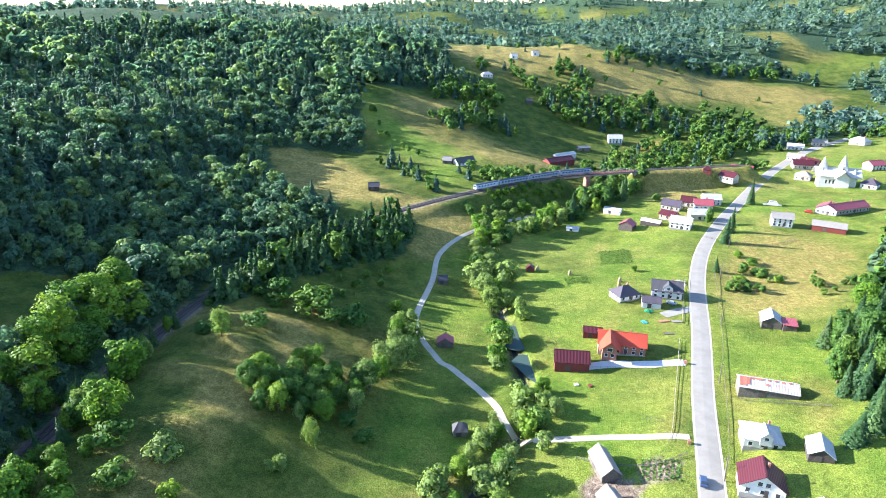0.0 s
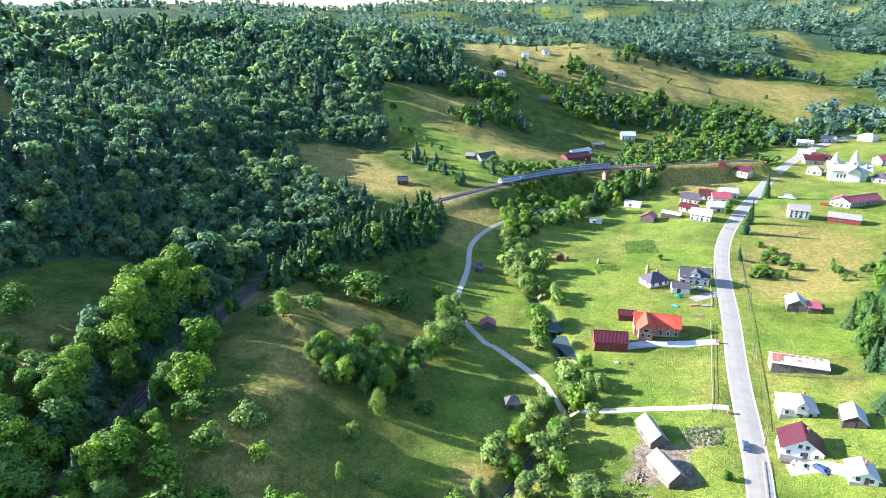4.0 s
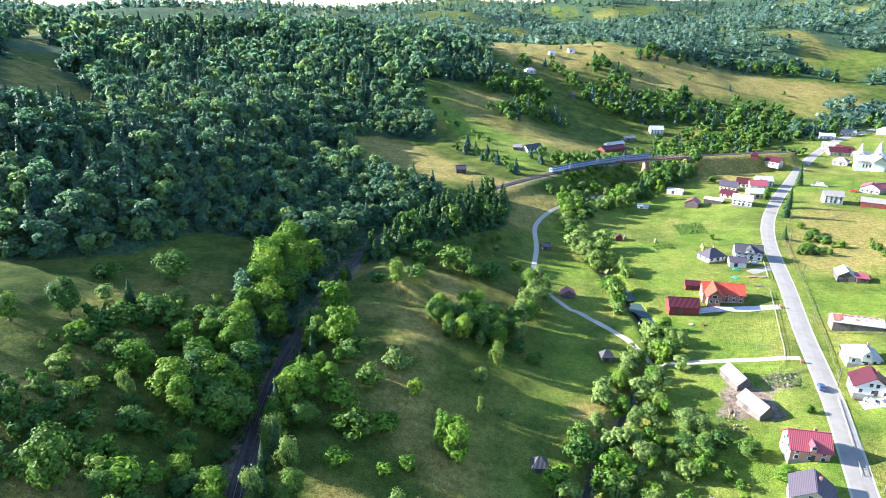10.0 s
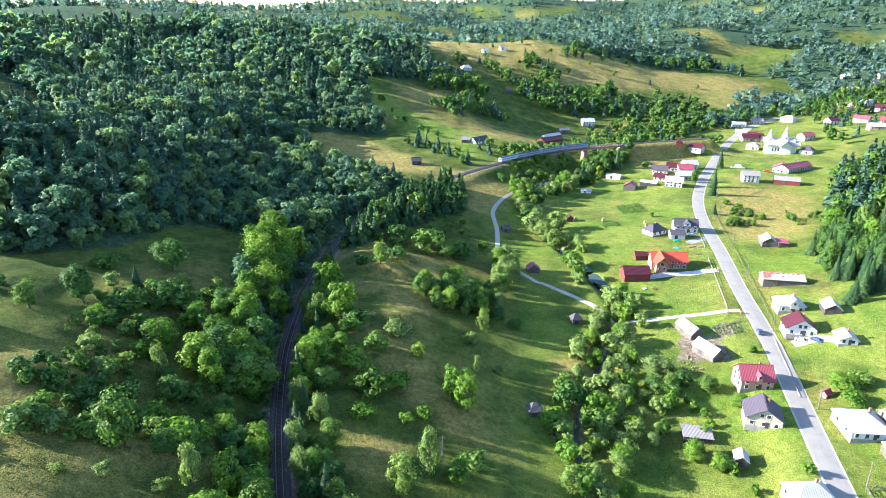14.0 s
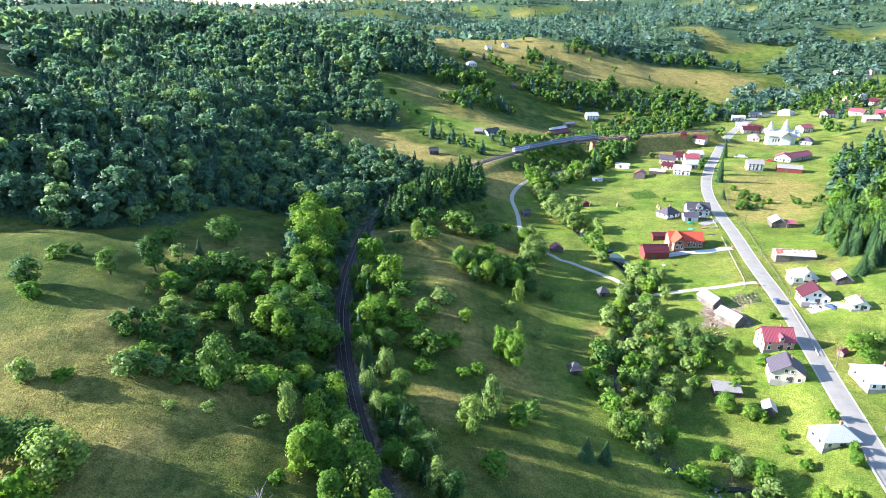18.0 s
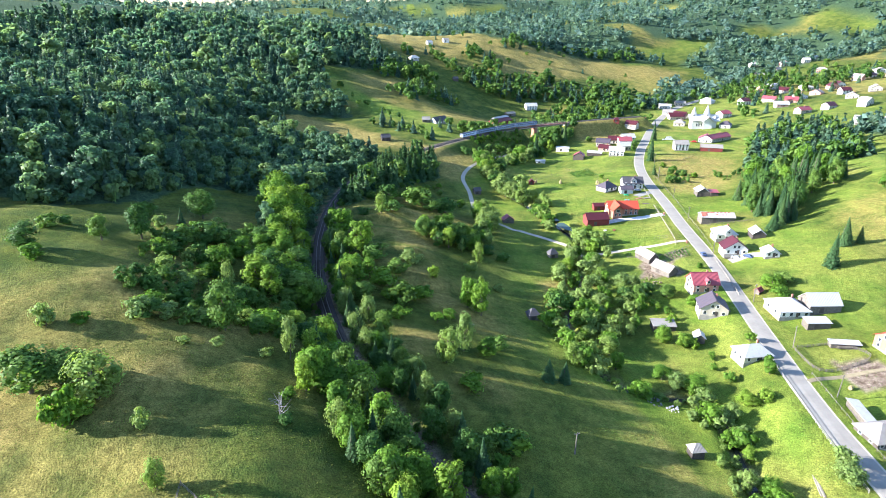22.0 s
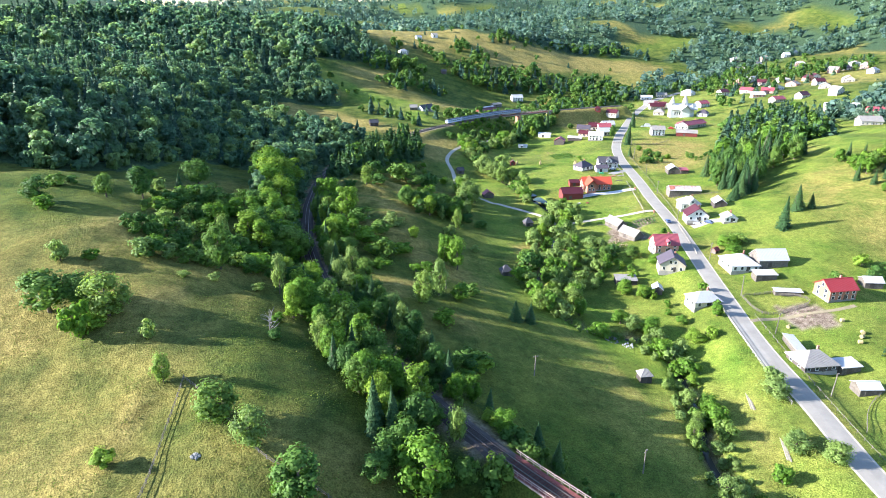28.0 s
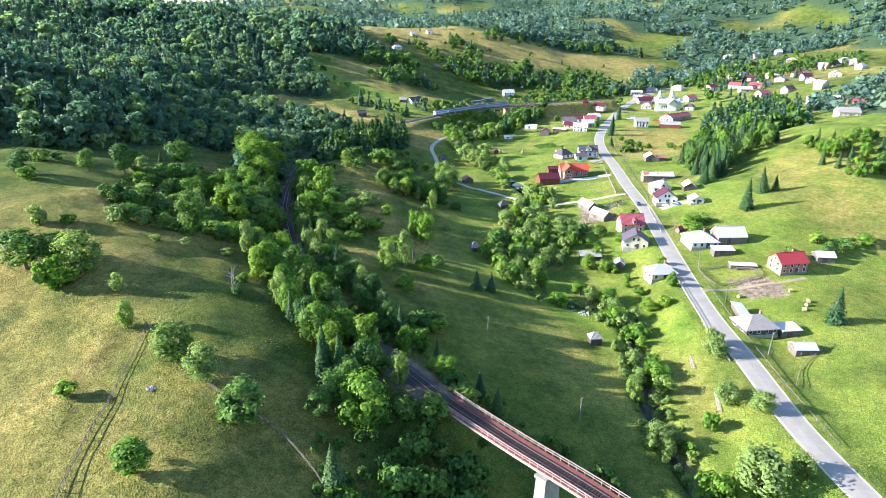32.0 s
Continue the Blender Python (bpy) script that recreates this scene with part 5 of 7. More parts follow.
for x, y in FAR_VILLAGE:
    wall, wall_word = house_dice.choice([(M_WHITE, "white"), (M_WHITE, "white"), (M_CREAM, "cream"), (M_PINK, "salmon")])
    roof, roof_word = house_dice.choice([(M_ROOF_TIN, "pale tin"), (M_ROOF_PINK, "faded red"), (M_ROOF_CRIMSON, "crimson"), (M_ROOF_GREY, "grey"), (M_ROOF_GREY, "grey"), (M_ROOF_TIN, "pale tin")])
    kind = house_dice.choice(["gx", "gx", "gy", "hip"])
    house("house", f"{wall_word} village house with a {roof_word} roof far down the valley", x, y, house_dice.uniform(-70, 20), house_dice.uniform(9, 14), house_dice.uniform(8, 10), house_dice.uniform(3.2, 5), kind,
          house_dice.uniform(2.4, 3.2), wall, roof, 1)["group"] = "houses of the far village"


def church(x, y, yaw):
    root = new("church")
    root.matrix_basis = pose(x, y, float(ground(x, y)), 0, 0, yaw)
    part("nave", wall_mesh("gx", 22, 10, 8, 4, M_WHITE), root)
    v, f = roof_parts("gx", 27.5, 12.5, 5, 0.6)
    part("nave_roof", mesh_from("nave_roof", v, f, M_ROOF_TIN), root, pose(0, 0, 8))
    part("transept", wall_mesh("gy", 8, 15, 7.5, 3.6, M_WHITE), root, pose(3, 0, 0))
    v, f = roof_parts("gy", 10, 18.8, 4.5, 0.5)
    part("transept_roof", mesh_from("transept_roof", v, f, M_ROOF_TIN), root, pose(3, 0, 7.5))

    def tower(px, py, size, h, spire):
        t = part("tower", box("tower", size, size, h, M_WHITE, 0.1), root, pose(px, py, 0))
        bm = bmesh.new()
        bmesh.ops.create_cone(bm, cap_ends=True, segments=8, radius1=size * 0.62, radius2=size * 0.42, depth=spire * 0.22)
        bmesh.ops.create_cone(bm, cap_ends=True, segments=8, radius1=size * 0.48, radius2=0.05, depth=spire * 0.78, matrix=Matrix.Translation((0, 0, spire * 0.5)))
        me = bpy.data.meshes.new("spire")
        bm.to_mesh(me)
        bm.free()
        me.materials.append(M_ROOF_TIN)
        part("spire", me, t, pose(0, 0, h + spire * 0.11, 0, 0, 22.5))
        part("cross", box("cross", 0.18, 0.18, 1.6, M_RAIL), t, pose(0, 0, h + spire * 0.98))
        for turn in (0, 90, 180, 270):
            window(t, size / 2 * math.sin(radians(turn)), -size / 2 * math.cos(radians(turn)), h - 3, turn, 1.0, 2.0)
    tower(-9, 0, 4.6, 13, 7)
    tower(3, 0, 5.0, 14, 8)
    tower(10, -3, 3.4, 9, 4)
    for i in range(5):
        window(root, -6.5 + i * 2.2, -5, 2.4, 0, 1.0, 2.4)
    return tagged(root, "large white church with pale roofs and pointed towers", "church")


church(274, 419, -20)

# ---- railway ----
rail_line = smooth_line(RAIL, 2.0)
level = lambda x, y, line: np.full(np.shape(x), RAIL_HEIGHT)
for on_bank in (rail_line[(rail_line[:, 1] > -28) & (rail_line[:, 0] < 80)], rail_line[rail_line[:, 0] > 133]):
    tagged(new("track_bed", strip("track_bed", on_bank, [(-3.0, -0.8), (-1.9, -0.12), (1.9, -0.12), (3.0, -0.8)], level, M_BALLAST)), "dark stone ballast of the single railway line", "track bed", kind="structure")
track = new("railway_track")
for side in (-0.75, 0.75):
    part("rail", strip("rail", rail_line, [(side - 0.06, 0.0), (side - 0.05, 0.17), (side + 0.05, 0.17), (side + 0.06, 0.0)], level, M_RAIL), track)
tagged(track, "single railway track with worn steel rails on dark sleepers", "railway track", kind="structure")
sleeper = box("sleeper", 2.5, 0.26, 0.16, M_SLEEPER, 0.02)
fine = smooth_line(RAIL, 0.1)
along = np.concatenate([[0], np.cumsum(np.hypot(*np.diff(fine, axis=0).T))])


def at_rail(s):
    px, py = np.interp(s, along, fine[:, 0]), np.interp(s, along, fine[:, 1])
    qx, qy = np.interp(s + 0.5, along, fine[:, 0]), np.interp(s + 0.5, along, fine[:, 1])
    return px, py, math.degrees(math.atan2(qy - py, qx - px)) - 90


def rail_s(y):
    """How far along the line its northing is y."""
    return float(along[np.argmin(np.abs(fine[:, 1] - y) + 1e3 * (fine[:, 0] > 0))])


for s in np.arange(2, rail_s(138), 0.62):
    px, py, yaw = at_rail(s)
    part("sleeper", sleeper, track, pose(px, py, RAIL_HEIGHT - 0.15, 0, 0, yaw))


def girder_bridge(name, s0, s1, piers, label, pier_mat):
    """A plate-girder railway bridge: two girders, cross-bars, walkways, railings and stone piers."""
    root = new(name)
    line = np.array([at_rail(s)[:2] for s in np.arange(s0, s1 + 0.1, 2.0)])
    for side in (-1, 1):
        part("girder", strip("girder", line, [(side * 1.55 - 0.15, -1.7), (side * 1.55 - 0.15, -0.25), (side * 1.55 + 0.15, -0.25), (side * 1.55 + 0.15, -1.7)], level, M_PINK_STEEL, True), root)
        part("walkway", strip("walkway", line, [(side * 2.1 - 0.42, -0.28), (side * 2.1 - 0.42, -0.16), (side * 2.1 + 0.42, -0.16), (side * 2.1 + 0.42, -0.28)], level, M_RUST_STEEL, True), root)
        rail = part("railing", strip("railing", line, [(side * 2.5 - 0.05, 0.95), (side * 2.5 - 0.05, 1.06), (side * 2.5 + 0.05, 1.06), (side * 2.5 + 0.05, 0.95)], level, M_PINK_STEEL, True), root)
        part("railing_bar", strip("railing_bar", line, [(side * 2.5 - 0.03, 0.42), (side * 2.5 - 0.03, 0.50), (side * 2.5 + 0.03, 0.50), (side * 2.5 + 0.03, 0.42)], level, M_PINK_STEEL, True), rail)
        post = box("post", 0.09, 0.09, 1.35, M_PINK_STEEL)
        bracket = box("bracket", 1.0, 0.1, 0.22, M_RUST_STEEL)
        for s in np.arange(s0, s1, 1.8):
            px, py, yaw = at_rail(s)
            m = pose(px, py, RAIL_HEIGHT, 0, 0, yaw)
            part("post", post, rail, m @ pose(side * 2.5, 0, -0.3))
            part("bracket", bracket, root, m @ pose(side * 2.05, 0, -0.55))
    part("deck", strip("deck", line, [(-1.6, -0.30), (-1.6, -0.2), (1.6, -0.2), (1.6, -0.30)], level, M_RUST_STEEL, True), root)
    cross = box("cross_bar", 3.0, 0.2, 0.5, M_RUST_STEEL)
    for s in np.arange(s0 + 1, s1, 3.0):
        px, py, yaw = at_rail(s)
        part("cross_bar", cross, root, pose(px, py, RAIL_HEIGHT - 1.3, 0, 0, yaw))
    for s in piers:
        px, py, yaw = at_rail(s)
        low = float(ground(px, py)) - 1.0
        tall = RAIL_HEIGHT - 1.75 - low
        v = [(x, y, z) for z, k in ((0, 1.3), (tall - 0.7, 1.0)) for x, y in ((-2.3 * k, -1.1 * k), (2.3 * k, -1.1 * k), (2.3 * k, 1.1 * k), (-2.3 * k, 1.1 * k))]
        f = [(0, 1, 5, 4), (1, 2, 6, 5), (2, 3, 7, 6), (3, 0, 4, 7), (4, 5, 6, 7)]
        pier = part("pier", mesh_from("pier", v, f, pier_mat), root, pose(px, py, low, 0, 0, yaw))
        part("pier_cap", box("pier_cap", 5.2, 2.8, 0.7, pier_mat, 0.06), pier, pose(0, 0, tall - 0.7))
    return tagged(root, label, "railway bridge")


end = rail_s(-27)
girder_bridge("railway_bridge", 2, end, (end - 29, end - 54, end - 79), "rust-red steel girder railway bridge with pale railings on concrete piers", M_CONCRETE)
far0, far1 = (float(along[np.argmin(np.abs(fine[:, 0] - v) + 1e3 * (fine[:, 1] < 250))]) for v in (79, 134))
girder_bridge("railway_bridge", far0, far1, (far0 + 21.5,), "far rust-red steel railway bridge among trees", M_BRICK)
for s, turn in ((end + 1.5, 0), (far0 - 1.5, 180), (far1 + 1.5, 0)):
    px, py, yaw = at_rail(s)
    tagged(new("abutment", box("abutment", 5.6, 4.0, 7.0, M_CONCRETE, 0.08)), "weathered concrete bridge abutment at the end of the girders", "abutment", kind="structure").matrix_basis = pose(px, py, RAIL_HEIGHT - 7.6, 0, 0, yaw)


def train(s, coaches):
    """A passenger train standing on the line: an engine and coaches."""
    root = new("passenger_train")
    M_BODY = surface("grey_blue_coach_paint", (0.30, 0.34, 0.42), (0.24, 0.27, 0.36), 0.6, 0.45, 6, 0.1, vary=0.1)
    M_ROOF = surface("grey_coach_roof", (0.09, 0.10, 0.13), (0.07, 0.08, 0.10), 0.6, 0.6, 6, 0.1, vary=0.1)
    M_ENGINE = surface("white_blue_engine_paint", (0.52, 0.58, 0.68), (0.42, 0.48, 0.60), 0.6, 0.4, 6, 0.1, vary=0.0)

    def shell(long, mat):
        prof = [(-1.4, 0.9), (-1.42, 2.8), (-1.25, 3.35), (1.25, 3.35), (1.42, 2.8), (1.4, 0.9)]
        v = [(a, y, z) for y in (-long / 2, long / 2) for a, z in prof]
        k = len(prof)
        f = [(j, (j + 1) % k, k + (j + 1) % k, k + j) for j in range(k)] + [tuple(range(k - 1, -1, -1)), tuple(range(k, 2 * k))]
        return mesh_from("coach_body", v, f, mat)

    def cover(long):
        prof = [(-1.27, 3.33), (-1.0, 3.75), (-0.4, 3.98), (0.4, 3.98), (1.0, 3.75), (1.27, 3.33)]
        v = [(a, y, z) for y in (-long / 2 + 0.1, long / 2 - 0.1) for a, z in prof]
        k = len(prof)
        f = [(j, j + 1, k + j + 1, k + j) for j in range(k - 1)] + [tuple(range(k - 1, -1, -1)), tuple(range(k, 2 * k))]
        return mesh_from("coach_roof", v, f, M_ROOF)
    for i in range(coaches + 1):
        long = 18.0 if i == 0 else 24.0
        px, py, yaw = at_rail(s + long / 2)
        coach = part("engine" if i == 0 else "coach", shell(long, M_ENGINE if i == 0 else M_BODY), root, pose(px, py, RAIL_HEIGHT + 0.1, 0, 0, yaw))
        part("coach_roof", cover(long), coach)
        pane = shared_box("coach_window", 0.08, 1.25, 0.9, M_GLASS)
        for j in range(int(long / 2.4) - 1):
            for side in (-1, 1):
                part("coach_window", pane, coach, pose(side * 1.40, -long / 2 + 2.4 + j * 2.4, 1.95))
        bogie = shared_box("bogie", 2.3, 3.2, 0.85, M_DARK_WOOD, 0.08)
        for end_of in (-1, 1):
            part("bogie", bogie, coach, pose(0, end_of * (long / 2 - 3.2), 0.12))
        if i == 0:
            for end_of in (-1, 1):
                part("windscreen", shared_box("windscreen", 2.2, 0.1, 0.9, M_GLASS), coach, pose(0, end_of * long / 2, 2.2))
                part("headlight", shared_box("headlight", 1.8, 0.12, 0.22, M_WHITE), coach, pose(0, end_of * long / 2, 1.2))
        s += long + 0.9
    return tagged(root, "passenger train with a pale engine and grey-blue coaches", "train")


train(float(along[np.argmin(np.abs(fine[:, 0] - 20.0) + 1e3 * (fine[:, 1] < 250))]), 3)

# ---- ponds ----
def pond(points, up, label):
    p = smooth_line(points + points[:1], 1.0)[:-1]
    verts = [(float(np.mean(p[:, 0])), float(np.mean(p[:, 1])), up)] + [(a, b, up) for a, b in p]
    n = len(p)
    tagged(new("pond", mesh_from("pond", verts, [(0, 1 + i, 1 + (i + 1) % n) for i in range(n)], M_WATER)), label, "pond", kind="structure")


pond([(22.0, 211.2), (23.4, 222), (29.6, 223.4), (34.4, 213.5), (34.5, 205.9), (26.2, 204.6)], -8.0, "small green pond beside the stream")
pond([(25, 196.2), (29.4, 201.2), (36.4, 197.2), (40.5, 188.8), (38, 181.4), (31.4, 182.9)], -7.9, "small brown pond below the brick house")

# ---- single trees, bushes and groves ----
# trees and bushes on the upper meadow
for kind, x, y, tall, wide in [("dark", -175, 110.3, 9.1, 7.4), ("dark", -165.7, 121.7, 13.3, 9.0), ("dark", -150.2, 159.3, 12.6, 12.1), ("spruce", -154.7, 135.1, 9.1, 5.5), ("dark_bush", -170.5, 152.7, 6.0, 10.8), ("dark_bush", -144.8, 129.9, 8.0, 14.4), ("dark_bush", -138.4, 130.8, 6.6, 12.0), ("dark_bush", -153.1, 124, 6.6, 11.9), ("dark_bush", -156.3, 118.9, 5.9, 10.8), ("willow_bush", -128, 117.9, 5.0, 9.1), ("bush", -156.3, 109.9, 5.0, 9.0), ("willow_bush", -149, 107.8, 5.0, 6.6), ("willow_bush", -153.5, 94.6, 4.6, 8.4), ("willow_bush", -144.4, 89.4, 4.9, 7.3), ("bush", -143, 99.9, 4.7, 8.5), ("bush", -147.3, 88, 3.4, 6.0), ("dark_bush", -153, 84.3, 3.2, 5.2), ("bush", -151.1, 84.2, 3.0, 4.8), ("dark_bush", -146.5, 78.1, 4.3, 7.7), ("dark_bush", -139.9, 78.8, 4.3, 7.7), ("broad", -138.8, 103.9, 10.9, 9.6), ("broad", -127.2, 97.5, 12.6, 12.8), ("broad", -133.4, 120.2, 8.3, 9.6), ("willow", -135.8, 91.2, 12.0, 4.8)]:
    plant(kind, x, y, tall, wide)
# trees and bushes on the upper meadow
for kind, x, y, tall, wide in [("dark", -122.5, 107.4, 11.0, 12.9), ("dark", -115.1, 114.7, 15.0, 13.3), ("dark", -115.4, 95.6, 12.8, 14.3), ("dark", -110.3, 96.7, 12.4, 10.3), ("dark", -126, 130.2, 10.2, 11.9), ("broad", -121.4, 129.2, 12.0, 10.6), ("broad", -116.1, 150.6, 15.0, 13.3), ("broad", -110.1, 194.1, 15.0, 16.7), ("broad", -123.2, 181.2, 14.9, 12.9), ("broad", -111.7, 143.2, 13.2, 10.0), ("dark", -112.3, 168.5, 13.7, 13.7), ("dark", -129.7, 82.1, 8.3, 9.7), ("dark", -117.7, 82.3, 6.0, 6.9), ("bush", -117.8, 79, 3.8, 6.9)]:
    plant(kind, x, y, tall, wide)
# hedge and trees across the meadow
for kind, x, y, tall, wide in [("willow_bush", -155.2, 59.3, 5.6, 10.1), ("bush", -153.1, 65.9, 4.1, 7.4), ("willow_bush", -148.3, 60.6, 4.5, 8.2), ("dark_bush", -152.5, 60.3, 4.6, 8.3), ("dark_bush", -143.8, 60.1, 4.5, 8.2), ("willow_bush", -140.6, 60.4, 4.1, 7.4), ("dark_bush", -137.7, 58.4, 3.9, 6.9), ("dark", -134.3, 56.8, 14.9, 9.2), ("willow_bush", -129.4, 63.2, 4.5, 6.4), ("bush", -125.3, 61.3, 4.1, 6.9), ("willow_bush", -122.3, 61.3, 4.4, 8.0), ("bush", -119.4, 65.4, 3.9, 7.1), ("broad", -115.9, 70.4, 6.8, 8.1), ("bush", -110.7, 72.4, 4.8, 8.6), ("dark_bush", -112.9, 66.6, 5.0, 9.1), ("dark_bush", -118.6, 57.8, 3.8, 6.8), ("willow_bush", -135.1, 49.9, 2.2, 4.0), ("willow_bush", -123.6, 47.6, 2.4, 4.3), ("willow_bush", -143, 48.1, 2.2, 4.0), ("willow", -117.8, 48.2, 13.1, 5.8), ("dark", -125.6, 57.7, 5.9, 6.8)]:
    plant(kind, x, y, tall, wide)
# trees along the railway
for kind, x, y, tall, wide in [("bush", -124, 61.3, 5.6, 10.2), ("bush", -131.4, 69.9, 4.7, 8.5), ("dark", -107.8, 71, 8.4, 6.6), ("dark", -113.1, 65.6, 7.2, 8.4), ("broad", -114.3, 33.7, 11.2, 7.4), ("broad", -107.8, 37.7, 12.0, 11.8), ("broad", -100.9, 33.1, 15.0, 10.5), ("broad", -93.3, 42, 7.0, 7.6), ("dark", -103.9, 44.6, 15.0, 8.3), ("broad", -94.6, 159.2, 15.0, 12.9), ("spruce", -100.6, 143.9, 13.2, 4.6), ("spruce", -100.5, 98.6, 13.9, 4.9), ("broad", -95.8, 104.9, 12.5, 13.0), ("broad", -88.4, 113.2, 6.5, 6.7), ("willow", -100, 88.8, 10.9, 6.2), ("willow", -98.2, 67.5, 12, 6.4), ("willow", -96.4, 58.2, 10.6, 5.8), ("dark", -93.1, 61.3, 6.7, 7.2), ("dark", -89.5, 56.2, 6.4, 7.4), ("dark", -96.9, 136.8, 9.8, 8.5), ("dark", -93, 95.2, 7.2, 7.3), ("spruce", -99.8, 80.4, 8.9, 3.6), ("dark", -93.6, 52.2, 5.8, 6.2)]:
    plant(kind, x, y, tall, wide)
# bushes and trees on the knoll
for kind, x, y, tall, wide in [("willow", -73.5, 180.3, 10.7, 8.3), ("willow_bush", -69.9, 126.2, 5.6, 10.0), ("willow_bush", -41.9, 149.7, 6.9, 3.7), ("willow", -36.3, 141.3, 10.2, 5.5), ("willow_bush", -42.7, 130.2, 5.0, 5.3), ("bush", -71, 99.3, 4.7, 8.5), ("bush", -82, 83, 4.1, 7.5), ("bush", -82.7, 95.8, 4.6, 8.3), ("bush", -63.5, 112.8, 4.9, 5.4), ("bush", -69.9, 80.4, 4.4, 5.6), ("bush", -64.3, 85, 4.0, 6.3), ("broad", -55.2, 94.5, 13.2, 7.1), ("broad", -51.4, 90.4, 13.8, 8.0), ("willow", -65.7, 61.8, 14.8, 6.0), ("willow", -73.4, 53.7, 11.8, 8.3), ("broad", -58.5, 60.3, 6.7, 7.8), ("dark_bush", -53.1, 66.2, 4.5, 8.2), ("bush", -69, 41.2, 4.6, 8.3), ("spruce", -42.8, 48.8, 7.6, 4.8), ("spruce", -37.5, 48.4, 7.6, 4.8), ("dark_bush", -66.7, 17.2, 5.0, 9.0), ("dark_bush", -74.7, 14.9, 4.2, 7.6), ("dark_bush", -83.9, 128.7, 6.1, 11.1), ("dark_bush", -77, 115.6, 5.3, 9.5)]:
    plant(kind, x, y, tall, wide)
# bushes and trees on the knoll
for kind, x, y, tall, wide in [("dark_bush", -81.3, 185.2, 4.1, 7.4), ("dark_bush", -65.7, 193.6, 5.8, 10.4), ("dark_bush", -48.6, 211.6, 9.4, 16.9), ("dark_bush", -41.7, 207.3, 6.1, 11.0)]:
    plant(kind, x, y, tall, wide)
# trees along the lower railway
for kind, x, y, tall, wide in [("broad", -112.1, 36.9, 13.3, 9.5), ("broad", -106.8, 49.4, 10.8, 12.0), ("broad", -97.9, 17.9, 15.0, 9.6), ("willow", -108.2, 14.8, 11.3, 5.2), ("broad", -104.8, 12.9, 11.9, 8.1), ("dark", -100.5, 30.1, 13.4, 9.3), ("dark", -95.2, 12.4, 15.0, 8.1), ("dark", -98.8, 22.8, 6.8, 7.8), ("broad", -99.3, 5.8, 8.0, 8.5), ("broad", -87.8, -4.8, 13.4, 8.0), ("broad", -92.3, -2, 8.6, 8.0), ("spruce", -99.5, -15.3, 10.7, 5.0), ("spruce", -95.1, -14.9, 13.1, 5.7), ("willow", -85, 28.9, 9.4, 5.3), ("willow", -80.1, 30.4, 8.8, 4.9), ("dark", -86.7, 44.6, 7.4, 6.5), ("dark", -93.5, 8.8, 11.2, 8.3), ("dark", -97.8, -22.6, 7.3, 8.5), ("broad", -92.4, -28.7, 13.4, 12.4), ("willow", -82.4, -17.9, 9.6, 6.0), ("dark", -101.1, -27.7, 6.7, 6.5), ("broad", -95.7, -19.6, 6.0, 6.8), ("dark", -85.5, -11.5, 6.7, 6.6), ("broad", -88.5, -13, 6.6, 6.5)]:
    plant(kind, x, y, tall, wide)
# trees along the lower railway
for kind, x, y, tall, wide in [("bush", -65.8, 15.1, 4.8, 8.6), ("broad", -76.7, 0.3, 5.5, 6.4), ("bush", -71.2, 9.7, 3.6, 6.4), ("broad", -70.8, -17, 6.2, 5.6), ("bush", -72.2, -12.2, 3.4, 5.4), ("dark_bush", -75.5, 12.2, 3.8, 6.8), ("spruce", -61.8, -15.7, 8.5, 4.5), ("spruce", -58.9, -20.3, 8.0, 4.4), ("dark_bush", -69.3, -19.1, 4.0, 7.2), ("dark_bush", -68, -22.2, 4.0, 7.2), ("dark_bush", -69, 19.7, 4.0, 7.2), ("dark", -70.3, -12.4, 4.6, 5.4), ("dark", -79.8, 10.2, 5.8, 6.7)]:
    plant(kind, x, y, tall, wide)
# single trees on the near meadow
for kind, x, y, tall, wide in [("willow", -142.4, 1.2, 7.2, 4.9), ("bush", -150, -18.8, 3.4, 6.0), ("broad", -133.3, -43.4, 7.2, 8.3), ("dark", -172.4, 33.2, 11.6, 13.6), ("bush", -163.1, 21.8, 10.1, 8.7), ("willow", -157.5, 27.3, 11.0, 12.9), ("dark", -165.4, 34.1, 9.0, 10.5), ("bush", -160, 23.8, 3.1, 5.6), ("willow_bush", -147.4, 17.1, 5.1, 4.6), ("willow_bush", -175.1, 55, 6.6, 6.5), ("bush", -167.6, 55.9, 3.1, 5.6), ("dark", -192.4, 98.2, 9.0, 9.5), ("dark_bush", -193.5, 120.1, 4.4, 8.0), ("bush", -187.5, 89.9, 4.5, 8.2), ("dark_bush", -188.9, 123.1, 3.4, 6.2), ("dark", -131, -13.2, 8.6, 10.1), ("willow", -124, -21, 9.5, 7.2), ("dark", -115.7, -32.8, 10.1, 11.8), ("spruce", -99.9, -45.6, 10.4, 5.9), ("bush", -98.7, -47.8, 3.7, 6.7), ("willow_bush", -76.9, -35.8, 3.0, 5.4), ("dark_bush", -72.4, -44, 3.6, 6.5), ("dark_bush", -119, 17.5, 2.6, 4.5), ("bush", -118.3, 29.8, 2.7, 4.8)]:
    plant(kind, x, y, tall, wide)
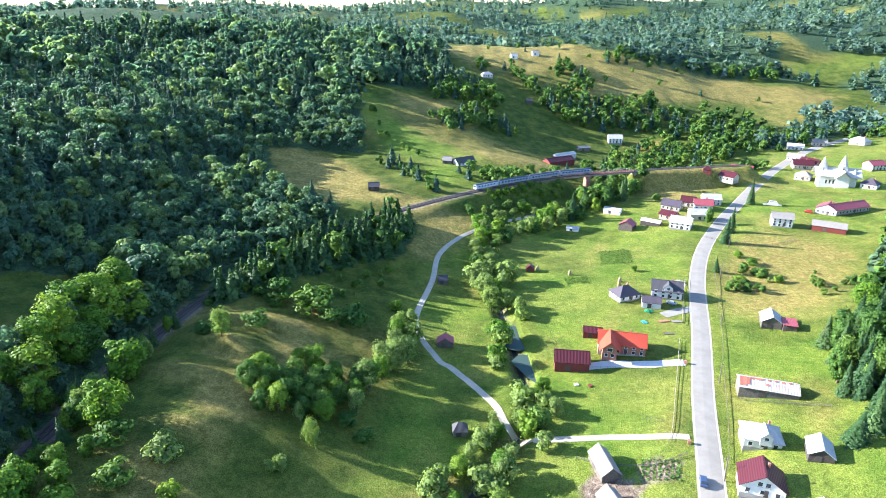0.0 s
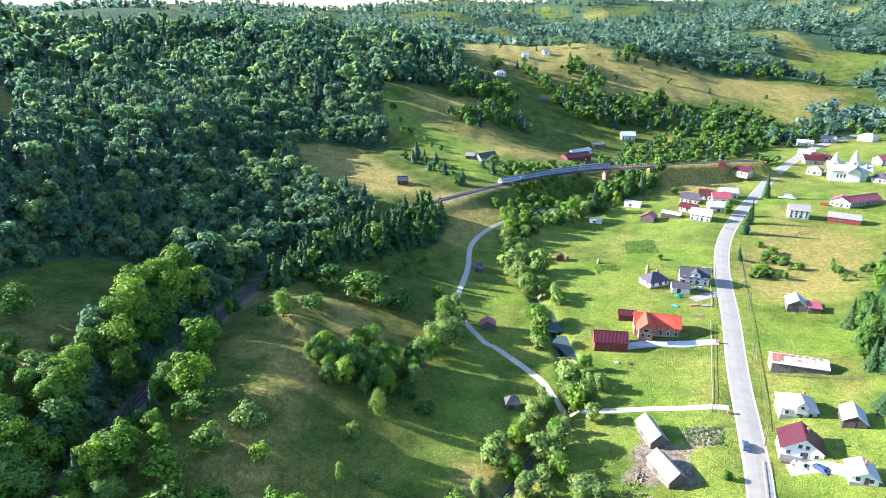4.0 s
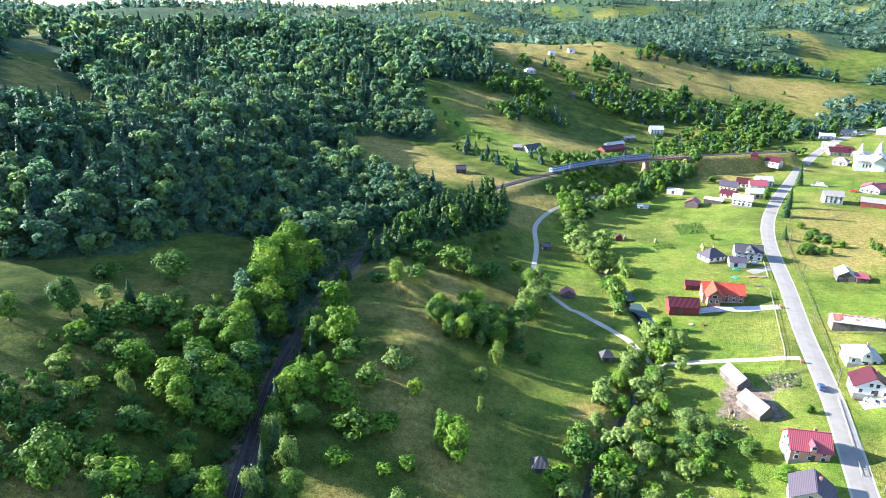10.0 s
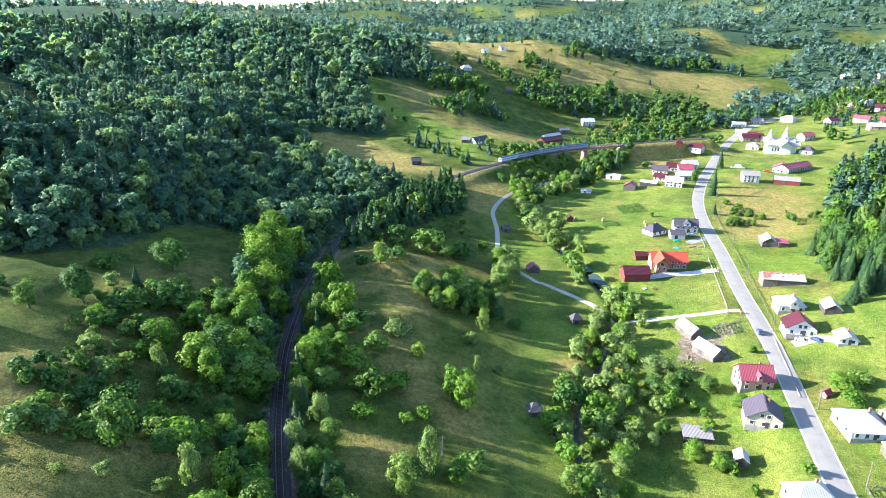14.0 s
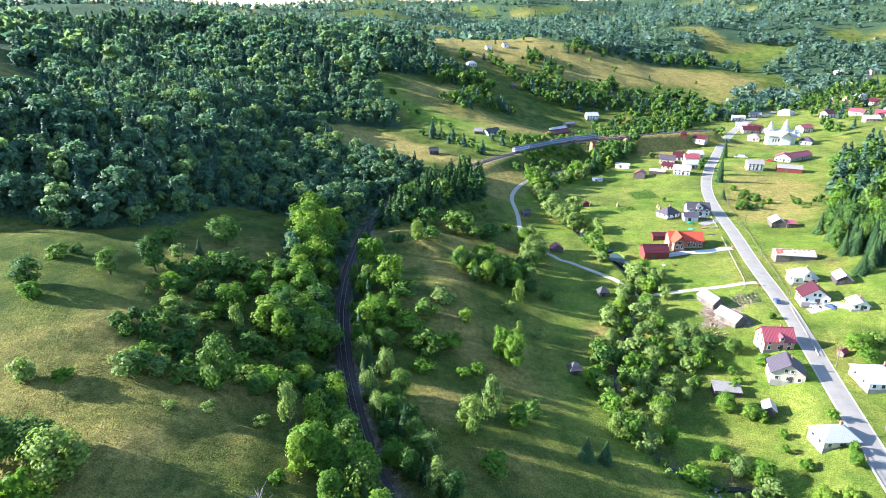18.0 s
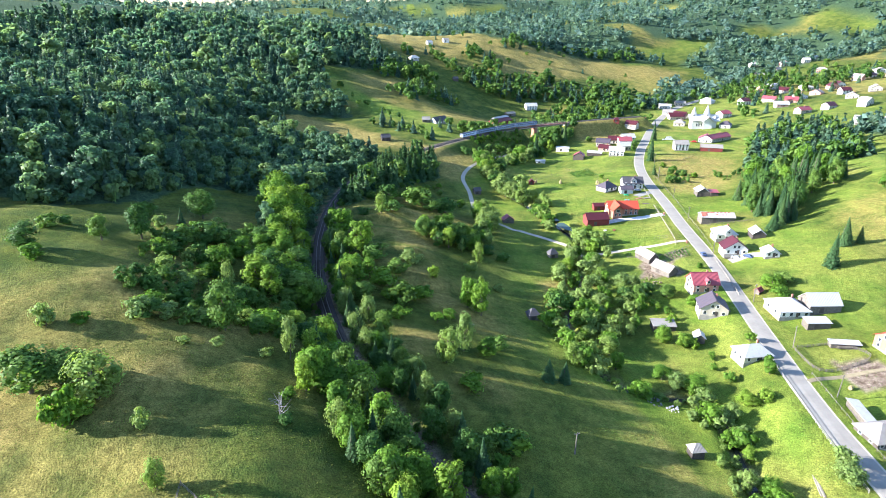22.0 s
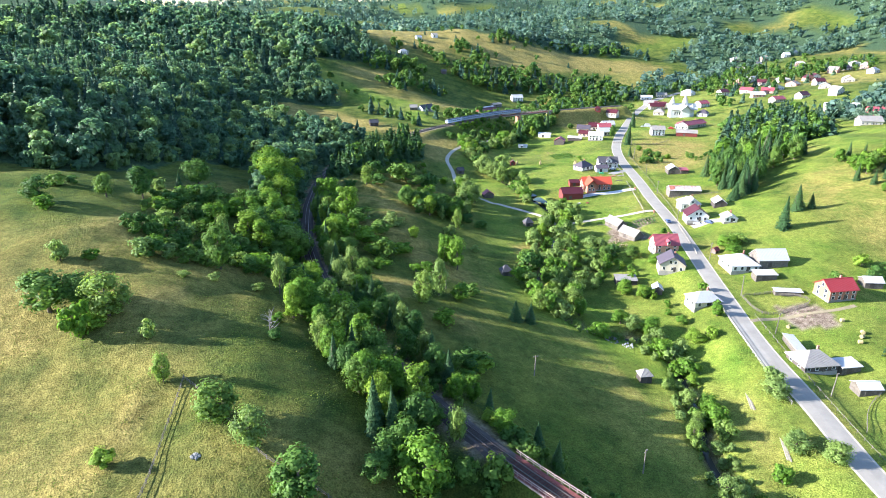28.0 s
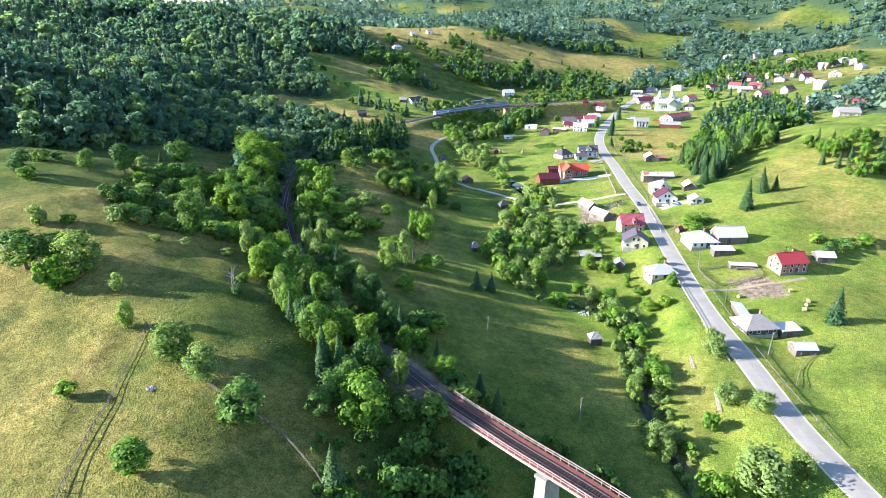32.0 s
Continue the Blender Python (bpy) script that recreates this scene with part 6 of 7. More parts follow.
# bushes and trees beside the knoll's banks
for kind, x, y, tall, wide in [("broad", -88.8, 135.7, 15, 11.8), ("broad", -98.1, 101.0, 14.3, 8.5), ("broad", -92.9, 119.8, 6.2, 7.3), ("broad", -87.5, 123.4, 5.5, 5.9), ("bush", -101.2, 122.9, 4.5, 6.8), ("bush", -84.1, 105.2, 6.9, 11.2), ("dark_bush", -79.9, 93.6, 7.0, 11.3), ("bush", -71.8, 97.3, 5.0, 8.1), ("dark", -91.9, 96.0, 6.5, 7.6), ("broad", -98.6, 92.5, 7.8, 7.4), ("spruce", -99.9, 140.3, 11.3, 4.1), ("spruce", -101.0, 125.6, 10.0, 3.8), ("dark_bush", -51.1, 214.4, 7.3, 11.8), ("dark_bush", -34.5, 209.3, 8.8, 14.2), ("dark_bush", -63.4, 218.8, 8.1, 13.1), ("bush", -19.6, 230.4, 4.4, 7.2), ("willow_bush", -44.9, 129.4, 3.5, 4.1), ("willow", -43.8, 113.7, 6.8, 3.5), ("willow_bush", -35.5, 116.1, 3.1, 5.0), ("broad", -52.1, 101.6, 5.6, 6.6), ("dark_bush", -28.0, 152.5, 5.1, 8.3), ("dark_bush", -22.6, 147.3, 4.5, 7.3)]:
    plant(kind, x, y, tall, wide)
# gardens
for kind, x, y, tall, wide in [("dark", 16.2, 105, 6.2, 8.8), ("dark", 20, 102.5, 6.9, 8.8), ("dark_bush", 26.2, 106.2, 5.6, 7.5), ("broad", 13.8, 73.8, 6.2, 6.2), ("broad", 17.5, 67.5, 5.6, 6.2), ("broad", 12.5, 72.5, 6.2, 6.2), ("broad", 18.8, 67.5, 5.6, 6.2), ("dark", 32.5, 101.2, 5.6, 7.5), ("dark", 41.2, 101.2, 5.6, 7.5), ("bush", 68.8, 81.2, 5, 7.5), ("broad", 28.8, 38.8, 5, 5.6), ("broad", 37.5, 91.2, 5, 7.5), ("willow", 20, 115, 7.5, 10), ("willow", 2.5, 101.2, 7.5, 8.8), ("bush", 70, 90, 4.4, 5.6), ("bush", 57.5, 116.2, 2.5, 3.8), ("broad", 71.2, 88.8, 5.6, 10), ("willow_bush", 76.2, 88.8, 5, 8.8), ("broad", -1.2, 51.2, 5.6, 7.5), ("bush", 36, 57, 4, 4.5), ("bush", 35.2, 43.6, 3.6, 4)]:
    plant(kind, x, y, tall, wide)
# road near
for kind, x, y, tall, wide in [("willow", -8.8, -52.5, 11.2, 15), ("willow_bush", 17.6, -1.4, 6.0, 6.5), ("willow", 8.0, -32.5, 6.0, 7.0), ("bush", -6.2, -31.2, 5, 6.2), ("willow", 3.8, -25, 6.2, 7.5), ("willow", 0.5, -53, 5.5, 6.5), ("spruce", 63.8, 1.2, 12.5, 6.2), ("willow_bush", 47.5, 5, 3.8, 6.2), ("willow", 13.8, -6.2, 6.2, 8.8), ("broad", 16.2, 32.5, 5, 7.5), ("bush", 20, 30, 4.4, 6.2), ("broad", 6.2, 43.8, 6.2, 8.8), ("willow_bush", 5, 20, 5, 7.5), ("bush", 26.2, 70, 3.8, 6.2), ("dark_bush", 76.2, 43.8, 4.4, 7.5), ("dark_bush", 85, 45, 5, 8.8), ("dark_bush", 95, 43.8, 5, 8.8), ("dark_bush", 103.8, 45, 5, 8.8), ("dark_bush", 115, 47.5, 4.4, 8.8), ("bush", 125, 48.8, 4.4, 8.8), ("bush", 106.2, 53.8, 5, 8.8)]:
    plant(kind, x, y, tall, wide)
# right spruces
for kind, x, y, tall, wide in [("spruce", 100, 90, 15, 7.5), ("spruce", 117.5, 101.2, 12.5, 6.2), ("spruce", 123.8, 100, 7.5, 4.4), ("spruce", 148.8, 305, 15, 6.2), ("spruce", 158.8, 321.2, 15, 6.2), ("spruce", 195, 375, 16.2, 6.2), ("spruce", 128.8, 267.5, 7.5, 4.4), ("dark", 160, 337.5, 11.2, 6.2), ("spruce", 111.2, 136.2, 10, 7.5), ("bush", 150, 277.5, 3.8, 6.2), ("bush", 135, 256.2, 3.8, 6.2), ("dark_bush", 148.8, 263.8, 4.4, 7.5), ("bush", 152.5, 256.2, 3.8, 6.2), ("broad", 147.5, 286.2, 4.4, 5), ("spruce", 81.2, 362.5, 15, 6.2), ("spruce", 117.5, 388.8, 16.2, 6.2), ("dark", 105, 378.8, 11.2, 7.5), ("dark", 90, 375, 10, 7.5), ("broad", 96.2, 370, 10, 7.5), ("dark", 126.2, 401.2, 11.2, 7.5), ("bush", 91.2, 271.2, 3.1, 3.8), ("dark_bush", 138.8, 386.2, 5, 6.2), ("dark_bush", 136.2, 253.8, 3.1, 5)]:
    plant(kind, x, y, tall, wide)



def grove(poly, spacing, seed, kinds, low, high, wide, group, label=""):
    """A stand of trees that can be told apart, each a thing."""
    x, y, rng = scatter(poly, spacing, seed, lambda a, b: (line_distance(a, b, RAIL_LINE) > 2.6) & (line_distance(a, b, ROAD_LINE) > 5.5))
    for a, b in zip(x, y):
        h = rng.uniform(low, high)
        k = kinds[rng.integers(len(kinds))]
        plant(k, float(a), float(b), h, (0.45 if k == "spruce" else wide) * h, label, group)


grove([(-112, 72), (-112, 40), (-107, 14), (-102, -8), (-96, -22), (-86, -20), (-91, -4), (-96, 14), (-103, 42), (-107, 72)], 6.0, 31, ["broad", "broad", "broad", "dark", "spruce"], 8.5, 12.5, 0.72, "trees along the railway")
grove([(-100, 205), (-92, 205), (-92, 150), (-95, 110), (-92, 80), (-84, 50), (-75, 10), (-70, -8), (-76, -10), (-84, 10), (-94, 45), (-101, 80), (-102, 140)], 6.2, 32, ["broad", "dark", "spruce", "willow", "dark"], 6.5, 11.0, 0.66, "trees along the railway")
grove([(-130, 152), (-122, 150), (-112, 125), (-112, 88), (-122, 85), (-126, 110)], 7.5, 34, ["broad", "dark", "broad"], 9, 13.5, 0.9, "trees along the railway")
grove([(-17, 80), (-8, 70), (4, 78), (16, 92), (24, 104), (24, 116), (12, 128), (8, 112), (0, 98)], 5.6, 59, ["willow", "willow_bush", "willow", "bush"], 4.8, 7.8, 0.95, "trees along the stream")
grove([(-163.8, 141.2), (-161.2, 97.5), (-160, 77.5), (-140, 78.8), (-118.8, 87.5), (-112.5, 106.2), (-122.5, 140), (-130, 152.5)], 10.0, 33, ["dark_bush", "dark_bush", "bush", "dark", "willow_bush"], 3.2, 6.2, 1.25, "bushes beside the wood")
grove([(-123.8, 206.2), (-110, 206.2), (-110, 160), (-121.2, 157.5)], 7.5, 35, ["broad"], 13.8, 17.5, 0.8, "trees along the railway")
grove([(-62.3, 162), (-56.5, 147), (-39.4, 145), (-28.4, 157.3), (-25.5, 173.5), (-45.8, 180.6)], 5, 36, ["dark", "broad", "dark"], 7.5, 10.6, 0.8, "grove on the meadow")
grove([(-27.1, 157.4), (-16.2, 175), (-10, 197.5), (-11.2, 215), (-20, 210), (-27.8, 183.9)], 5.8, 37, ["willow", "broad", "willow"], 8.8, 13.1, 0.75, "grove on the meadow")


def copse(poly, spacing, seed, share, tall, what):
    x, y, rng = scatter(poly, spacing, seed, clear_of_lines)
    keep = np.array([all(math.hypot(a - b.location.x, c - b.location.y) > 11 for b in built) for a, c in zip(x, y)], bool)
    x, y = x[keep], y[keep]
    wood("copse", x, y, rng, ("broad-leaved " + what, "dark spruces among the " + what), share, np.full(len(x), tall), 170, (M_DARK_LEAF, M_HAZED_SPRUCE))


grove([(137.5, 185), (168.8, 222.5), (206.2, 206.2), (185, 160), (160, 160), (136.2, 157.5)], 8.8, 38, ["spruce", "dark", "spruce", "broad"], 11.2, 18.8, 0.62, "trees on the spur")
grove([(120, 165), (137.5, 197.5), (147.5, 187.5), (137.5, 157.5), (121.2, 142.5)], 7.5, 39, ["spruce", "spruce", "dark"], 10, 16.2, 0.6, "trees on the spur")
grove([(156.2, 112.5), (155, 92.5), (170, 82.5), (207.5, 115), (200, 145), (180, 142.5)], 8.1, 40, ["broad", "dark", "spruce", "bush"], 5, 10, 0.85, "trees on the slope")
copse([(168.8, 222.5), (236.2, 311.2), (312.5, 362.5), (317.5, 300), (250, 212.5), (206.2, 206.2)], 7.5, 46, 0.5, 15.6, "trees on the spur")
copse([(0, 406.2), (32.5, 385), (85, 416.2), (135, 428.8), (162.5, 450), (168.8, 475), (131.2, 465), (82.5, 437.5), (37.5, 412.5)], 10, 41, 0.33, 10.6, "trees by the far bridge")
for i, (poly, spacing, share, tall) in enumerate(TREE_STRIPS):
    copse(poly, spacing, 80 + i, share, tall, "trees on the hill across the valley")
copse([(136, 412), (150, 436), (215, 452), (260, 470), (262, 482), (210, 470), (140, 445)], 7.0, 47, 0.15, 9.0, "trees along the far embankment")
copse([(86, 372), (104, 376), (124, 396), (136, 410), (128, 418), (108, 406), (90, 392)], 6.0, 48, 0.35, 10.0, "trees by the far bridge")
copse([(191, 535), (247, 513), (326, 540), (428, 570), (513, 582), (574, 652), (484, 645), (385, 630), (282, 577), (209, 576)], 13.0, 50, 0.15, 11.0, "trees along the far valley")
copse([(480, 647), (599, 635), (701, 604), (611, 504), (507, 515), (403, 522)], 17.0, 51, 0.15, 11.0, "trees among the far village")
copse([(-10, 428), (-30, 442), (-34, 460), (-18, 448)], 7.0, 49, 0.2, 6.0, "trees by the hill farm")
copse([(-47.5, 417.5), (-18.8, 381.2), (-6.2, 362.5), (0, 372.5), (-15, 397.5), (-35, 427.5)], 8.8, 44, 0.33, 11.2, "trees on the far slope")
copse([(331.2, 412.5), (412.5, 450), (587.5, 537.5), (650, 675), (537.5, 700), (412.5, 600), (350, 500)], 27.5, 45, 0.33, 11.9, "trees of the far village")

# crops in straight rows
for plot, turn in ((PLOTS[0], 10), (PLOTS[1], 5), (PLOTS[3], -20)):
    x, y, rng = scatter(plot, 0.55, 70)
    a = math.radians(turn)
    v = x * math.cos(a) + y * math.sin(a)
    keep = (v % 1.5) < 0.8
    x, y = x[keep], y[keep]
    up = np.tile(np.array([0.0, 0.0, 1.0]), (len(x), 1)) + rng.normal(scale=0.35, size=(len(x), 3))
    up /= np.linalg.norm(up, axis=1)[:, None]
    tagged(new("crop_rows", blade_mesh("crop_rows", cards(np.stack([x, y, ground(x, y) + 0.3], 1), up, np.full(len(x), 0.8), rng), M_DARK_LEAF, rng.random(len(x)))), "rows of dark green potato plants in a garden plot", "crops", kind="stuff")

grove([(-60, 255), (-36, 235), (-22, 255), (-30, 280), (-50, 275)], 9.0, 55, ["dark_bush", "bush", "dark"], 2.2, 4.5, 1.1, "bushes above the lane")
grove([(20, 330), (45, 345), (75, 372), (70, 385), (30, 360), (12, 345)], 6.0, 56, ["willow_bush", "dark_bush", "willow", "broad"], 3.5, 7.0, 0.95, "bushes below the embankment")
copse([(60, 690), (150, 720), (330, 730), (400, 700), (320, 800), (150, 880), (40, 800)], 42.0, 57, 0.2, 9.0, "single trees on the golden hill")

def thicket(poly, spacing, seed, low, high, mat, label, blades=400):
    """A thicket of shrubs too close to count, in one mesh."""
    x, y, rng = scatter(poly, spacing, seed, lambda a, b: (line_distance(a, b, RAIL_LINE) > 3.2) & (line_distance(a, b, RIVER_LINE) > 2.0) & (line_distance(a, b, LANE_LINE) > 2.5) & (ripple(a, b, 11, seed) > -0.35))
    shapes = [crown_points(rng, 10, 5.4, -0.8, 14, blades, 24 / math.sqrt(blades)) for i in range(6)]
    rows, tones = [], []
    for a, b, z in zip(x, y, ground(x, y)):
        h, w = rng.uniform(low, high) / 10, rng.uniform(0, 6.28)
        turn = np.array([[math.cos(w), -math.sin(w), 0], [math.sin(w), math.cos(w), 0], [0, 0, 1]])
        wide = h * rng.uniform(0.8, 1.2)
        rows.append((shapes[rng.integers(6)] @ turn.T) * np.array([wide, wide, h]) + np.array([a, b, z - 0.2]))
        tones.append(np.full(blades, rng.random()))
    tagged(new("thicket", blade_mesh("thicket", np.concatenate(rows), mat, np.concatenate(tones))), label, "bushes", kind="stuff")


thicket([(-300, 145), (-228, 165), (-203, 150), (-183, 172), (-168, 185), (-162, 210), (-146, 220), (-128, 212), (-124, 142), (-115, 112), (-108, 172), (-99, 222), (-82, 266), (-58, 306), (-84, 334), (-120, 360), (-160, 330), (-220, 260), (-300, 220)], 5.6, 16, 3.5, 8.0, M_HAZED_WOOD_LEAF, "dense undergrowth and young trees on the lower hillside", 110)
thicket([(-164, 126), (-162, 80), (-137, 60), (-122, 66), (-113, 100), (-122, 150), (-134, 150)], 6.4, 1, 1.8, 4.6, M_DARK_LEAF, "dense thicket of dark shrubs beside the wood")
thicket([(-164, 76), (-150, 68), (-124, 62), (-118, 68), (-140, 74), (-160, 82)], 3.0, 2, 2.8, 5.0, M_DARK_LEAF, "hedge of dark bushes across the meadow")
thicket([(-100, 204.1), (-86, 214.3), (-58.1, 211.4), (-40, 226.1), (-40, 246.3), (-59.9, 244.4), (-86, 230.2)], 6.5, 6, 2.5, 5.0, M_DARK_LEAF, "dark shrubs on the knoll above the lane")
thicket([(-30, 120), (-20, 60), (-8, 48), (4, 42), (8, 30), (-2, 0), (-12, -30), (-24, -60), (-36, -60), (-22, -26), (-14, 0), (-6, 22), (-4, 36), (-20, 42), (-26, 60)], 4.4, 7, 1.6, 4.2, M_WILLOW, "pale willow shrubs along the stream banks")
thicket([(14, 40), (20, 66), (8, 96), (14, 112), (30, 108), (26, 70), (24, 44)], 6.0, 8, 2.0, 4.5, M_LEAF, "garden shrubs behind the cottages")
thicket([(18, 302), (31, 330), (61, 355), (80, 372), (100, 388), (112, 384), (92, 362), (64, 346), (40, 322), (26, 300)], 5.2, 9, 3.0, 8.0, M_DARK_LEAF, "shrubs and young trees below the railway bridge")
thicket([(22, 372), (52, 388), (78, 400), (82, 392), (56, 380), (28, 362)], 3.6, 10, 2.0, 4.0, M_LEAF, "bushes on the railway embankment")
thicket([(-117, 150), (-98, 150), (-95, 90), (-88, 45), (-80, 12), (-76, -6), (-94, -14), (-102, 20), (-112, 60)], 4.2, 3, 1.4, 3.4, M_DARK_LEAF, "low dark undergrowth on both sides of the railway", 160)
thicket([(-94, -46), (-82, -26), (-74, -16), (-66, -26), (-64, -42), (-76, -54)], 4.6, 11, 4.0, 9.0, M_DARK_LEAF, "dark shrubs and young trees in the gully by the bridge")
thicket([(-104, -36), (-98, -30), (-84, -24), (-74, -25), (-66, -31), (-60, -42), (-72, -58), (-94, -58), (-106, -46)], 4.0, 17, 1.2, 3.6, M_DARK_LEAF, "dark weeds and low shrubs on the gully floor below the bridge", 200)
thicket([(-70, -10), (-62, -13), (-54, -20), (-47, -30), (-44, -42), (-54, -38), (-62, -26), (-70, -18)], 4.2, 18, 1.6, 4.2, M_DARK_LEAF, "dark shrubs on the shaded bank beside the bridge", 200)
thicket([(-64, -14), (-54, -18), (-40, -44), (-28, -62), (-40, -70), (-52, -44)], 6.0, 12, 2.5, 5.5, M_DARK_LEAF, "dark shrubs below the railway bridge")
thicket([(124, 246), (140, 240), (154, 262), (138, 274)], 5.0, 14, 2.0, 5.0, M_DARK_LEAF, "clump of green shrubs in the dry field")
thicket([(158, 240), (176, 236), (190, 262), (176, 270)], 6.0, 15, 2.0, 5.0, M_DARK_LEAF, "clump of green shrubs at the field's edge")
for kind, x, y, tall, wide in [("spruce", 78.7, 359.5, 18, 7.5), ("spruce", 119.9, 394.7, 17, 7), ("dark", 96.3, 388.5, 11, 8), ("broad", 105.7, 388.5, 11, 8), ("dark", 114, 404, 12, 8), ("dark", 103, 396, 11, 8), ("broad", 90, 384, 10, 8), ("willow", 69.7, 349, 8, 8), ("willow", 61.6, 341.6, 9, 9), ("broad", 52.4, 336.7, 9, 8), ("dark", 133.4, 411, 10, 7), ("willow", 43, 328.9, 9, 9), ("willow", 36, 322, 8, 8)]:
    plant(kind, x, y, tall, wide, "tall dark spruce standing below the railway bridge" if kind == "spruce" else "leafy tree standing below the railway bridge", "trees below the bridge")
grove([(150, 205), (140, 187), (128, 160), (116, 140), (122, 134), (138, 152), (150, 175), (162, 205)], 5.5, 58, ["spruce", "spruce", "dark", "spruce"], 11, 17, 0.6, "trees on the spur")

# rough grass, weeds and low scrub on the open slopes
rng = np.random.default_rng(60)
for name, count, box_of, size, mat, label in (("meadow_tufts", 300000, (-237, -12, -119, 269), (0.12, 0.32), 0, "tufts of long grass and weeds on the rough meadow"),
                                              ("valley_tufts", 260000, (-38, 219, -119, 325), (0.12, 0.34), 1, "tufts of green grass and weeds in the valley")):
    x, y = rng.uniform(box_of[0], box_of[1], count), rng.uniform(box_of[2], box_of[3], count)
    thick = ripple(x, y, 9, 3) + 0.6 * ripple(x, y, 3.5, 8) + rng.normal(scale=0.45, size=count)
    keep = (thick > 0.05) & (line_distance(x, y, ROAD_LINE) > 4.6) & (line_distance(x, y, LANE_LINE) > 2.0) & (line_distance(x, y, RAIL_LINE) > 3.5) & ~inside(x, y, WOOD_SLOPE)
    if mat:
        keep &= inside(x, y, VALLEY) | inside(x, y, SPUR)
    else:
        keep &= ~inside(x, y, VALLEY)
    for b in built:
        keep &= np.hypot(x - b.location.x, y - b.location.y) > 6.5
    x, y = x[keep], y[keep]
    n = len(x)
    s = rng.uniform(size[0], size[1], n) ** 1.2
    tilt = np.stack([rng.normal(scale=0.6, size=n), rng.normal(scale=0.6, size=n), np.full(n, 0.75)], 1)
    tilt /= np.linalg.norm(tilt, axis=1)[:, None]
    blades = cards(np.stack([x, y, ground(x, y) + 0.22 * s], 1), tilt, s * 1.5, rng, 1.2)
    tagged(new(name, blade_mesh(name, blades, (M_TUFT, M_GREEN_TUFT)[mat], rng.random(n))), label, "grass", kind="stuff")

# willows and bushes along the stream
rng = np.random.default_rng(50)
stream_line = smooth_line(RIVER, 1.0)
for low, high, step, reach, tall, share in ((-125, 50, 1.7, 4.6, 4.8, 0.6), (55, 169, 1.7, 10.5, 6.8, 0.8), (169, 312, 2.4, 10.0, 8.4, 0.6), (312, 375, 3.5, 8.5, 8.0, 0.5)):
    pts = stream_line[(stream_line[:, 1] > low) & (stream_line[:, 1] < high)]
    for i in np.arange(0, len(pts) - 1, step):
        px, py = pts[int(i)]
        w, d = rng.uniform(0, 6.28), rng.uniform(1.7, reach)
        x, y = px + math.cos(w) * d, py + math.sin(w) * d
        if 23 < x < 42 and 182 < y < 224 or line_distance(np.array(x), np.array(y), LANE_LINE) < 3.0 or line_distance(np.array(x), np.array(y), RIVER_LINE) < 1.3:
            continue
        h = tall * rng.uniform(0.6, 1.45)
        kind = ["willow", "willow_bush", "bush", "dark_bush", "broad"][rng.choice(5, p=[0.52 * share, 0.34, 0.46 - 0.52 * share, 0.08, 0.12])]
        plant(kind, float(x), float(y), h, h * (1.3 if "bush" in kind else 0.85), group="trees along the stream")


def dead_tree(x, y, h):
    rng = np.random.default_rng(9)
    root = new("dead_tree")
    root.matrix_basis = pose(x, y, float(ground(x, y)) - 0.1)
    M_DEAD = surface("bare_grey_wood", (0.30, 0.27, 0.24), (0.22, 0.19, 0.17), 2, 0.95, 9, 0.4)
    part("trunk", trunk_mesh("trunk", h, 0.2, 16, rng, h * 0.4, M_DEAD), root)
    return tagged(root, "bare grey dead tree standing on the meadow", "tree")


dead_tree(-119.8, 17.8, 9)


# ---- fences, poles, bales and vehicles ----
def fence(points, spacing, high, rails, mat, label, lean=3.0, pickets=False):
    """Posts and rails that follow the ground."""
    line = smooth_line(points, 0.5)
    run = np.concatenate([[0], np.cumsum(np.hypot(*np.diff(line, axis=0).T))])
    root = new("fence")
    post = shared_box("post", 0.14, 0.14, high + 0.5, mat)
    spots = []
    for s in np.arange(0, run[-1], spacing):
        px, py = np.interp(s, run, line[:, 0]), np.interp(s, run, line[:, 1])
        z = float(ground(px, py))
        spots.append((px, py, z))
        part("post", post, root, pose(px, py, z - 0.5, house_dice.uniform(-lean, lean), house_dice.uniform(-lean, lean), house_dice.uniform(0, 90)))
    for a, b in zip(spots, spots[1:]):
        for i in range(rails):
            up = high * (i + 0.7) / (rails + 0.1)
            d = Vector(b) - Vector(a)
            m = Matrix.Translation(Vector(a) + Vector((0, 0, up))) @ d.to_track_quat("X", "Z").to_matrix().to_4x4()
            part("rail", shared_box("rail", round(d.length + 0.1, 1), 0.06, 0.11 if not pickets else high * 0.8 / rails, mat), root, m @ pose(d.length / 2, 0, 0))
    return tagged(root, label, "fence")


fence([(-138.2, 1.1), (-140.2, -9.9), (-141.4, -20.5), (-143.9, -38.7), (-147.5, -62.5)], 2.2, 1.1, 2, M_OLD_WOOD, "weathered wooden rail fence down the meadow")
fence([(-138.2, 1.1), (-134.9, -3.1), (-128.3, -14), (-121.6, -24), (-114.6, -29.7), (-108.9, -34.1), (-103.5, -42.1), (-100, -50)], 2.2, 1.0, 2, M_OLD_WOOD, "weathered wooden fence along the meadow's edge")
fence([(64.4, 144.4), (68, 151.2), (75, 168.8), (82.5, 187.5), (88.8, 203.8)], 2.5, 1.1, 2, M_PALE_WOOD, "pale board fence along the roadside")
fence([(93.8, 215), (102.5, 237.5), (110.6, 257.5)], 2.5, 1.1, 2, M_PALE_WOOD, "pale board fence before the white houses")
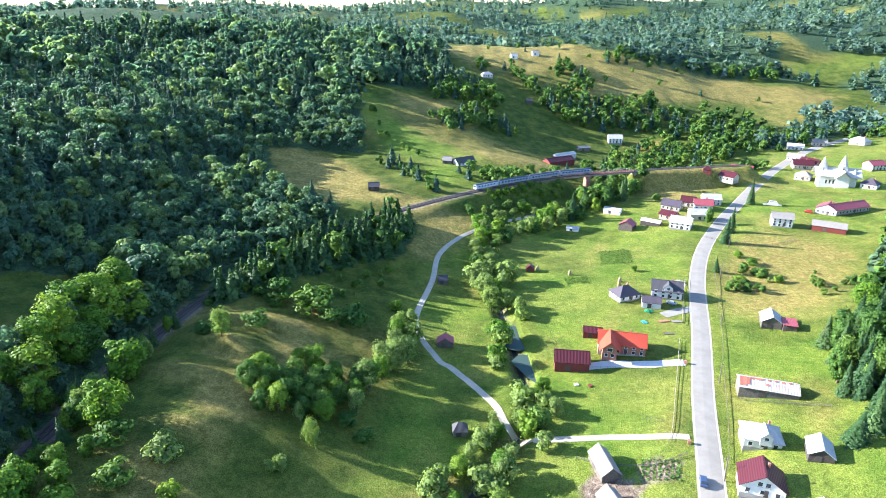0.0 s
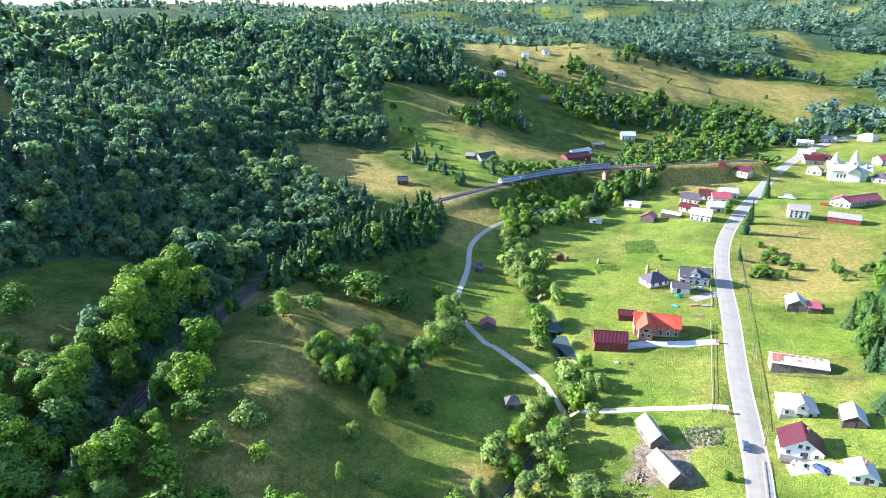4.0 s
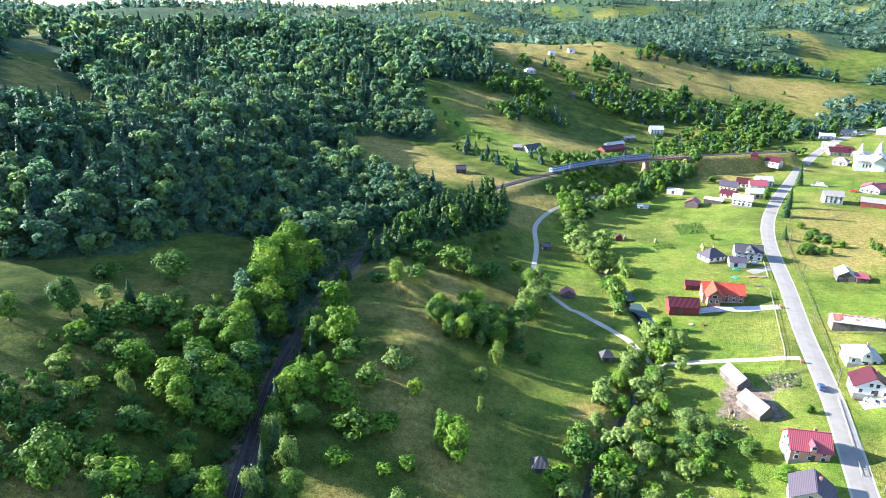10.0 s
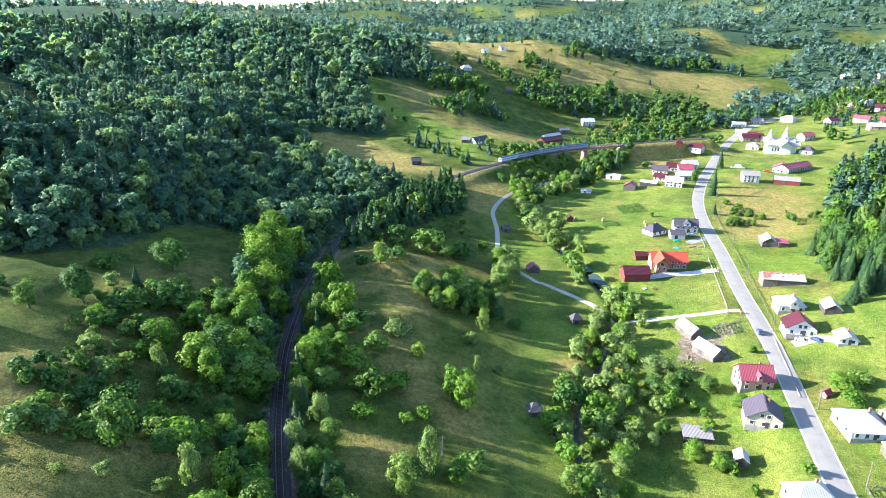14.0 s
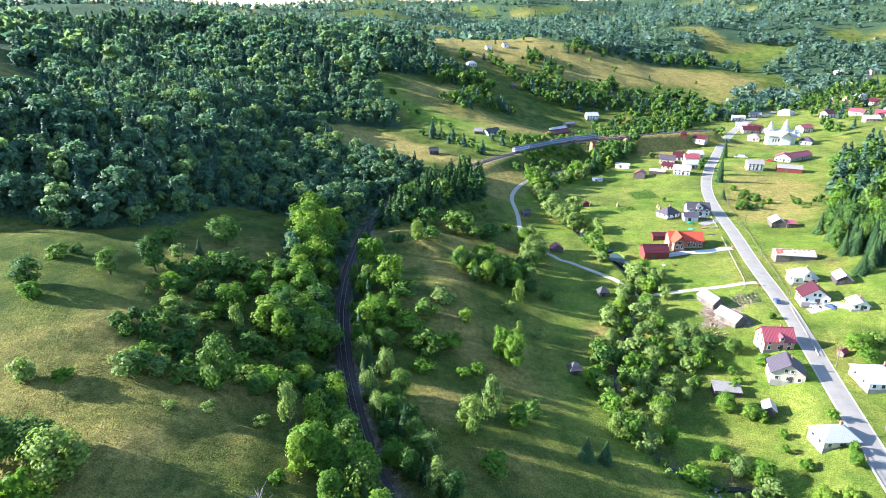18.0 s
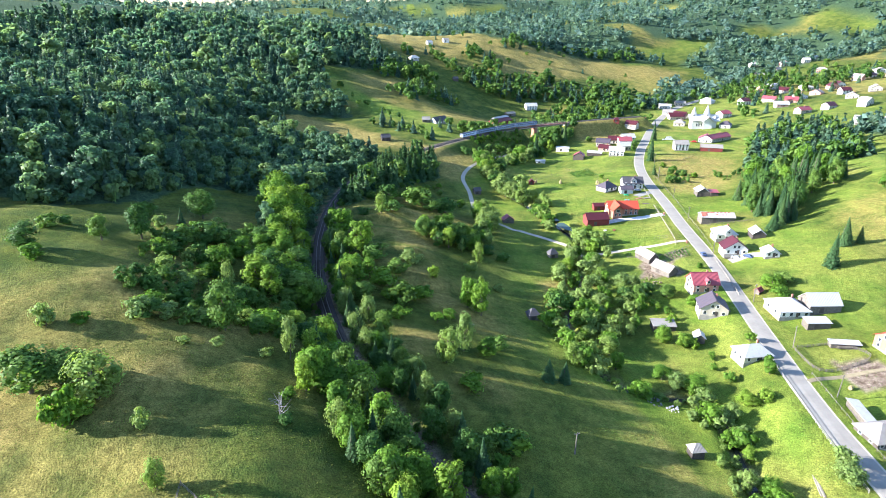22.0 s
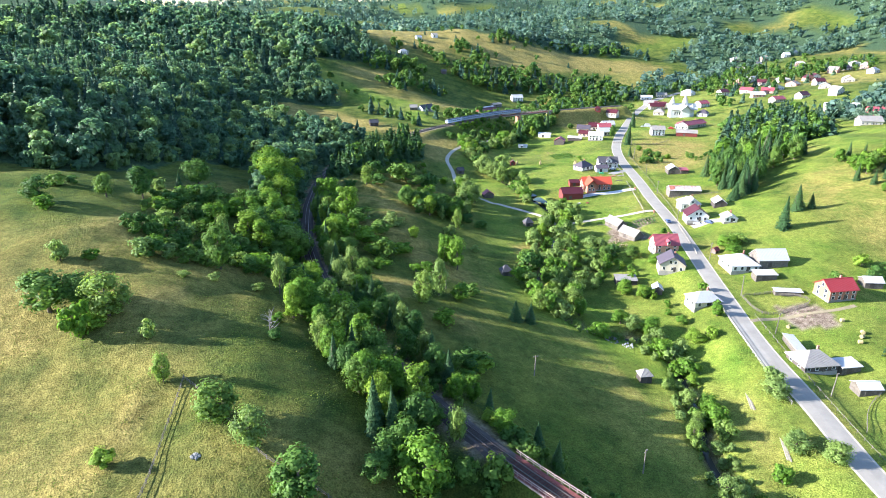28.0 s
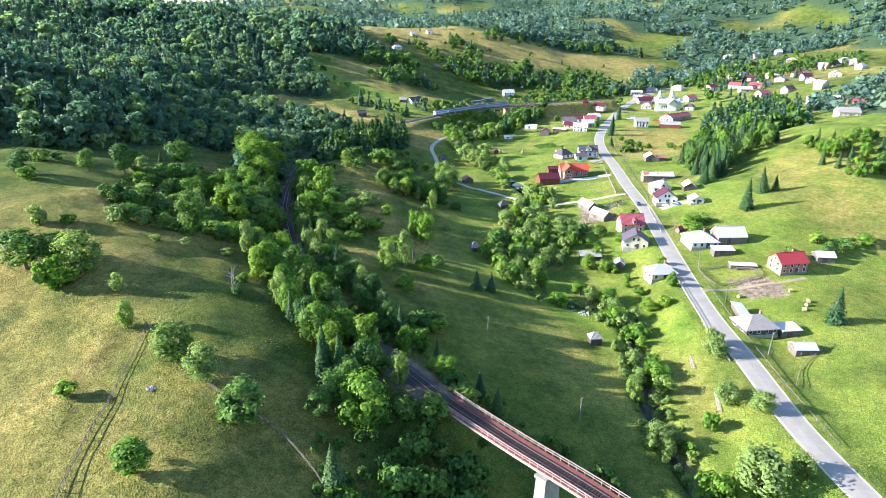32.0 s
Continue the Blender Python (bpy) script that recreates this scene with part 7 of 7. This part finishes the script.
fence([(77.5, 135), (85, 152.5), (95, 178.8), (105, 203.8), (116.2, 235), (128.8, 268.8)], 3.0, 0.9, 1, M_OLD_WOOD, "grey wooden fence along the road verge")
fence([(93.8, 163.8), (105, 159.4), (116.2, 155)], 1.6, 1.0, 2, M_OLD_WOOD, "short wooden fence before the long barn")
fence([(47.4, 50.1), (45.4, 37.2), (58.4, 35.9), (67.5, 38.8), (60.4, 47.9), (47.4, 50.1)], 2.0, 1.1, 3, M_OLD_WOOD, "grey wooden fence round a vegetable plot")
fence([(41.2, 35), (36.2, 20), (31.2, 5), (22.5, -22.5), (15, -50)], 3.0, 1.0, 1, M_OLD_WOOD, "grey wooden fence along the road")
fence([(33.1, 41.2), (26.2, 22.5), (19.4, 3.8), (14.4, -12.5)], 2.2, 1.0, 2, M_CONCRETE, "pale concrete railing along the road above the bank")
fence([(56.2, 88.8), (62.5, 103.8), (70, 122.5)], 3.0, 1.1, 2, M_PALE_WOOD, "pale fence along the road before the white house")
fence([(67.5, 138.8), (58.8, 136.2), (46.2, 138.1), (37.5, 142.5)], 2.4, 1.0, 2, M_OLD_WOOD, "garden fence of weathered wood beside the lane")
fence([(83.8, 184), (72.5, 185.2), (60, 187), (52.5, 187.8)], 2.6, 0.8, 1, M_CONCRETE, "row of low posts along the brick house's drive")
fence([(25, -25), (37.5, -15), (52.5, -10)], 2.4, 1.0, 2, M_OLD_WOOD, "garden fence of weathered wood below the log house")
fence([(140, 315), (150, 307.5), (168.8, 300), (190, 310)], 3.0, 1.1, 2, M_OLD_WOOD, "weathered fence round the dry field")


def pole(x, y, h, label="grey wooden power pole beside the road", concrete=False):
    root = new("power_pole")
    root.matrix_basis = pose(x, y, float(ground(x, y)) - 0.3, house_dice.uniform(-2, 2), house_dice.uniform(-2, 2), house_dice.uniform(0, 40))
    bm = bmesh.new()
    bmesh.ops.create_cone(bm, cap_ends=True, segments=8, radius1=0.19, radius2=0.12, depth=h, matrix=Matrix.Translation((0, 0, h / 2)))
    me = bpy.data.meshes.new("post")
    bm.to_mesh(me)
    bm.free()
    me.materials.append(M_CONCRETE if concrete else M_OLD_WOOD)
    part("post", me, root)
    arm = part("cross_arm", shared_box("cross_arm", 1.6, 0.12, 0.12, M_OLD_WOOD), root, pose(0, 0, h - 0.6))
    for i in (-0.7, 0, 0.7):
        part("insulator", shared_box("insulator", 0.1, 0.1, 0.18, M_STONE), arm, pose(i, 0, 0.12))
    return tagged(root, label, "power pole")


for x, y, h in ((91.2, 173.8, 8), (108.8, 213.8, 8), (58.1, 82.5, 8), (48.8, 51.2, 8), (40, 23.8, 8), (73.8, 128.8, 8), (127.5, 260, 8), (28.8, -10, 8), (-49.3, 16.3, 7), (-61.4, 68.9, 7), (-37.2, -22, 7), (147.5, 297.5, 8)):
    pole(x, y, h, "grey wooden power pole on the meadow" if x < 0 else "grey wooden power pole beside the road")


def hay_bale(x, y, turn):
    bm = bmesh.new()
    bmesh.ops.create_cone(bm, cap_ends=True, segments=18, radius1=0.65, radius2=0.65, depth=1.25)
    bmesh.ops.bevel(bm, geom=[e for e in bm.edges if e.calc_face_angle(0) > 1.0], offset=0.1, segments=2, affect="EDGES")
    bmesh.ops.rotate(bm, matrix=Matrix.Rotation(radians(90), 3, "Y"), verts=bm.verts)
    me = bpy.data.meshes.new("hay_bale")
    bm.to_mesh(me)
    bm.free()
    me.materials.append(M_HAY)
    ob = new("hay_bale", me)
    ob.matrix_basis = pose(x, y, float(ground(x, y)) + 0.6, 0, 0, turn)
    return tagged(ob, "round straw-coloured hay bale on mown grass", "hay bale", "hay bales on the meadow")


def haystack(x, y, h):
    """Hay dried on a pole: a shaggy narrow stack."""
    rng = np.random.default_rng(int(abs(x * 7 + y)))
    verts, faces, n = [], [], 12
    for i, (t, r) in enumerate(((0, 0.75), (0.25, 0.95), (0.55, 0.75), (0.8, 0.42), (1.0, 0.08))):
        for j in range(n):
            w, q = 2 * math.pi * j / n, r * rng.uniform(0.85, 1.15)
            verts.append((q * math.cos(w), q * math.sin(w), t * h))
    for i in range(4):
        for j in range(n):
            faces.append((i * n + j, i * n + (j + 1) % n, (i + 1) * n + (j + 1) % n, (i + 1) * n + j))
    root = new("haystack")
    root.matrix_basis = pose(x, y, float(ground(x, y)))
    part("hay", mesh_from("hay", verts, faces, M_HAY, True), root)
    part("stake", shared_box("stake", 0.1, 0.1, 3.6, M_OLD_WOOD), root)
    return tagged(root, "tall narrow haystack drying on a wooden stake", "haystack", "haystacks in the field")


for x, y, turn in ((48.1, 26.8, 20), (66.6, 23.5, -10), (66.5, 15.2, 60), (64.1, 13.2, 15), (60.9, 10.8, -30)):
    hay_bale(x, y, turn)
for x, y, h in ((60.2, 269.2, 2.8), (78.6, 251.2, 3.2), (80.8, 257.5, 2.6), (46.2, 277.5, 2.6)):
    haystack(x, y, h)


def car(x, y, yaw, paint, label, long=4.2, high=1.45, up=None):
    root = new("car")
    root.matrix_basis = pose(x, y, (float(ground(x, y)) if up is None else up) + 0.02, 0, 0, yaw)
    w, h, L = 0.86, high, long / 2
    side = [(-L, 0.3), (-L, 0.75), (-L * 0.93, 0.9), (-L * 0.72, 0.95), (-L * 0.42, h), (L * 0.35, h), (L * 0.62, 0.98), (L * 0.96, 0.82), (L, 0.6), (L, 0.3)]
    v = [(s * (w - (0.14 if z > 1.1 else 0)), y0, z) for s in (-1, 1) for y0, z in side]
    k = len(side)
    f = [(j, (j + 1) % k, k + (j + 1) % k, k + j) for j in range(k)] + [tuple(range(k - 1, -1, -1)), tuple(range(k, 2 * k))]
    part("body", mesh_from("body", v, f, paint), root)
    glass = [(s * (w - 0.11), y0, z) for s in (-1, 1) for y0, z in ((-L * 0.64, 0.98), (-L * 0.42, h - 0.08), (L * 0.33, h - 0.08), (L * 0.56, 0.98))]
    part("side_window", mesh_from("side_window", glass, [(0, 1, 2, 3), (7, 6, 5, 4)], M_GLASS), root)
    part("windscreen", mesh_from("windscreen", [(-0.66, L * 0.63, 1.0), (0.66, L * 0.63, 1.0), (0.6, L * 0.38, h - 0.03), (-0.6, L * 0.38, h - 0.03)], [(0, 1, 2, 3)], M_GLASS), root)
    part("rear_window", mesh_from("rear_window", [(-0.66, -L * 0.75, 1.0), (0.66, -L * 0.75, 1.0), (0.6, -L * 0.45, h - 0.03), (-0.6, -L * 0.45, h - 0.03)], [(3, 2, 1, 0)], M_GLASS), root)
    for a in (-1, 1):
        for b in (-0.62, 0.62):
            bm = bmesh.new()
            bmesh.ops.create_cone(bm, cap_ends=True, segments=14, radius1=0.31, radius2=0.31, depth=0.2, matrix=Matrix.Rotation(radians(90), 4, "Y"))
            me = bpy.data.meshes.new("wheel")
            bm.to_mesh(me)
            bm.free()
            me.materials.append(M_DARK_WOOD)
            part("wheel", me, root, pose(a * 0.8, b * L, 0.31))
        part("headlight", shared_box("headlight", 0.3, 0.06, 0.14, M_WHITE), root, pose(a * 0.6, L, 0.6))
    return tagged(root, label, "car")


M_CAR_BLUE = surface("dark_blue_car_paint", (0.05, 0.08, 0.16), (0.06, 0.09, 0.17), 1, 0.3, 4, 0.0, vary=0.0)
M_CAR_SILVER = surface("silver_car_paint", (0.50, 0.52, 0.55), (0.46, 0.48, 0.52), 1, 0.3, 4, 0.0, 0.3, vary=0.0)
M_CAR_RED = surface("red_car_paint", (0.45, 0.05, 0.03), (0.40, 0.05, 0.03), 1, 0.3, 4, 0.0, vary=0.0)
car(67.9, 127.9, -18, M_CAR_BLUE, "dark blue car driving on the village road", up=-2.65)
car(95.6, 232.5, 60, M_CAR_SILVER, "silver car parked in the yard of the white house")
car(78.2, 119, 40, M_CAR_SILVER, "silver car parked in the yard below the gabled house")
car(81.5, 115.5, 25, M_CAR_BLUE, "dark car parked in the yard below the gabled house")
car(206.2, 370, 70, M_WHITE, "white coach parked beside the village road", 10.5, 3.0)
car(220, 353.8, 60, M_CAR_RED, "orange-red van parked beside the white house", 5, 1.9)


# ---- yards, gardens and odds and ends ----
def stack(name, x, y, turn, count, long, wide, thick, mat, label, spread=0.08, layers=3):
    """Boards or logs laid in layers, each its own piece."""
    root = new(name)
    root.matrix_basis = pose(x, y, float(ground(x, y)) + 0.02, 0, 0, turn)
    piece = shared_box("board", long, wide, thick, mat)
    for k in range(layers):
        for i in range(count):
            part("board", piece, root, pose(house_dice.uniform(-spread, spread) * long, (i - count / 2) * wide * 1.12, k * (thick + 0.01), 0, 0, house_dice.uniform(-2, 2)))
    return tagged(root, label, name.replace("_", " "))


def heap(name, x, y, wide, high, mat, label, seed):
    """A loose heap: an uneven mound of lumps, each its own piece."""
    rng = np.random.default_rng(seed)
    bm = bmesh.new()
    bmesh.ops.create_icosphere(bm, subdivisions=1, radius=1.0)
    for v in bm.verts:
        v.co *= rng.uniform(0.8, 1.15)
    me = bpy.data.meshes.new("clump")
    bm.to_mesh(me)
    bm.free()
    me.materials.append(mat)
    ob = new(name)
    ob.matrix_basis = pose(x, y, float(ground(x, y)))
    for i in range(26):
        w, d = rng.uniform(0, 6.28), wide / 2 * math.sqrt(rng.random())
        part("clump", me, ob, Matrix.LocRotScale((d * math.cos(w), d * math.sin(w), high * 0.8 * (1 - (2 * d / wide) ** 2) * rng.random()), Euler(rng.uniform(0, 6, 3)), rng.uniform(0.25, 0.6, 3) * (0.5 + high * 0.3)))
    return tagged(ob, label, name.replace("_", " "))


M_ORANGE_WOOD = surface("fresh_cut_planks", (0.50, 0.28, 0.14), (0.42, 0.22, 0.11), 1.0, 0.85, 6, 0.3)
M_TURQUOISE = surface("turquoise_tarpaulin", (0.12, 0.48, 0.45), (0.10, 0.40, 0.40), 1.0, 0.5, 5, 0.4)
M_GREEN_TARP = surface("green_tarpaulin", (0.05, 0.42, 0.20), (0.05, 0.34, 0.16), 1.0, 0.5, 5, 0.4)
M_BRUSH = surface("dry_brushwood", (0.34, 0.27, 0.17), (0.24, 0.18, 0.11), 1.5, 0.95, 8, 0.9)
M_RUBBLE = surface("pale_rubble", (0.55, 0.53, 0.50), (0.42, 0.40, 0.37), 1.5, 0.9, 8, 0.6)
heap("rubble_heap", 107.0, 254.0, 6.0, 1.2, M_RUBBLE, "heap of pale building rubble beside the road", 1)
heap("rubble_heap", 103.5, 252.5, 3.5, 0.9, M_RUBBLE, "small heap of pale rubble beside the white house", 2)
stack("plank_stack", 87.5, 217.6, 8, 6, 4.2, 0.25, 0.12, M_ORANGE_WOOD, "stack of fresh orange-brown planks in the yard")
stack("plank_stack", 92.5, 217.0, 6, 6, 3.6, 0.25, 0.12, M_PALE_WOOD, "stack of bleached planks in the yard")
stack("plank_stack", 86.5, 207.8, -10, 4, 4.0, 0.3, 0.12, M_OLD_WOOD, "stack of grey boards lying in the grass", layers=2)
stack("log_stack", 76.6, 122.1, -20, 6, 3.0, 0.28, 0.25, M_OLD_WOOD, "stack of grey logs in the yard", layers=2)
stack("log_stack", 64.0, 44.8, -20, 5, 6.0, 0.3, 0.25, M_OLD_WOOD, "long stack of grey logs beside the fenced plot", layers=3)
stack("pallet_stack", 45.3, 178.6, 10, 5, 1.4, 0.22, 0.1, M_PAVING, "white garden table of boards on the lawn", layers=4)
stack("pallet_stack", 49.6, 177.2, 30, 5, 1.3, 0.22, 0.1, M_RED_WALL, "red wooden bench on the lawn", layers=4)
stack("footbridge", -10.6, 44.0, 72, 9, 1.6, 0.5, 0.25, M_CONCRETE, "pale concrete weir slab across the stream", layers=1)
stack("log_stack", 9.0, -2.0, 62, 3, 9.0, 0.3, 0.25, M_PALE_WOOD, "bleached felled trunks lying in the rough grass", layers=1)
stack("log_stack", 3.0, -22.0, 60, 3, 10.0, 0.3, 0.25, M_PALE_WOOD, "bleached poles lying in the rough grass", layers=1)
heap("tarpaulin", 79.7, 217.3, 3.0, 0.9, M_TURQUOISE, "crumpled turquoise tarpaulin over a heap", 3)
heap("tarpaulin", 84.4, 226.0, 3.4, 0.8, M_GREEN_TARP, "crumpled green tarpaulin in the yard", 4)
heap("brushwood_heap", 35.1, 114.5, 9.0, 1.3, M_BRUSH, "wide heap of dry brushwood and straw behind the barns", 5)
heap("brushwood_heap", 36.5, 121.0, 4.0, 0.9, M_BRUSH, "small heap of dry brushwood beside the barn", 6)
heap("boulder_heap", -11.0, 40.0, 5.0, 0.9, M_STONE, "grey boulders on the stream bank below the weir", 7)
heap("boulder_heap", -7.0, 36.0, 4.0, 0.7, M_RUBBLE, "pale gravel bank beside the stream", 8)
heap("boulder", -134.0, -21.4, 1.6, 0.5, M_STONE, "small grey boulder in the meadow", 9)
for x, y, turn in ((84.8, 306.4, -15), (95.2, 300.8, -15), (106.8, 286.8, -18), (69.5, 297.9, -12), (63.5, 155.5, -18)):
    root = new("bean_trellis")
    root.matrix_basis = pose(x, y, float(ground(x, y)), 0, 0, turn)
    for i in range(6):
        part("stake", shared_box("stake", 0.08, 0.08, 2.2, M_OLD_WOOD), root, pose((i - 2.5) * 1.2, 0, -0.2))
    for up in (0.9, 1.9):
        part("bar", shared_box("bar", 6.2, 0.06, 0.06, M_OLD_WOOD), root, pose(0, 0, up))
    tagged(root, "thin wooden bean trellis in the garden field", "trellis", "garden trellises")
long_shed = house("long_shed", "long narrow shed with a pale sheet roof along the road", 38.6, 13.6, 69, 13.0, 3.0, 2.1, "flat", 0.5, M_OLD_WOOD, M_ROOF_TIN, 0)
house("feeding_hut", "small open wooden feeding hut with a brown roof", 64.7, 88.0, 20, 2.6, 2.2, 1.5, "gx", 0.9, M_OLD_WOOD, M_ROOF_PINK, 0)
house("greenhouse", "low pale greenhouse in the garden", 76.5, 343.0, -20, 7.0, 3.5, 1.6, "gx", 0.9, M_WHITE, M_ROOF_TIN, 0)
for x, y, h in ((84.5, 186.0, 1.3), (70.0, 143.5, 1.2)):
    tagged(new("gate_post", box("gate_post", 0.9, 0.9, h, M_BRICK, 0.04)), "square brick gate post beside the road", "gate post").matrix_basis = pose(x, y, float(ground(x, y)) - 0.05, 0, 0, -20)
